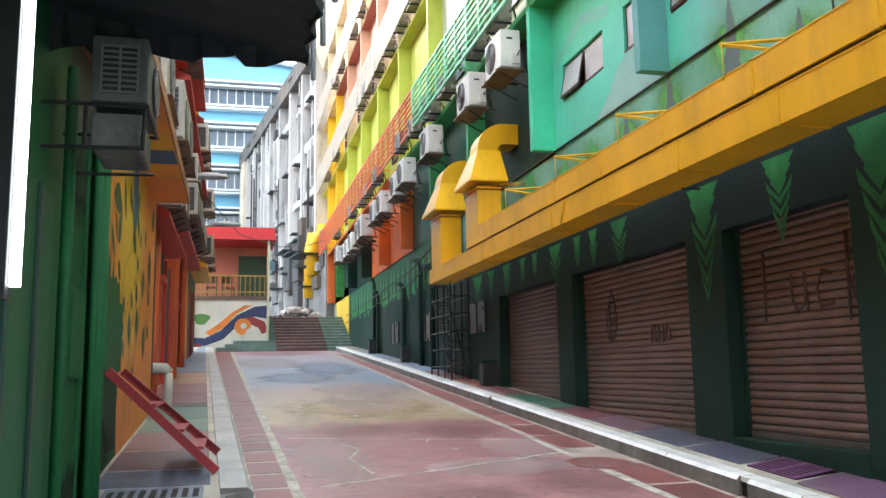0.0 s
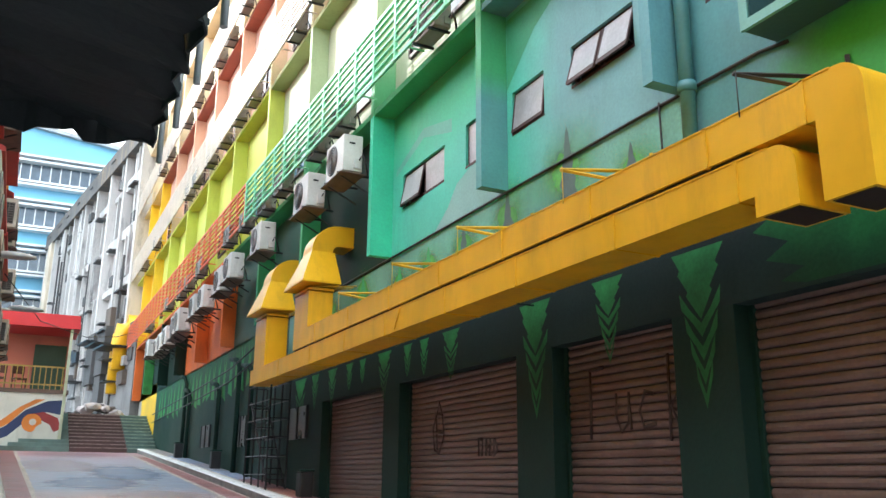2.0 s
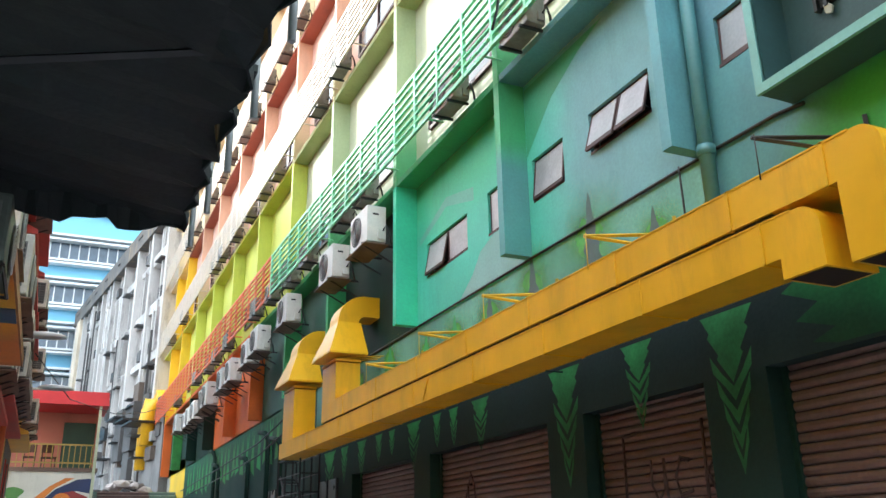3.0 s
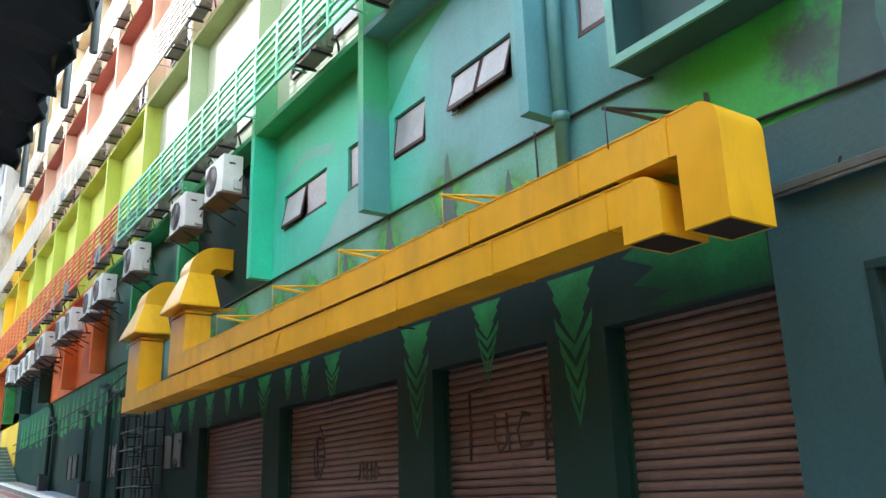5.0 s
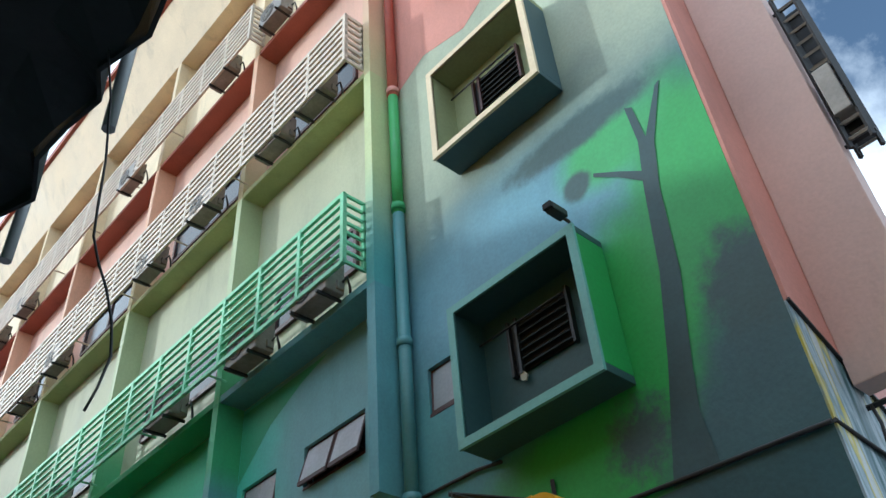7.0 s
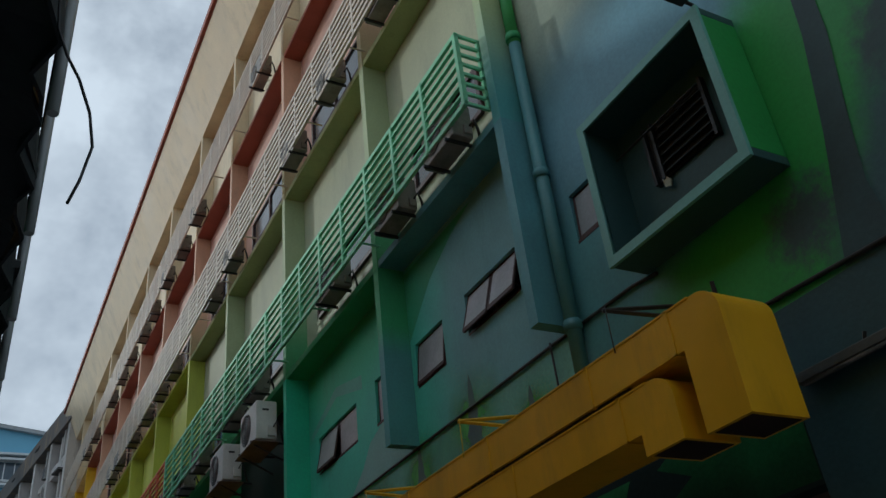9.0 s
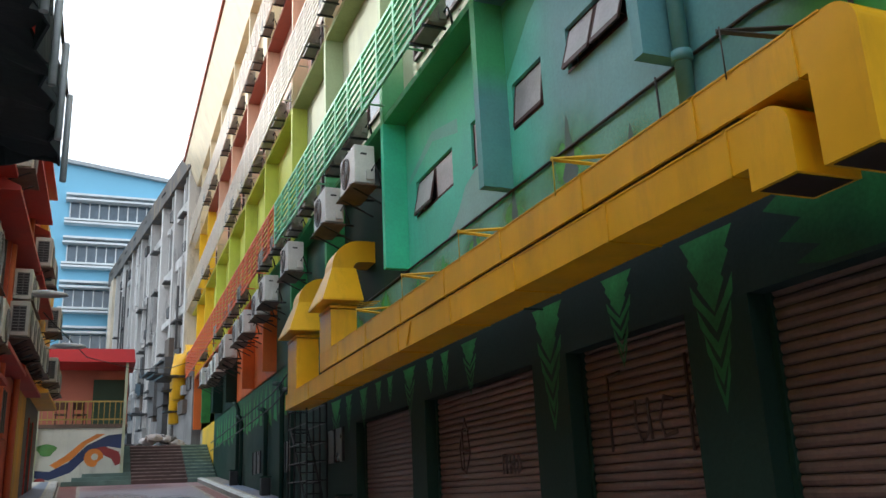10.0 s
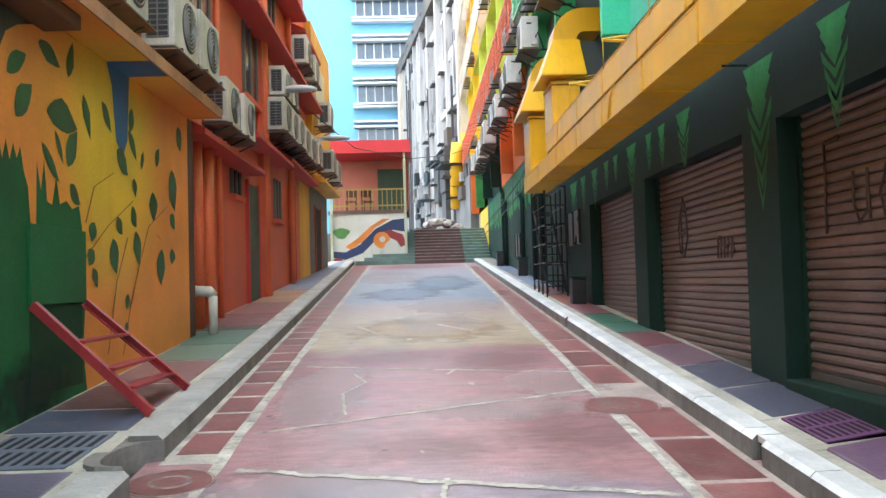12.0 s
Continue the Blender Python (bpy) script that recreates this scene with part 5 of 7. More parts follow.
# cable arms standing off the side wall
arms = thing("cable_bracket", (4.1, 0.86, 4.3), "dark steel arms carrying cables off the side wall", "bracket")
for z in (4.44, 4.02):
    part("arm", bar((4.16, 0.856, z), (4.16, 0.32, z), 0.03), STEEL, arms)
    part("cable_end", tube([(4.16, 0.34, z), (4.3, 0.33, z + 0.02), (5.2, 0.45, z - 0.1), (7.1, 0.8, z - 0.15)], 0.018, 6), STEEL, arms)
part("cable_loop", tube([(4.14, 0.82, 4.44), (4.12, 0.8, 4.3), (4.1, 0.81, 4.15), (4.14, 0.83, 4.02)], 0.012, 6), STEEL, arms)
# steel racks on the edge of the side fin
for n, (za, zb_) in enumerate(((6.25, 8.1), (8.5, 10.6), (11.0, 13.4), (13.8, 16.2))):
    rk = thing("steel_rack", (4.2, 0.1, za), "dark steel ladder rack bolted to the edge of a wall fin", "rack", "racks on the side fin")
    for x in (4.12, 4.27):
        for y in (0.2, 0.03):
            part("upright", bar((x, y, za), (x, y, zb_), 0.03), STEEL, rk)
        z = za + 0.08
        while z < zb_:
            part("rung", bar((x, 0.2, z), (x, 0.03, z), 0.022), AGED, rk)
            z += 0.16
    for z in (za + 0.1, zb_ - 0.1):
        part("arm", bar((4.2, 0.27, z), (4.2, 0.01, z), 0.03), STEEL, rk)
    part("back_plate", box(4.28, 4.30, 0.04, 0.2, za + 0.1, zb_ - 0.1), STEEL, rk)
    part("cabinet", box(4.08, 4.26, 0.05, 0.19, za + 0.32, za + 0.82, 0.01), AGED, rk, "grimy white equipment box")

# ---- the yellow ducts ----
def duct(x0, x1, z0, z1, y_near, y_far, drop, label, seams):
    """A square duct along the alley; its near end turns down through a rounded elbow."""
    ob = thing("air_duct", ((x0 + x1) / 2, (y_near + y_far) / 2, z0), label, "duct")
    r = 0.16
    d = 0.34                                     # length of the outlet along y
    prof = [(y_far, z0), (y_far, z1), (y_near + r, z1)]
    prof += [(y_near + r - r * math.sin(a), z1 - r + r * math.cos(a)) for a in [math.pi / 2 * k / 8 for k in range(1, 9)]]
    prof += [(y_near, drop), (y_near + d, drop), (y_near + d, z0)]
    bm = bmesh.new()
    bm_prism(bm, prof, 0, x0, x1)
    part("duct_run", bm, DUCT, ob)
    part("outlet", box(x0 + 0.03, x1 - 0.03, y_near + 0.03, y_near + d - 0.03, drop - 0.004, drop + 0.02), DUCTDARK, ob, "dark open outlet")
    for q in seams:
        for a in (box(x0 - 0.008, x0 + 0.004, q - 0.014, q + 0.014, z0 - 0.008, z1 + 0.008), box(x0 - 0.008, x1, q - 0.014, q + 0.014, z1 - 0.004, z1 + 0.01), box(x0 - 0.008, x1, q - 0.014, q + 0.014, z0 - 0.01, z0 + 0.004)):
            part("flange", a, DUCT, ob)
    part("edge_fold", box(x0 - 0.005, x0 + 0.02, y_near + r + 0.05, y_far, z1 - 0.004, z1 + 0.008), DUCT, ob)
    return ob


D0, D1 = 2.78, 3.22
du = duct(D0, D1, 3.858, 4.14, 2.31, 13.35, 3.35, "yellow square sheet-metal duct above the shutters, bent down at its end", (2.72, 3.55, 4.9, 6.35, 7.75, 9.2, 10.7, 12.2))
dl = duct(D0 - 0.002, D1, 3.53, 3.812, 2.82, 16.2, 3.39, "lower yellow square sheet-metal duct with seams and dents", (3.3, 4.6, 6.1, 7.6, 9.3, 10.8, 12.4, 14.2))


def riser(ob, y0, y1, zb, zt, wall_z):
    """The far end of a duct: upright box, flared hood and a bent neck into the wall."""
    ym = (y0 + y1) / 2
    part("riser", box(D0, D1 - 0.02, y0, y1, zb, zt, 0.006), DUCT, ob)
    part("tie_band", box(D0 - 0.012, D1 - 0.01, y0 - 0.012, y1 + 0.012, zt + 0.02, zt + 0.06), DUCT, ob)
    lo = [(D0 - 0.16, y0 - 0.16), (D1 + 0.06, y0 - 0.16), (D1 + 0.06, y1 + 0.16), (D0 - 0.16, y1 + 0.16)]
    hi = [(D0 + 0.06, y0 + 0.12), (D1 + 0.02, y0 + 0.12), (D1 + 0.02, y1 - 0.12), (D0 + 0.06, y1 - 0.12)]
    bm = bmesh.new()
    a, b, c = [bm.verts.new((*p, zt + 0.12)) for p in lo], [bm.verts.new((*p, zt + 0.15)) for p in lo], [bm.verts.new((*p, zt + 0.72)) for p in hi]
    for u, v in ((a, b), (b, c)):
        for i in range(4):
            bm.faces.new((u[i], u[(i + 1) % 4], v[(i + 1) % 4], v[i]))
    bm.faces.new(a), bm.faces.new(c)
    part("hood", bm, DUCT, ob, "flared yellow hood")
    r0, cx, cz = 0.12, D1 + 0.10, zt + 0.72
    R1 = cx - (D0 + 0.06)
    prof = [(cx - R1 * math.cos(t), cz + R1 * math.sin(t)) for t in [math.pi / 2 * k / 8 for k in range(9)]] + [(W, cz + R1), (W, cz + r0)] + [(cx - r0 * math.cos(t), cz + r0 * math.sin(t)) for t in [math.pi / 2 * k / 4 for k in range(4, -1, -1)]]
    part("neck", prism(prof, 1, y0 + 0.12, y1 - 0.12), DUCT, ob)
    for k in range(3):
        part("tie", bar((D0, y0 + 0.1 + 0.15 * k, zt + 0.07), (D1 + 0.3, y0 - 0.25 + 0.15 * k, zt + 0.1), 0.014), YSTEEL, ob)


riser(dl, 15.2, 16.0, 3.812, 4.76, 5.6)
riser(du, 12.6, 13.35, 4.14, 4.76, 5.6)
for k, y in enumerate((2.95, 5.0, 7.0, 8.8, 10.8)):
    br = thing("duct_bracket", (W, y, 4.4), "rusty yellow angle-iron bracket holding up the ducts" if k else "dark angle-iron bracket holding up the ducts", "bracket", "duct brackets")
    m = YSTEEL if k else STEEL
    part("upright", bar((W - 0.02, y, 4.15), (W - 0.02, y, 4.62), 0.03), m, br)
    part("arm", bar((W - 0.02, y, 4.45), (D0 - 0.02, y + 0.28, 4.42), 0.025), m, br)
    part("arm", bar((W - 0.02, y - 0.1, 4.25), (D0 - 0.02, y + 0.28, 4.42), 0.025), m, br)
    part("hanger_rod", tube([(D0 - 0.014, y + 0.26, 4.44), (D0 - 0.014, y + 0.26, 4.1)], 0.005, 5), m, br)
    if k == 2:
        part("foot_bar", bar((D1 - 0.06, y - 0.3, 3.512), (D1 + 0.14, y - 0.3, 3.512), 0.014), DKGREEN, br)
# dark filler strip added as the shadow in the gap between the ducts
part("gap_strip", box(D0 + 0.02, D1 - 0.01, 3.2, 13.3, 3.814, 3.856), DUCTDARK, dl, "dark strip standing in for the shadow between the two ducts")
# dent patch in the lower duct
part("dent_patch", prism([(9.0, 3.58), (8.86, 3.80), (8.80, 3.80), (8.96, 3.55)], 0, D0 - 0.016, D0 - 0.004), DUCT, dl)

# ---- the mural building on the left ----
LX, LB = -2.2, -2.45
left = thing("mural_building", (-4, 10, rz(10)), "shop building with green and orange leaf mural, red upper floors", "building")
GWALL = dull(paint("left_green_wall", (0.014, 0.115, 0.038), 0.6, 0.35, 0.9, 0.2, grime=0.4, grime_col=(0.008, 0.04, 0.02)))
REDW = paint("orange_red_wall", (0.60, 0.105, 0.045), 0.6, 0.2, 0.8, 0.2, grime=0.25, grime_col=(0.25, 0.05, 0.03))
REDL = paint("red_ledge_paint", (0.46, 0.045, 0.035), 0.6, 0.2, 0.9, 0.2, grime=0.25)
OCHRW = paint("ochre_wall", (0.70, 0.36, 0.03), 0.6, 0.2, 0.9, 0.2, grime=0.3)
GREYW = paint("grey_blue_wall", (0.12, 0.12, 0.13), 0.6, 0.3, 0.9, 0.2, grime=0.3)
part("wall", box(-6, LX, -9, 11.15, -0.8, 4.12), GWALL, left)
ORM = paint("orange_mural", (0.74, 0.50, 0.03), 0.55, 0.2, 1.2, 0.15, grime=0.2, grime_col=(0.35, 0.12, 0.03), col2=(0.72, 0.255, 0.04), axis=(LX, 8.5, 3.3), lo=0.45, hi=1.7, wobble=0.5)
rnd = random.Random(21)
poly = [(11.14, 1.18), (11.14, 4.1), (7.1, 4.1), (6.8, 3.98), (6.55, 3.9), (6.37, 3.8), (6.22, 3.56), (6.1, 3.4), (6.03, 3.2), (6.0, 3.02)]
for k in range(12):                                    # feathered grass tips, then the gap between two green fields
    poly.append((6.03 + k * 0.055, 3.04 - 0.06 * (k / 12) - (rnd.uniform(0.08, 0.2) if k % 2 else 0)))
poly += [(6.70, 2.7), (6.74, 2.42), (6.83, 2.40), (6.85, 2.92), (6.92, 2.7), (6.98, 2.95), (7.03, 2.62), (7.12, 2.60), (7.2, 2.84), (7.27, 2.62), (7.4, 2.66), (7.52, 2.6), (7.66, 2.64), (7.72, 2.45), (7.77, 2.2), (7.78, 1.8), (7.72, 1.4), (7.8, 1.0)]
part("painted_orange_field", sheet(poly, LX, 0.003), ORM, left, "orange and yellow mural field with dripping edge")
# dark olive-brown patch along the upper edge of the orange field
part("sooty_patch", sheet([(4.9, 4.1), (7.1, 4.1), (6.8, 3.98), (6.55, 3.9), (6.37, 3.8), (6.22, 3.56), (6.1, 3.4), (6.03, 3.2), (6.0, 3.02), (5.8, 3.1), (5.6, 3.3), (4.9, 3.5)], LX, 0.002), paint("dark_olive_brown", (0.05, 0.055, 0.035), 0.7, 0.4, 1.5), left)
BLUEM = paint("blue_mural", (0.02, 0.11, 0.25), 0.55, 0.3, 2)
part("painted_blue_bar", sheet([(8.34, 4.095), (8.98, 4.095), (8.95, 3.9), (8.90, 3.42), (8.76, 3.24), (8.58, 3.36), (8.47, 3.9)], LX, 0.006), BLUEM, left)
LEAF = paint("leaf_mural_green", (0.018, 0.085, 0.03), 0.55, 0.4, 4)


def leaf(p, q, w, bend=0.0):
    """An almond leaf from its stalk p to its tip q on the wall, (y, z), slightly bent and uneven."""
    p, d = Vector((p[0], p[1], 0)), Vector((q[0] - p[0], q[1] - p[1], 0))
    n = Vector((-d.y, d.x, 0)).normalized()
    prof = [(0, 0), (0.1, 0.24), (0.26, 0.44), (0.45, 0.52), (0.64, 0.42), (0.84, 0.2), (1, 0.02), (0.86, -0.2), (0.66, -0.4), (0.44, -0.48), (0.22, -0.36), (0.08, -0.16)]
    return [(v.x, v.y) for v in (p + d * a + n * w * (b * rnd.uniform(0.9, 1.12) + bend * a * (1 - a)) for a, b in prof)]


UPPER = [(6.37, 3.5, 6.68, 3.71, 0.15), (6.88, 3.87, 7.29, 3.76, 0.14), (7.44, 3.72, 7.55, 4.05, 0.13), (6.5, 3.2, 6.77, 3.5, 0.19), (7.02, 3.35, 7.63, 3.3, 0.24), (7.76, 3.65, 7.92, 3.26, 0.13), (7.17, 3.22, 7.33, 2.96, 0.07), (6.93, 3.08, 7.26, 2.79, 0.10),
         (7.42, 2.95, 7.63, 3.29, 0.18), (8.2, 3.68, 8.44, 3.42, 0.13), (9.04, 3.79, 8.96, 3.51, 0.15), (8.91, 3.53, 9.16, 3.25, 0.13), (8.58, 3.28, 8.89, 3.06, 0.2), (7.46, 2.81, 7.67, 2.65, 0.13), (9.3, 3.18, 9.38, 3.39, 0.09), (9.82, 3.28, 9.94, 3.51, 0.14)]
LOWER = [(10.41, 3.33, 10.52, 2.83, 0.3), (9.67, 2.98, 9.7, 2.65, 0.25), (10.34, 2.78, 10.51, 2.61, 0.17), (10.68, 3.9, 10.8, 3.6, 0.22), (7.99, 2.52, 7.92, 2.34, 0.17), (8.56, 2.61, 8.71, 2.45, 0.14), (9.0, 2.76, 9.13, 2.55, 0.16), (9.1, 2.51, 9.21, 2.15, 0.2),
         (8.45, 2.4, 8.54, 2.05, 0.22), (7.98, 2.26, 7.84, 2.12, 0.15), (7.93, 2.1, 8.04, 1.92, 0.11), (9.99, 2.36, 9.93, 1.94, 0.25), (10.38, 2.38, 10.35, 2.19, 0.2), (8.85, 1.86, 8.8, 1.7, 0.12), (9.06, 3.06, 9.11, 2.86, 0.12), (8.79, 1.58, 8.79, 1.46, 0.1)]
for k, (ya, za, yb, zb_, w) in enumerate(UPPER + LOWER):
    part("painted_leaf", sheet(leaf((ya, za), (yb, zb_), w * 1.15, rnd.uniform(-0.5, 0.5)), LX, 0.008 + 0.0001 * k), LEAF, left)
STEMP = paint("stem_brown_paint", (0.17, 0.06, 0.02), 0.6, 0.3)
for pts in ([(7.78, 2.19), (8.33, 2.51), (9.05, 2.82)], [(7.79, 2.5), (8.0, 2.85), (8.5, 3.04)], [(8.3, 1.3), (8.54, 1.97), (8.87, 2.43)], [(8.7, 1.25), (8.93, 1.74), (9.21, 2.15), (9.54, 2.59), (10.23, 2.87)], [(9.53, 2.52), (9.79, 2.52), (9.99, 2.46)]):
    bm = bmesh.new()
    row = [(bm.verts.new((LX + 0.0075, p[0] - 0.012, p[1])), bm.verts.new((LX + 0.0075, p[0] + 0.012, p[1]))) for p in pts]
    for a, b in zip(row, row[1:]):
        bm.faces.new((a[0], a[1], b[1], b[0]))
    part("painted_stem", bm, STEMP, left)
# ledge over the mural
part("ledge", box(LX, -1.78, 5.4, 11.25, 4.1, 4.22, 0.01), ORM, left, "concrete ledge painted yellow and orange like the wall")
part("painted_blue_bar", box(LX + 0.002, -1.79, 8.36, 8.96, 4.096, 4.0995), BLUEM, left)
part("ledge_edge", box(-1.785, -1.765, 5.4, 11.25, 4.095, 4.225), paint("weathered_edge", (0.36, 0.18, 0.08), 0.7, 0.4, 2, 0.3, grime=0.6, grime_col=(0.08, 0.07, 0.06)), left)
# added brown box whose colour stands in for shade under the ledge
part("soffit_shadow_board", box(LX, -1.9, 4.4, 7.0, 3.98, 4.1, 0.01), paint("soffit_shade_brown", (0.14, 0.055, 0.025), 0.6, 0.3), left)
part("upper_wall", box(-6, LX - 0.05, -9, 9.2, 4.12, 9.2), OCHRW, left)
part("upper_wall", box(-6, LX - 0.05, 9.2, 11.15, 4.12, 9.2), paint("upper_orange", (0.62, 0.20, 0.03), 0.6, 0.2, 0.9, 0.2, grime=0.25), left)
# panels on the green wall, and a flat plate darkened like a shaded recess
part("recess", box(LX - 0.02, LX + 0.006, 6.72, 7.7, 1.1, 1.8), dull(paint("recess_shade_green", (0.008, 0.048, 0.02), 0.7, 0.3)), left, "flat plate coloured as a shaded recess below a green panel")
part("panel", box(LX, LX + 0.03, 6.68, 7.74, 1.8, 2.42, 0.006), GWALL, left)
for y in (4.98, 5.62):
    part("wall_batten", box(LX, LX + 0.025, y - 0.025, y + 0.025, 0.6, 3.4 if y > 5.2 else 2.7, 0.005), GWALL, left)
part("meter_box", box(LX, LX + 0.045, 5.08, 5.56, 1.74, 2.33, 0.01), GWALL, left, "green-painted metal meter box")
part("shutter_panel", box(LX, LX + 0.05, 1.2, 4.35, 0.5, 2.75, 0.01), paint("green_panel_paint", (0.012, 0.105, 0.04), 0.6, 0.3, 1.2, 0.15, grime=0.3), left)
for y in (1.3, 2.0, 2.6, 3.3, 3.9):
    part("panel_rib", box(LX + 0.05, LX + 0.075, y, y + 0.05, 0.5, 2.75, 0.005), paint("dark_rib_paint", (0.012, 0.05, 0.035), 0.5, 0.3), left)
for y, r in ((5.78, 0.07), (5.66, 0.03), (4.55, 0.035)):
    part("wall_pipe", tube([(LX + 0.08, y, 0.5), (LX + 0.08, y, 3.6)], r, 10), GWALL, left)

MOULD = spray("mould_stain", (0.006, 0.022, 0.012), 0.7, 0.6, 6.0, top=0.8)
for k, (a, b, z0, z1) in enumerate(((4.6, 6.6, 0.75, 1.25), (5.9, 7.6, 0.8, 1.5), (4.9, 5.9, 2.7, 3.4))):
    part("mould_stain", sheet([(a, z0), (b, z0), (b, z1), (a, z1)], LX, 0.0095 + 0.0005 * k), MOULD, left)

# vertical tube lamp by the panel
tl = thing("tube_lamp", (-2.05, 2.84, 2.1), "lit white tube lamp fixed upright on the green wall", "lamp")
part("tube", tube([(-1.99, 2.84, 2.1), (-1.99, 2.84, 3.35)], 0.022, 12), paint("lamp_tube_white", (0.9, 0.9, 0.9), 0.4, emit=(0.95, 1.0, 1.0, 3.0)), tl)
part("batten", box(-2.19, -2.015, 2.80, 2.88, 2.05, 3.4, 0.005), STEEL, tl)

# the red wing beyond
part("wall", box(-6, LB, 11.15, 24.6, 0.6, 10.4), REDW, left)
part("wall", box(-6, LB + 0.02, 22.9, 24.9, 0.6, 4.9), OCHRW, left)
part("wall", box(-6, LB + 0.03, 24.9, 29.5, 0.6, 4.9), GREYW, left)
part("wall", box(-6, -2.25, 24.6, 29.5, 4.9, 9.6), OCHRW, left)
# dark brown block added in place of the shaded gap beyond the mural
part("gap_post", box(LB, LX, 11.16, 11.42, 0.8, 4.1), paint("gap_shade_brown", (0.07, 0.03, 0.02), 0.7), left)
for y, r, z1 in ((12.15, 0.09, 4.3), (12.75, 0.10, 4.3), (17.5, 0.10, 9.8), (13.5, 0.05, 9.6), (21.0, 0.07, 9)):
    part("downpipe", tube([(LB + 0.1, y, rz(y)), (LB + 0.1, y, z1)], r, 12), paint("orange_pipe_paint", (0.66, 0.14, 0.05), 0.45, 0.2), left)
part("pilaster", box(LB, LB + 0.12, 17.25, 17.75, 0.9, 10.2, 0.01), REDW, left)
# ledges and eaves
for y0, y1, z, x in ((11.45, 15.9, 3.95, -1.85), (15.3, 19.4, 4.58, -1.85), (19.4, 24.6, 4.75, -1.9), (14.2, 19.6, 6.9, -1.72), (19.6, 24.6, 6.85, -1.68), (11.3, 14.2, 7.1, -1.8), (11.3, 16.6, 10.4, -1.7), (16.6, 21.4, 8.55, -1.68), (21.4, 24.7, 8.3, -1.75), (16.6, 24.7, 10.3, -1.9)):
    x = LB + (x - LB) * 0.68
    part("sloping_ledge", prism([(LB, z + 0.30), (x, z + 0.08), (x, z), (LB, z)], 1, y0, y1), REDL, left, "dark red sloping concrete ledge")
part("sloping_ledge", prism([(LB, 5.2), (-1.9, 4.96), (-1.9, 4.88), (LB, 4.88)], 1, 24.6, 29.3), OCHRW, left)
for y0, y1, z0, z1, m in ((16.0, 17.0, 1.4, 3.85, paint("dark_green_door", (0.02, 0.055, 0.03), 0.5, 0.3)), (21.25, 21.8, 1.8, 4.4, paint("dark_red_door", (0.14, 0.02, 0.018), 0.5, 0.3)), (26.0, 27.4, 2.2, 4.3, BLACK)):
    dr = part("door", box(LB - 0.02, LB + 0.045, y0, y1, z0, z1, 0.005), m, left)
    part("frame", box(LB, LB + 0.07, y0 - 0.06, y0, z0, z1 + 0.06), REDL, dr)
    part("frame", box(LB, LB + 0.07, y1, y1 + 0.06, z0, z1 + 0.06), REDL, dr)
for y0, y1, z0, z1 in ((14.7, 15.35, 3.5, 4.0 - 0.06), (19.0, 19.7, 3.4, 4.3), (15.9, 17.1, 5.5, 7.0 - 0.12), (12.2, 13.3, 5.2, 6.6), (18.4, 19.3, 7.5, 8.5), (12.0, 13.4, 7.9, 9.4), (15.2, 16.4, 7.9, 9.4), (20.2, 21.0, 5.5, 6.7), (22.5, 23.4, 7.2, 8.2)):
    wd = part("window", box(LB, LB + 0.03, y0, y1, z0, z1), DARKPANE, left)
    for q in (y0, (y0 + y1) / 2, y1):
        part("frame", box(LB, LB + 0.06, q - 0.03, q + 0.03, z0, z1), paint("window_grey", (0.12, 0.10, 0.09), 0.5), wd)
    part("sill", box(LB, LB + 0.12, y0 - 0.1, y1 + 0.1, z0 - 0.09, z0, 0.008), REDW, wd)
part("window", box(-2.26, -2.2, 25.2, 27.5, 7.2, 8.6), paint("cream_pane", (0.55, 0.5, 0.35), 0.4), left)
part("window_hood", prism([(LX - 0.05, 6.6), (-1.5, 6.25), (-1.5, 6.2), (LX - 0.05, 6.5)], 1, 9.0, 10.6), paint("dark_hood", (0.03, 0.035, 0.04), 0.6, 0.3), left)
uw = part("window", box(LX - 0.05, LX - 0.01, 8.3, 9.1, 5.3, 6.8), DARKPANE, left)
for q in (8.3, 8.7, 9.1):
    part("frame", box(LX - 0.05, LX + 0.02, q - 0.03, q + 0.03, 5.3, 6.8), paint("window_grey", (0.12, 0.10, 0.09), 0.5), uw)

# air conditioners on the left side, fans towards +x
left_unit = ac_unit((-1.93, 9.55, 4.46), 0.92, 0.68, 0.36, "grimy white outdoor air conditioner with dark side grille on tray", "air conditioners along the mural wall", 2, paint("grimy_casing", (0.50, 0.49, 0.44), 0.5, 0.25, 3, 0.15, grime=0.6, grime_col=(0.10, 0.085, 0.07), rnd=0.15), True, True)


def left_ac(y, z, x, s=1.0):
    copy_thing(left_unit, pose(x, y, z) @ Matrix.Diagonal((s, s, s, 1)))


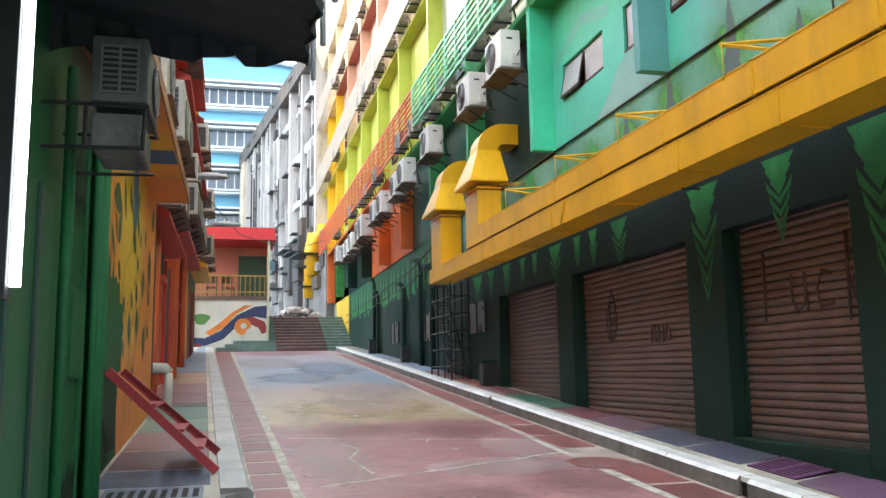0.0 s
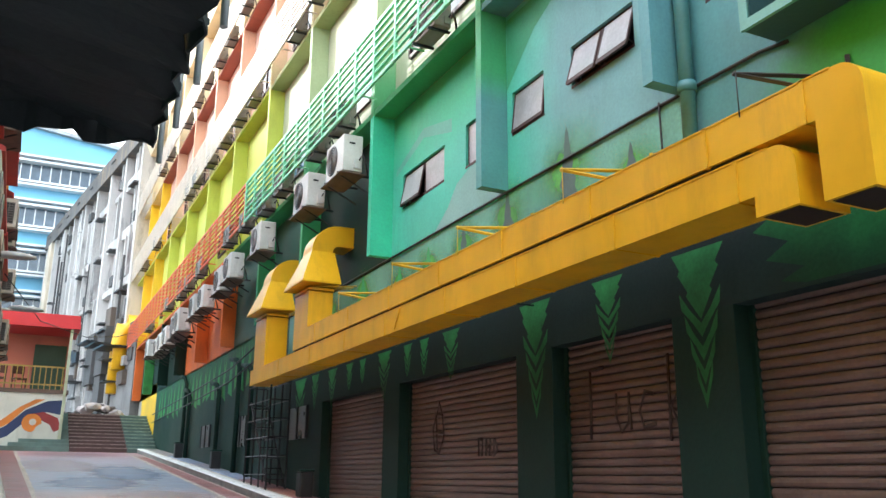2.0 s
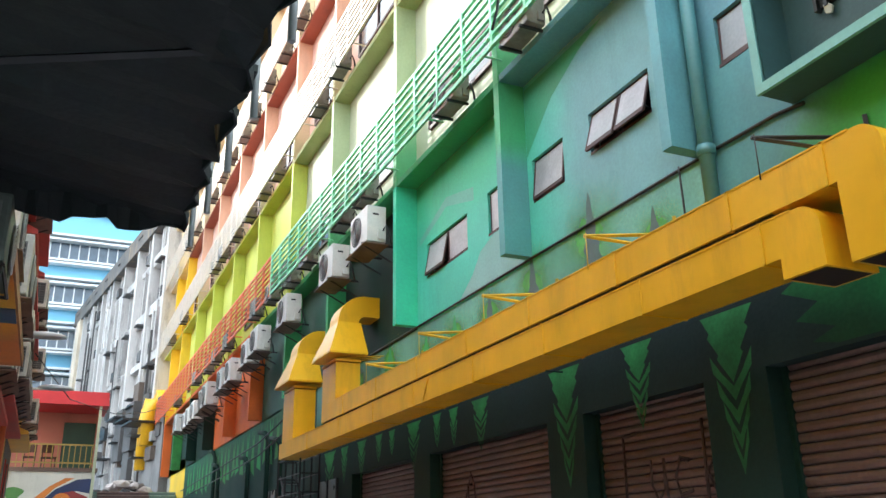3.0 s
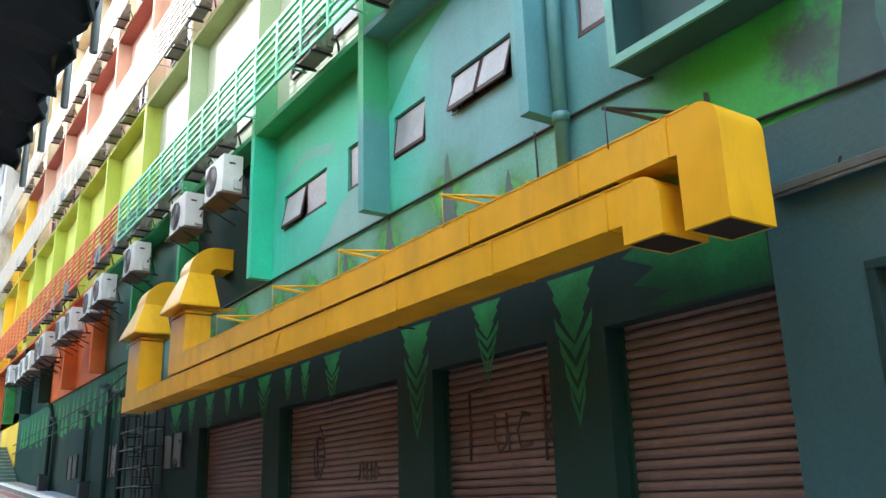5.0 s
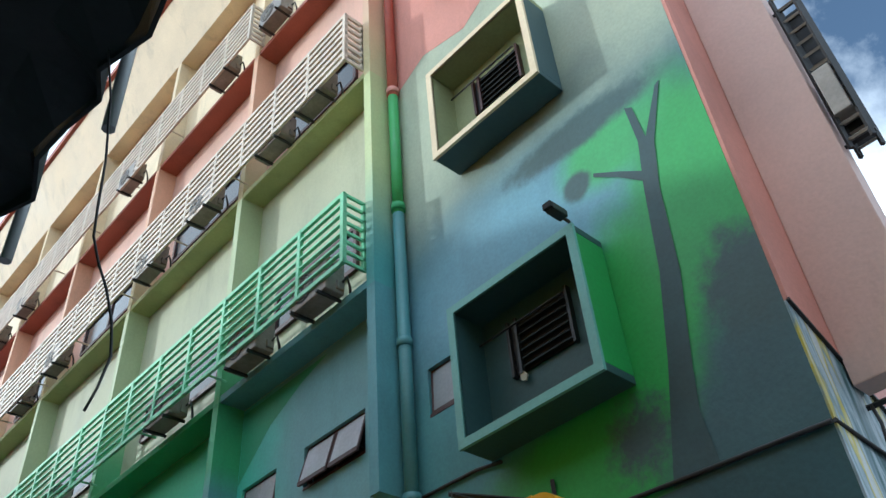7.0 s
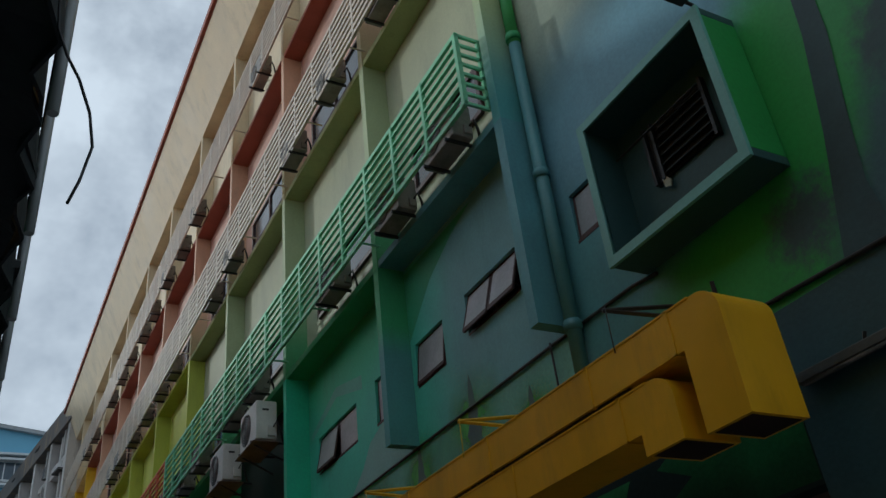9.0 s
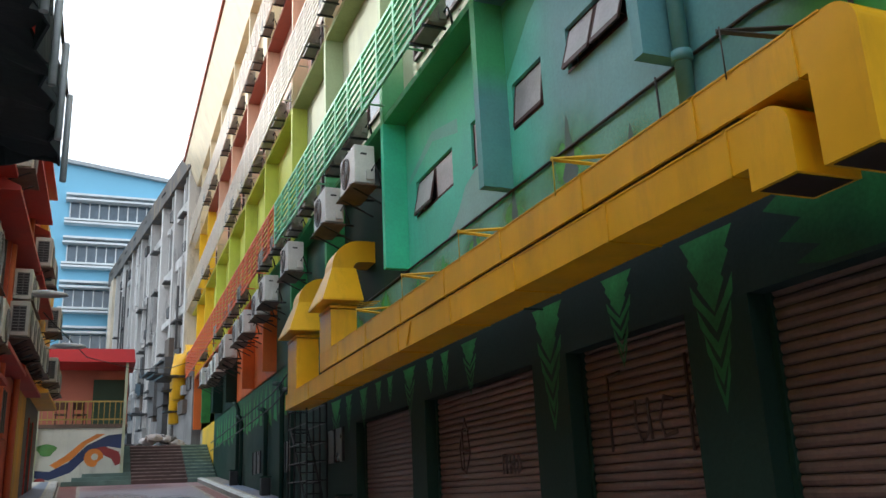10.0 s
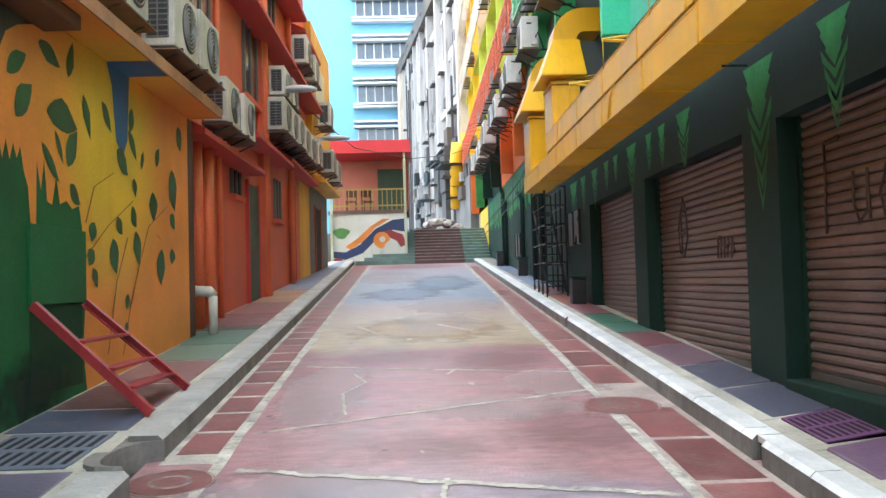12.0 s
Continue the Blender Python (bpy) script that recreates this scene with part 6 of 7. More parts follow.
for y, z, x, s in ((10.6, 4.5, -1.93, 1.02), (8.0, 4.48, -2.0, 1.0), (12.7, 4.28, -2.1, 0.95), (13.9, 4.3, -2.1, 0.95), (17.9, 5.1, -2.1, 1.0), (18.9, 5.1, -2.1, 1.0), (19.9, 5.15, -2.1, 1.0), (20.9, 5.1, -2.1, 1.0), (22.0, 5.1, -2.1, 1.0),
                   (18.0, 5.85, -2.1, 0.9), (19.2, 5.9, -2.1, 0.9), (20.8, 7.25, -2.0, 1.0), (22.4, 7.2, -2.0, 1.0), (23.5, 5.2, -2.1, 1.0), (26.0, 5.3, -1.95, 1.0), (27.6, 5.2, -1.95, 1.0), (14.6, 7.3, -2.0, 1.0), (25.4, 6.6, -1.95, 1.0), (12.4, 7.5, -2.05, 1.0)):
    left_ac(y, z, x, s)
# casing colour darkened to carry the awning's shade, plus grime
DIM = paint("shaded_casing", (0.085, 0.105, 0.095), 0.55, 0.35, 3, 0.2, grime=0.5)
ac_unit((-1.80, 4.42, 3.26), 0.66, 0.38, 0.30, "grimy outdoor air conditioner with slotted side, coloured dark for awning shade", "", 0, DIM, True, True)
cage = thing("bracket_cage", (-1.8, 4.42, 3.0), "dark steel bracket frame holding a weathered grey drip box", "bracket")
for a, b in (((-2.2, 4.1, 3.24), (-1.64, 4.1, 3.24)), ((-2.2, 4.74, 3.24), (-1.64, 4.74, 3.24)), ((-1.65, 4.08, 3.24), (-1.65, 4.76, 3.24)), ((-1.97, 4.1, 3.24), (-1.97, 4.1, 2.98)), ((-1.66, 4.1, 3.24), (-1.67, 4.1, 3.0)), ((-2.19, 4.1, 2.99), (-1.66, 4.1, 3.0)), ((-2.19, 4.74, 2.99), (-1.66, 4.74, 3.0))):
    part("bar", bar(a, b, 0.016), STEEL, cage)
part("drip_box", box(-1.95, -1.68, 4.14, 4.70, 3.01, 3.21, 0.02), paint("weathered_box", (0.13, 0.14, 0.13), 0.7, 0.45, 5, 0.3, grime=0.6), cage)

# small white pipe
sp = thing("vent_pipe", (-2.1, 11.55, rz(11.5)), "short white plastic pipe with an elbow at the wall foot", "pipe")
part("pipe", tube([(-2.0, 11.55, pl(11.5) - 0.01), (-2.0, 11.55, pl(11.5) + 0.50)], 0.06, 12), paint("white_plastic", (0.55, 0.54, 0.48), 0.5, 0.2, 3, grime=0.3), sp)
part("elbow", tube([(-2.0, 11.55, pl(11.5) + 0.5), (-2.04, 11.55, pl(11.5) + 0.56), (-2.25, 11.55, pl(11.5) + 0.57)], 0.075, 12), paint("white_plastic", (0.55, 0.54, 0.48)), sp)

# ladder
ld = thing("steel_ladder", (-1.7, 7.1, pl(7)), "short red-painted steel step ladder leaning from the wall recess", "ladder")
for y in (6.62, 7.64):
    top, bot = Vector((-2.14, y, 1.80)), Vector((-1.27, y, pl(y) + 0.02))
    d = (bot - top).normalized()
    nrm = Vector((-d.z, 0, d.x))
    bm = bmesh.new()
    bm_prism(bm, [(p.x, p.z) for p in (top + nrm * 0.034, bot + nrm * 0.034, bot - nrm * 0.034, top - nrm * 0.034)], 1, y - 0.012, y + 0.012)
    part("side_rail", bm, REDSTEEL, ld)
    for s in (1, -1):
        bm = bmesh.new()
        q = 0.029 * s
        bm_prism(bm, [(p.x, p.z) for p in (top + nrm * (q + 0.006), bot + nrm * (q + 0.006), bot + nrm * (q - 0.006), top + nrm * (q - 0.006))], 1, y, y + (0.05 if y < 7 else -0.05))
        part("flange", bm, REDSTEEL, ld)
for f in (0.36, 0.62, 0.80):
    p = Vector((-2.14, 0, 1.80)).lerp(Vector((-1.27, 0, pl(7.1) + 0.02)), f)
    part("tread", box(p.x - 0.07, p.x + 0.07, 6.64, 7.62, p.z - 0.012, p.z + 0.012, 0.003), REDSTEEL, ld)

# awning overhead, with hanging light tubes
aw = thing("awning", (-1.5, 2, 3.6), "dark sagging metal awning with a ragged scalloped edge", "awning")
AWM = paint("awning_dark", (0.016, 0.022, 0.026), 0.75, 0.4, 1.5, 0.3, grime=0.3, grime_col=(0.035, 0.045, 0.045))
bm, rows, rnd = bmesh.new(), [], random.Random(8)
ny, nx = 64, 10
for i in range(ny + 1):
    y = -4.0 + 8.25 * i / ny
    row = []
    for j in range(nx + 1):
        x = -2.3 + (1.53 + (0.03 * math.sin(i * 2.4) + rnd.uniform(-0.03, 0.03) if j == nx else 0)) * j / nx
        row.append(bm.verts.new((x, y + (rnd.uniform(-0.05, 0.05) if i == ny else 0), 3.86 - 0.022 * j + 0.012 * math.sin(i * 1.9) + (rnd.uniform(-0.05, 0.02) if j == nx or i == ny else rnd.uniform(-0.006, 0.006)))))
    rows.append(row)
for a, b in zip(rows, rows[1:]):
    for j in range(nx):
        bm.faces.new((a[j], a[j + 1], b[j + 1], b[j]))
ext = bmesh.ops.extrude_face_region(bm, geom=bm.faces[:])
for v in ext["geom"]:
    if isinstance(v, bmesh.types.BMVert):
        v.co.z += 0.03
part("sheet", bm, AWM, aw)
bm = bmesh.new()
rw = []
for i in range(ny + 1):                                  # hanging front edge
    y = -4.0 + 8.25 * i / ny
    rw.append([bm.verts.new((-0.77 + 0.012 * math.sin(i * 2.4), y, 3.98)), bm.verts.new((-0.76 + 0.03 * math.sin(i * 2.4), y, 3.58 + 0.05 * abs(math.sin(i * 0.7)) + rnd.uniform(-0.02, 0.02)))])
for a, b in zip(rw, rw[1:]):
    bm.faces.new((a[0], a[1], b[1], b[0]))
ext = bmesh.ops.extrude_face_region(bm, geom=bm.faces[:])
for v in ext["geom"]:
    if isinstance(v, bmesh.types.BMVert):
        v.co.x -= 0.012
part("front_valance", bm, AWM, aw)
bm, rw = bmesh.new(), []
for i in range(25):
    x = -2.2 + 1.44 * i / 24
    rw.append([bm.verts.new((x, 4.24, 3.98)), bm.verts.new((x, 4.25 + 0.02 * math.sin(i * 2.1), 3.60 + 0.03 * math.sin(i * 0.9) + rnd.uniform(-0.02, 0.015)))])
for a, b in zip(rw, rw[1:]):
    bm.faces.new((a[0], a[1], b[1], b[0]))
ext = bmesh.ops.extrude_face_region(bm, geom=bm.faces[:])
for v in ext["geom"]:
    if isinstance(v, bmesh.types.BMVert):
        v.co.y -= 0.012
part("end_valance", bm, AWM, aw)
for y in (-3, -1.2, 0.6, 2.4):
    part("strut", bar((-2.22, y, 3.3), (-0.95, y, 3.68), 0.025), STEEL, aw)
me = mesh_of("light_tube", tube([(0, 0, 0), (0, 0, 0.48)], 0.016, 8), paint("milky_tube", (0.30, 0.33, 0.33), 0.35, 0.15, 3))
for y in (4.15, 3.6, 3.05, 2.5, 1.9, 1.3, 0.7, 0.1):
    t = tagged(new("light_tube", me), "unlit milky light tube hung along the awning edge", "lamp", "hanging light tubes")
    t.matrix_world = Matrix.Translation((-0.725, y, 3.48))
part("tube_cord", tube([(-0.74, -1, 3.97), (-0.74, 4.2, 3.97)], 0.008, 5), STEEL, aw)

# loose cable hanging in the sky
lc = thing("hanging_cable", (-0.75, 0.6, 3.6), "loose black cable hanging from the awning edge", "cable")
part("cable", tube([(-0.80, 0.6, 3.62), (-0.775, 0.56, 3.42), (-0.757, 0.54, 3.22), (-0.752, 0.53, 3.09), (-0.746, 0.53, 3.024), (-0.726, 0.53, 2.97), (-0.703, 0.53, 2.926), (-0.680, 0.53, 2.861), (-0.669, 0.53, 2.795), (-0.680, 0.53, 2.727), (-0.692, 0.53, 2.682)], 0.0026, 6), STEEL, lc)

# ---- steel stair frame, pipes and drums along the street wall ----
st = thing("steel_stair", (3.25, 16.5, pr(16.5)), "black caged steel stair against the green wall", "stair")
for x in (3.08, 3.46):
    for y in (15.7, 16.25, 16.8, 17.4):
        part("post", bar((x, y, pr(y) - 0.02), (x, y, 3.62), 0.024), STEEL, st)
    for k in range(6):
        part("rail", bar((x, 15.7, 1.85 + 0.35 * k), (x, 17.4, 1.85 + 0.35 * k), 0.018), STEEL, st)
for y in (15.7, 17.4):
    for k in range(6):
        part("rail", bar((3.08, y, 1.85 + 0.35 * k), (3.46, y, 1.85 + 0.35 * k), 0.018), STEEL, st)
for k in range(8):
    part("tread", box(3.1, 3.44, 15.75 + 0.19 * k, 15.93 + 0.19 * k, 1.75 + 0.2 * k, 1.775 + 0.2 * k, 0.004), STEEL, st)
for x in (3.1, 3.44):
    part("stringer", bar((x, 15.72, 1.65), (x, 17.3, 3.3), 0.03), STEEL, st)

gp = thing("pipe_rack", (W - 0.1, 22, 3.5), "dark green pipes climbing the street wall", "pipe")
for y, zt in ((19.0, 4.3), (20.3, 4.6), (22.5, 4.2), (26.8, 4.4), (27.6, 4.9)):
    part("pipe", tube([(W - 0.08, y, pr(y) - 0.05), (W - 0.08, y, zt - 0.2), (W - 0.12, y + 0.15, zt), (W - 0.1, y + 0.9, zt + 0.1)], 0.06, 10), DKGREEN, gp)
for z0, z1 in ((4.55, 4.1), (4.25, 3.8)):
    part("cable", tube([(3.0, 15.5, z0), (3.2, 20, z0 - 0.25), (3.3, 26, z0 - 0.35), (3.4, 34, z1)], 0.018, 6), STEEL, gp)
for y, x in ((14.25, 3.38), (26.9, 3.3), (21.8, 3.38)):
    dm = thing("rubbish_bin", (x, y, pr(y)), "dark squat bin standing on the pavement by the wall", "bin")
    bm = bmesh.new()
    bm_box(bm, x - 0.12, x + 0.12, y - 0.13, y + 0.13, pr(y) - 0.02, pr(y) + 0.42, 0.03)
    part("body", bm, STEEL, dm)
    part("lid", box(x - 0.135, x + 0.135, y - 0.145, y + 0.145, pr(y) + 0.42, pr(y) + 0.46, 0.012), DKGREEN, dm)
for y0, y1, z0, z1 in ((14.85, 16.0, 2.5, 3.1), (19.5, 20.6, 2.5, 3.2), (23.6, 24.8, 2.6, 3.2)):
    ww = thing("window", (W, (y0 + y1) / 2, z0), "small dirty window low in the dark street wall", "window")
    part("pane", box(W - 0.02, W + 0.02, y0, y1, z0, z1), glass("dirty_pane", (0.12, 0.13, 0.12), 0.3), ww)
    for q in (y0, (y0 + y1) / 2, y1):
        part("frame", box(W - 0.045, W, q - 0.025, q + 0.025, z0, z1), STEEL, ww)

# ---- street lamps on the left wall ----
def arm_lamp(y, z, tip, label):
    ob = thing("street_lamp", (LB, y, z), label, "lamp")
    part("arm", tube([(LB, y, z), ((LB + tip[0]) / 2, (y + tip[1]) / 2, (z + tip[2]) / 2 + 0.03), tip], 0.03, 8), WHITEMETAL, ob)
    bm = bmesh.new()
    bmesh.ops.create_uvsphere(bm, u_segments=14, v_segments=8, radius=1)
    for v in bm.verts:
        v.co = Vector((tip[0] + 0.06 + v.co.x * 0.42, tip[1] + v.co.y * 0.16, tip[2] + 0.01 + v.co.z * (0.10 if v.co.z > 0 else 0.05)))
    for f in bm.faces:
        f.smooth = True
    part("head", bm, paint("lamp_head_grey", (0.42, 0.43, 0.43), 0.4, 0.15), ob)


arm_lamp(17.5, 5.9, (-1.75, 17.8, 5.98), "grey cobra-head street lamp on a short wall arm")
arm_lamp(22.0, 5.55, (-1.45, 22.2, 5.7), "grey street lamp on a wall arm further up")
sg = thing("overhead_wire", (-1.5, 28, 7), "thin black wires sagging across the end of the alley", "cable")
part("wire", tube([(-1.9, 20.5, 6.2), (-1.0, 24, 5.75), (0.5, 30, 6.3), (2.0, 36, 7.3), (3.2, 40, 8.2)], 0.014, 5), STEEL, sg)

# ---- house with the red roof at the head of the alley ----
HY = 33.9
hs = thing("balcony_house", (-1.2, HY + 2, rz(33)), "small salmon house with red roof, veranda and muralled base wall", "house")
SALMON = paint("salmon_wall", (0.46, 0.15, 0.105), 0.6, 0.2, 0.8, 0.2, grime=0.2)
RETW = paint("white_base_wall", (0.55, 0.56, 0.50), 0.6, 0.15, 0.9, 0.2, grime=0.3)
part("base_wall", box(-2.75, 0.25, HY, HY + 0.3, 2.2, 4.72), RETW, hs)
part("floor_slab", box(-2.85, 0.35, HY - 0.05, HY + 2.6, 4.72, 4.86, 0.01), paint("slab_brown", (0.14, 0.09, 0.07), 0.6, 0.3), hs)
part("back_wall", box(-2.85, 0.35, HY + 2.0, HY + 2.4, 4.86, 7.2), SALMON, hs)
part("door", box(-0.95, 0.2, HY + 1.93, HY + 1.99, 4.86, 6.75, 0.005), paint("deep_green_door", (0.02, 0.06, 0.035), 0.5, 0.3), hs)
part("roof", prism([(-3.0, 7.12), (0.5, 7.12), (0.45, 7.62), (-2.9, 7.62)], 1, HY - 0.25, HY + 2.6), paint("red_roof", (0.55, 0.025, 0.035), 0.5, 0.15, 1, 0.15), hs, "red box roof")
for x in (-2.72, 0.22):
    part("post", box(x - 0.05, x + 0.05, HY - 0.12, HY - 0.02, 2.4 if x > 0 else 2.2, 7.12, 0.006), paint("pale_green_post", (0.42, 0.46, 0.32), 0.5, 0.2), hs)
rg = paint("ochre_rail", (0.35, 0.25, 0.06), 0.5, 0.2)
for z in (5.65, 5.0):
    part("balustrade_rail", box(-2.67, 0.17, HY - 0.10, HY - 0.05, z, z + 0.05), rg, hs)
for k in range(15):
    part("baluster", box(-2.6 + 0.19 * k, -2.57 + 0.19 * k, HY - 0.09, HY - 0.06, 4.86, 5.65), rg, hs)


def base_paint(pts, mat, lift):
    bm = bmesh.new()
    bm.faces.new([bm.verts.new((p[0], HY - lift, p[1])) for p in pts])
    part("painted_wave", bm, mat, hs)


NAVY, WAVEO, WAVER, WAVEG = paint("navy_wave", (0.02, 0.035, 0.10), 0.5), paint("orange_wave", (0.62, 0.20, 0.03), 0.5), paint("maroon_wave", (0.25, 0.03, 0.03), 0.5), paint("green_wave", (0.08, 0.22, 0.06), 0.5)
base_paint([(-2.74, 3.25), (-2.2, 3.2), (-1.6, 3.5), (-1.0, 4.1), (-0.3, 4.45), (0.24, 4.5), (0.24, 3.95), (-0.3, 4.05), (-0.9, 3.75), (-1.5, 3.15), (-2.2, 2.9), (-2.74, 3.0)], NAVY, 0.003)
base_paint([(-2.0, 3.3), (-1.5, 3.6), (-1.0, 4.15), (-0.4, 4.5), (-0.7, 4.5), (-1.2, 4.2), (-1.7, 3.75), (-2.2, 3.42)], WAVEO, 0.005)
base_paint([(-1.1, 3.65), (-0.9, 3.95), (-0.4, 4.05), (0.1, 3.85), (0.24, 3.45), (0.0, 3.35), (-0.15, 3.6), (-0.45, 3.75), (-0.8, 3.6)], WAVER, 0.006)
base_paint([(-0.75 + 0.33 * math.cos(t) * (1 if t < 4.8 else 0.5), 3.65 + 0.33 * math.sin(t)) for t in [0.45 * k for k in range(14)]], WAVEO, 0.008)
base_paint([(-0.72 + 0.12 * math.cos(t), 3.68 + 0.12 * math.sin(t)) for t in [0.6 * k for k in range(10)]], RETW, 0.010)
base_paint([(-2.35 + 0.32 * math.cos(t) * (1 + 0.25 * math.sin(3 * t)), 3.95 + 0.22 * math.sin(t)) for t in [0.4 * k for k in range(16)]], WAVEG, 0.004)
base_paint([(-2.5 + 0.2 * math.cos(t), 2.85 + 0.13 * math.sin(t)) for t in [0.5 * k for k in range(12)]], WAVER, 0.012)
# chairs on the veranda
ch = thing("veranda_chair", (-2.0, HY + 1.0, 4.86), "brown wooden chair on the veranda", "chair", "veranda chairs")
cw = paint("brown_chair_wood", (0.09, 0.035, 0.02), 0.5, 0.3)
part("seat", box(-2.22, -1.78, HY + 0.8, HY + 1.2, 5.28, 5.33, 0.01), cw, ch)
part("backrest", box(-2.22, -1.78, HY + 1.16, HY + 1.2, 5.5, 5.8, 0.01), cw, ch)
for a in (-2.2, -1.83):
    for b in (HY + 0.82, HY + 1.16):
        part("leg", box(a, a + 0.04, b, b + 0.04, 4.86, 5.8 if b > HY + 1 else 5.28), cw, ch)
copy_thing(ch, pose(-1.35, HY + 1.1, 4.86, 0, 0, 20))

# ---- steps and rubble heap at the head of the alley ----
stp = thing("stone_steps", (1.2, 35, rz(33.5)), "worn concrete steps painted maroon with green sides", "steps")
SM, SG = paint("maroon_step", (0.10, 0.055, 0.052), 0.6, 0.3, 1.5, 0.3, grime=0.4), paint("green_step", (0.12, 0.19, 0.17), 0.6, 0.3, 1.5, 0.3, grime=0.4)
zb = rz(34.0)
for k in range(11):
    y0, z1 = 34.0 + 0.36 * k - 1.0, zb + 0.14 * (k + 1) - 0.04
    xl = min(0.3, -1.75 + 0.32 * k)
    yb = 33.88 if xl < 0.25 else 39.5
    part("step", box(xl, 0.55, y0, yb if yb > y0 + 0.1 else y0 + 0.4, 2.0, z1, 0.012), SG, stp)
    part("nosing", box(0.56, 2.49, y0 - 0.015, y0 + 0.06, z1 - 0.03, z1 + 0.006), paint("worn_nosing", (0.30, 0.22, 0.2), 0.7, 0.4, 4), stp)
    part("nosing", box(2.51, 3.54, y0 - 0.015, y0 + 0.06, z1 - 0.03, z1 + 0.008), paint("green_nosing", (0.26, 0.36, 0.3), 0.7, 0.4, 4), stp)
    part("step", box(0.552, 2.5, y0, 39.5, 2.0, z1, 0.012), SM, stp)
    part("step", box(2.502, 3.55, y0, 39.5, 2.0, z1 + 0.002, 0.012), SG, stp)
solid("upper_terrace", box(-6, 12, 37.9, 60, 1.5, zb + 1.5), paint("terrace_concrete", (0.16, 0.15, 0.14), 0.8, 0.3, 1, 0.3), "rough concrete terrace above the steps", "terrace", "structure")
rb = random.Random(4)
heap = thing("rubble_heap", (1.6, 38.3, zb + 1.5), "heap of white sacks and rubble above the steps", "rubble")
for k in range(26):
    cx, cy, s = 1.75 + rb.gauss(0, 0.42), 38.3 + rb.gauss(0, 0.4), rb.uniform(0.12, 0.27)
    bm = bmesh.new()
    bmesh.ops.create_icosphere(bm, subdivisions=2, radius=1)
    for v in bm.verts:
        nn = 1 + 0.35 * noise.noise(v.co * 1.7 + Vector((k, 0, 0)))
        v.co = Vector((cx + v.co.x * s * 1.3 * nn, cy + v.co.y * s * nn, zb + 1.52 + max(-0.02, 0.5 * s + v.co.z * s * 0.75 * nn + 0.5 * max(0, 0.7 - abs(cx - 1.75)))))
    part("sack", bm, paint("white_sack", (0.55, 0.50, 0.48), 0.6, 0.3, 3, 0.3, grime=0.3) if k % 3 else paint("grey_rubble", (0.15, 0.13, 0.12), 0.8, 0.3), heap)

# ---- the weathered grey building beyond ----
grey = thing("grey_building", (6, 55, 4), "weathered grey concrete building with stained ledges and missing windows", "building")
ga, gb = Vector((3.25, 39.0, 0)), Vector((-0.72, 68.5, 0))
gd = (gb - ga).normalized()
gl = (gb - ga).length
gn = Vector((-gd.y, gd.x, 0))                    # faces the alley
GM = paint("stained_grey_concrete", (0.58, 0.56, 0.54), 0.8, 0.4, 0.5, 0.3, grime=0.85, grime_col=(0.06, 0.06, 0.065), streak=True)
GD = paint("dark_grey_stain", (0.09, 0.086, 0.085), 0.8, 0.35, 0.6, 0.3, grime=0.6)


def gbox(s0, s1, d0, d1, z0, z1):
    """A box along the grey facade: s along it, d out from it."""
    bm = bmesh.new()
    vs = [bm.verts.new(ga + gd * s + gn * d + Vector((0, 0, z))) for s in (s0, s1) for d in (d0, d1) for z in (z0, z1)]
    for f in ((0, 1, 3, 2), (4, 6, 7, 5), (0, 4, 5, 1), (2, 3, 7, 6), (0, 2, 6, 4), (1, 5, 7, 3)):
        bm.faces.new([vs[i] for i in f])
    return bm


part("wall", gbox(3.0, gl, -9, -0.55, 2, 19.0), GM, grey)
part("parapet", gbox(2.6, gl + 0.3, -9, 0.1, 18.4, 19.5), paint("sooty_parapet", (0.13, 0.12, 0.11), 0.8, 0.4, 0.6, 0.3, grime=0.8, grime_col=(0.42, 0.27, 0.13)), grey, "sooty parapet with rusty patches")
part("end_column", gbox(gl - 2.6, gl - 1.2, -0.55, 0.12, 2, 18.4), paint("cream_column_paint", (0.66, 0.56, 0.42), 0.7, 0.25, 0.6, 0.2, grime=0.5), grey, "stained cream column")
nb = 8
for k in range(nb + 1):
    s = 3.0 + (gl - 3.2) * k / nb
    part("column", gbox(s, s + 0.35, -0.55, 0.0, 8.3, 18.4), GM, grey)
rb = random.Random(12)
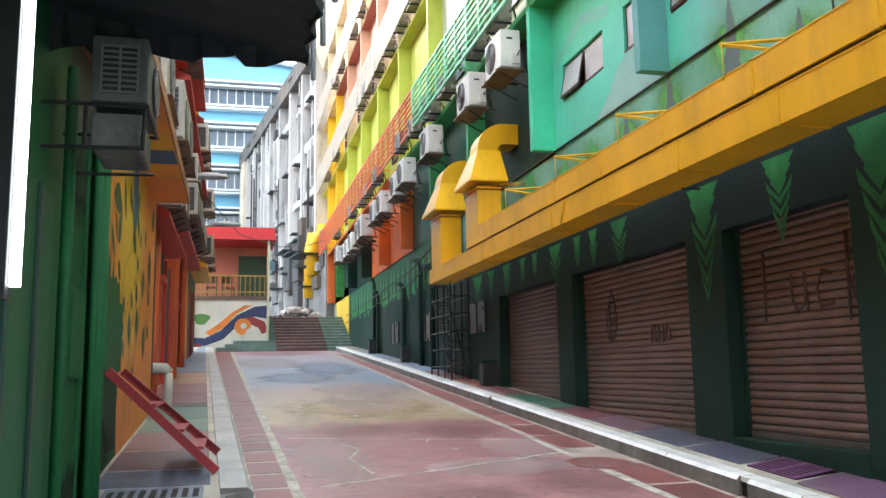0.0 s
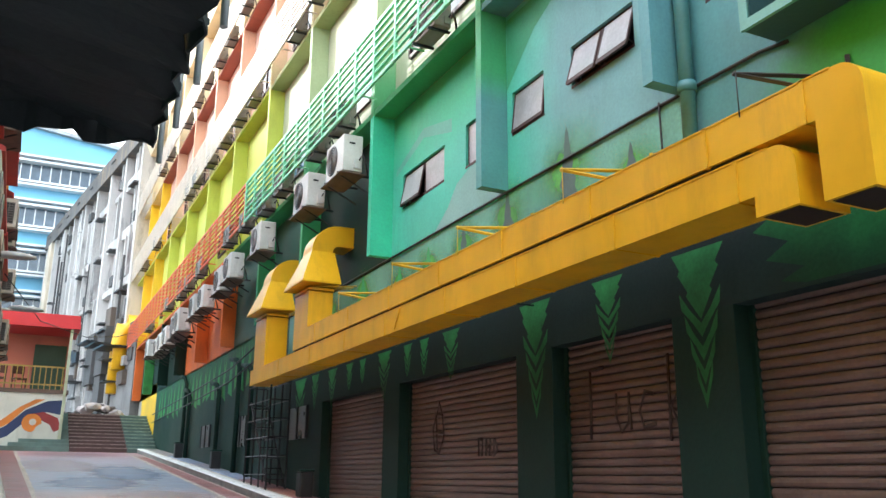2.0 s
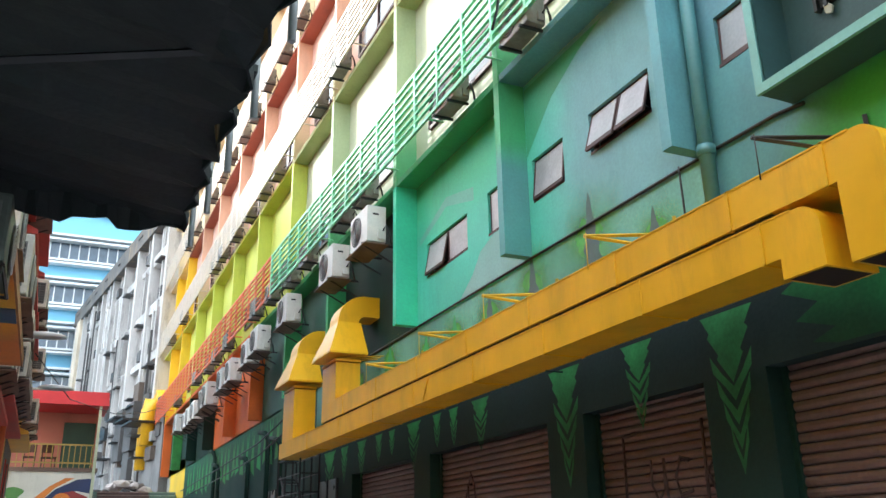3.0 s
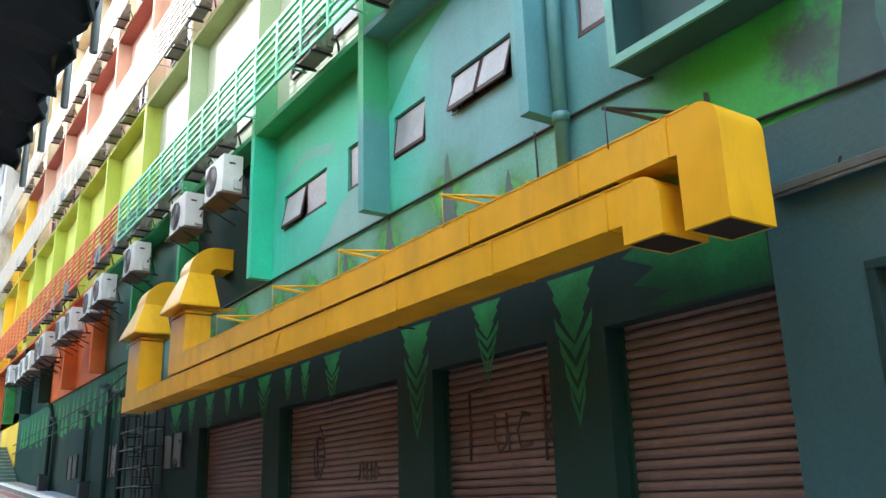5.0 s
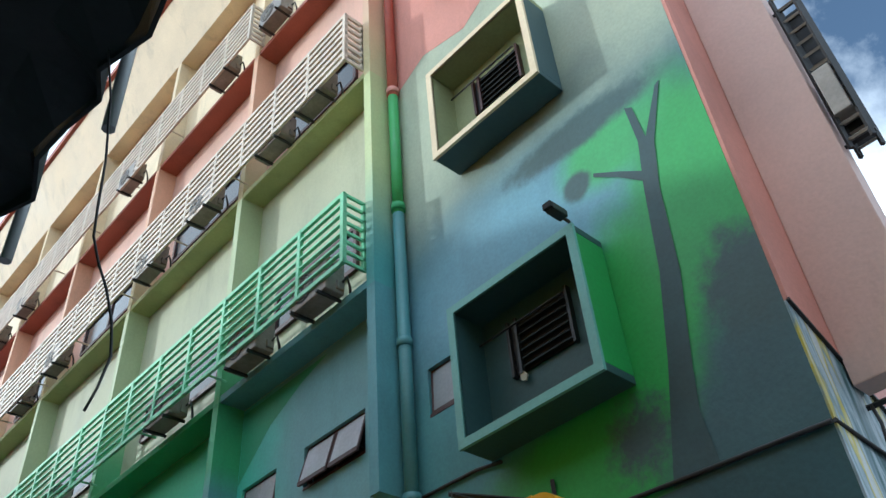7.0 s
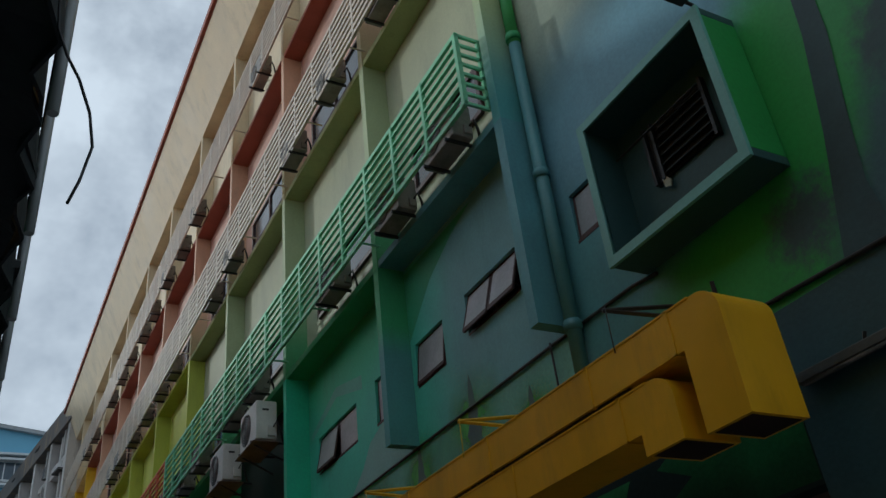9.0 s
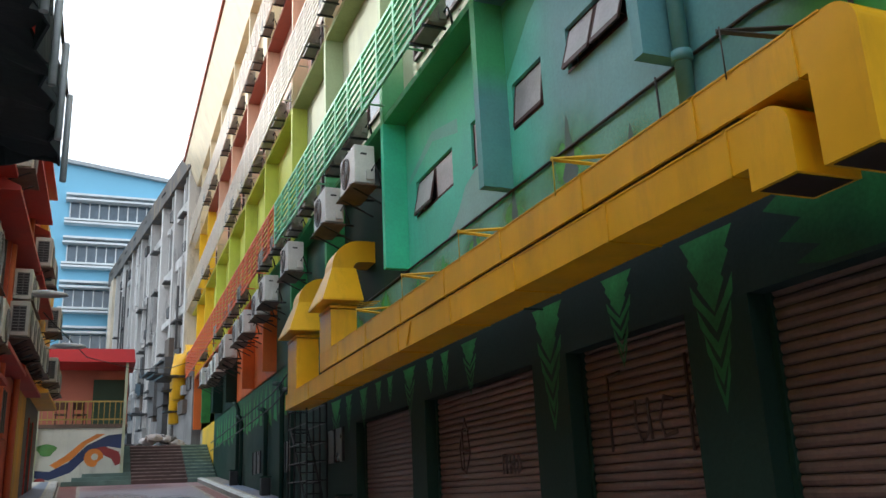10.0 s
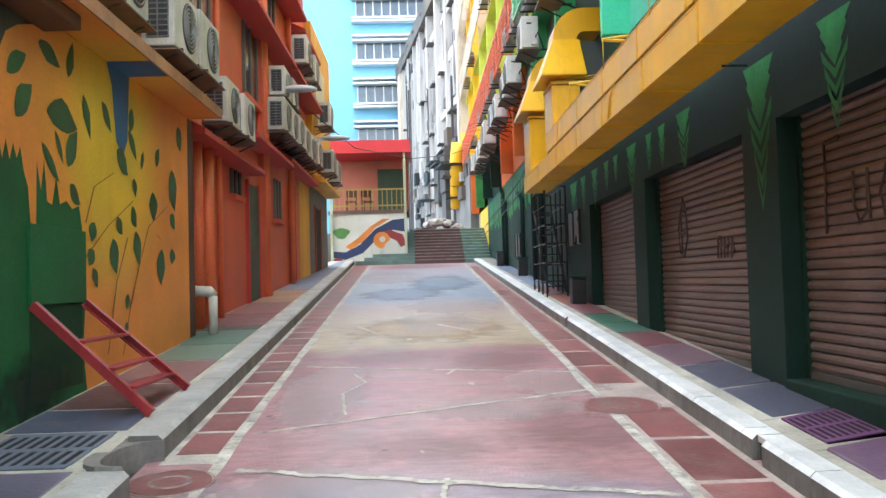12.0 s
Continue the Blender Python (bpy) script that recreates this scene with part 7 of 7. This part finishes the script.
for j in range(5):
    z = 6.0 + 2.75 * j
    for k in range(nb):                              # broken runs of ledge, some sagging forward
        s = 3.0 + (gl - 3.2) * k / nb
        part("ledge", gbox(s + 0.35, s + (gl - 3.2) / nb, -0.55, rb.choice((-0.3, -0.2, -0.12)), z - rb.uniform(0.2, 0.6), z), GM, grey)
        for q in (0.36, 0.68):
            if rb.random() < 0.7:
                c = s + (gl - 3.2) / nb * q
                part("slim_fin", gbox(c, c + rb.uniform(0.14, 0.3), -0.55, rb.choice((-0.25, -0.1, -0.02)), z, z + 2.6), GM, grey)
    for k in range(nb):
        s = 3.0 + (gl - 3.2) * k / nb + 0.6
        e = s + (gl - 3.2) / nb - 0.9
        if rb.random() < 0.65:
            wn_ = part("window", gbox(s + 0.2, e - 0.2, -0.56, -0.52, z + 0.7, z + 1.9), paint("dusty_dark_pane", (0.05, 0.052, 0.055), 0.4, 0.4, 2), grey)
            part("mullion", gbox((s + e) / 2 - 0.04, (s + e) / 2 + 0.04, -0.54, -0.47, z + 0.7, z + 1.9), GD, wn_)
        if rb.random() < 0.5:
            q = rb.uniform(s, e - 0.6)
            part("awning_stub", gbox(q, q + rb.uniform(0.5, 1.2), -0.5, 0.15, z + 2.0, z + 2.08), GD, grey)
        if rb.random() < 0.5:
            q = rb.uniform(s, e - 0.6)
            part("old_unit", gbox(q, q + 0.7, -0.5, -0.1, z + 0.05, z + 0.6), GD, grey)
for k in range(14):
    s = rb.uniform(1.5, 14)
    part("lean_to", gbox(s, s + rb.uniform(0.8, 2.0), -0.5, rb.uniform(0.2, 0.9), 4.5 + rb.uniform(0, 4.5), 4.5 + rb.uniform(0.2, 0.4) + 4.2), GD, grey) if k < 3 else part("clutter_sheet", gbox(s, s + rb.uniform(0.4, 1.3), 0.0, rb.uniform(0.3, 1.0), (q := 5.0 + rb.uniform(0, 4.5)), q + 0.06), STEEL if k % 2 else GD, grey)
part("lower_wall", gbox(0.8, gl, -0.5, -0.04, 2, 8.6), paint("damp_grey_wall", (0.20, 0.195, 0.19), 0.8, 0.4, 0.7, 0.3, grime=0.7), grey, "stained lower wall patched with panels")
for k in range(40):
    s, z = rb.uniform(1.0, 20), rb.uniform(4.6, 9.2)
    part("patched_panel", gbox(s, s + rb.uniform(0.3, 1.1), -0.06, rb.uniform(0.0, 0.25), z, z + rb.uniform(0.3, 1.2)), (GD, paint("patched_render", (0.30, 0.29, 0.28), 0.8, 0.35, 1.0, 0.3, grime=0.7), STEEL, paint("old_timber", (0.12, 0.09, 0.07), 0.7, 0.3))[k % 4], grey)
for k in range(12):
    s = rb.uniform(2, 24)
    part("drain_pipe", gbox(s, s + 0.1, -0.05, 0.06, 4, rb.uniform(9, 18)), (GD, GM)[k % 2], grey)
for k in range(3):
    s = 2.0 + 3.0 * k
    part("tin_canopy", gbox(s, s + 2.2, -0.1, 1.1 - 0.2 * k, 7.6 + 0.5 * k, 7.68 + 0.5 * k), STEEL, grey, "dark tin canopy")
# yellow bent ducts on it
yd = thing("bent_duct", (2.6, 43, 5), "pair of yellow bent ducts coming out of the far wall", "duct")
for y, zt, zl in ((42.9, 8.6, 5.6), (41.6, 8.9, 6.6)):
    part("duct_run", tube([(3.6, y, zt), (3.0, y, zt), (2.75, y, zt - 0.25), (2.7, y, zt - 0.7), (2.7, y, zl)], 0.34, 10), DUCT, yd)

# ---- blue building in the distance ----
blue = thing("blue_building", (-2, 72, 5), "tall sky-blue building with white banded window rows", "building")
# sky blue paled so that distance haze is part of the colour
BLW = paint("hazed_blue_paint", (0.17, 0.43, 0.60), 0.6, 0.1, 0.15, 0.1, grime=0.15, grime_col=(0.2, 0.45, 0.6))
bmb = bmesh.new()
# beyond x=-14 the building is an unseen extension added to block low sun
bm_prism(bmb, [(-48, 0), (8, 0), (8, 27.2), (-6.1, 29.0), (-14, 29.8), (-48, 30.4)], 1, 70, 84)
part("wall", bmb, BLW, blue)
part("roof_edge", prism([(-48, 30.4), (-14, 29.8), (-6.1, 29.0), (8, 27.2), (8, 27.5), (-6.1, 29.3), (-14, 30.1), (-48, 30.7)], 1, 69.6, 84.2), paint("pale_roof", (0.35, 0.38, 0.4), 0.6), blue)
WB = paint("white_band", (0.62, 0.66, 0.68), 0.6, 0.12, 0.4)
for j in range(6):
    z = 24.0 - 3.58 * j
    for q in (z - 0.15, z + 0.35 - 0.75, z + 1.55, z + 1.95):
        part("sunshade", box(-4.4, 8, 69.2, 69.99, q, q + 0.16), WB, blue)
    wrow = part("window", box(-4.1, 8, 69.9, 69.98, z + 0.1, z + 1.5), glass("office_pane", (0.06, 0.09, 0.12), 0.15), blue)
    for k in range(17):
        part("mullion", box(-4.1 + 0.72 * k, -4.02 + 0.72 * k, 69.82, 69.9, z + 0.1, z + 1.5), WB, wrow)

# houses that close the alley behind the camera
back = solid("street_end_wall", box(-8, 14, -16, -15.4, -1.2, 9), paint("plain_render", (0.34, 0.33, 0.31), 0.8, 0.2), "plain rendered wall closing the lower end of the alley", "wall", "structure")
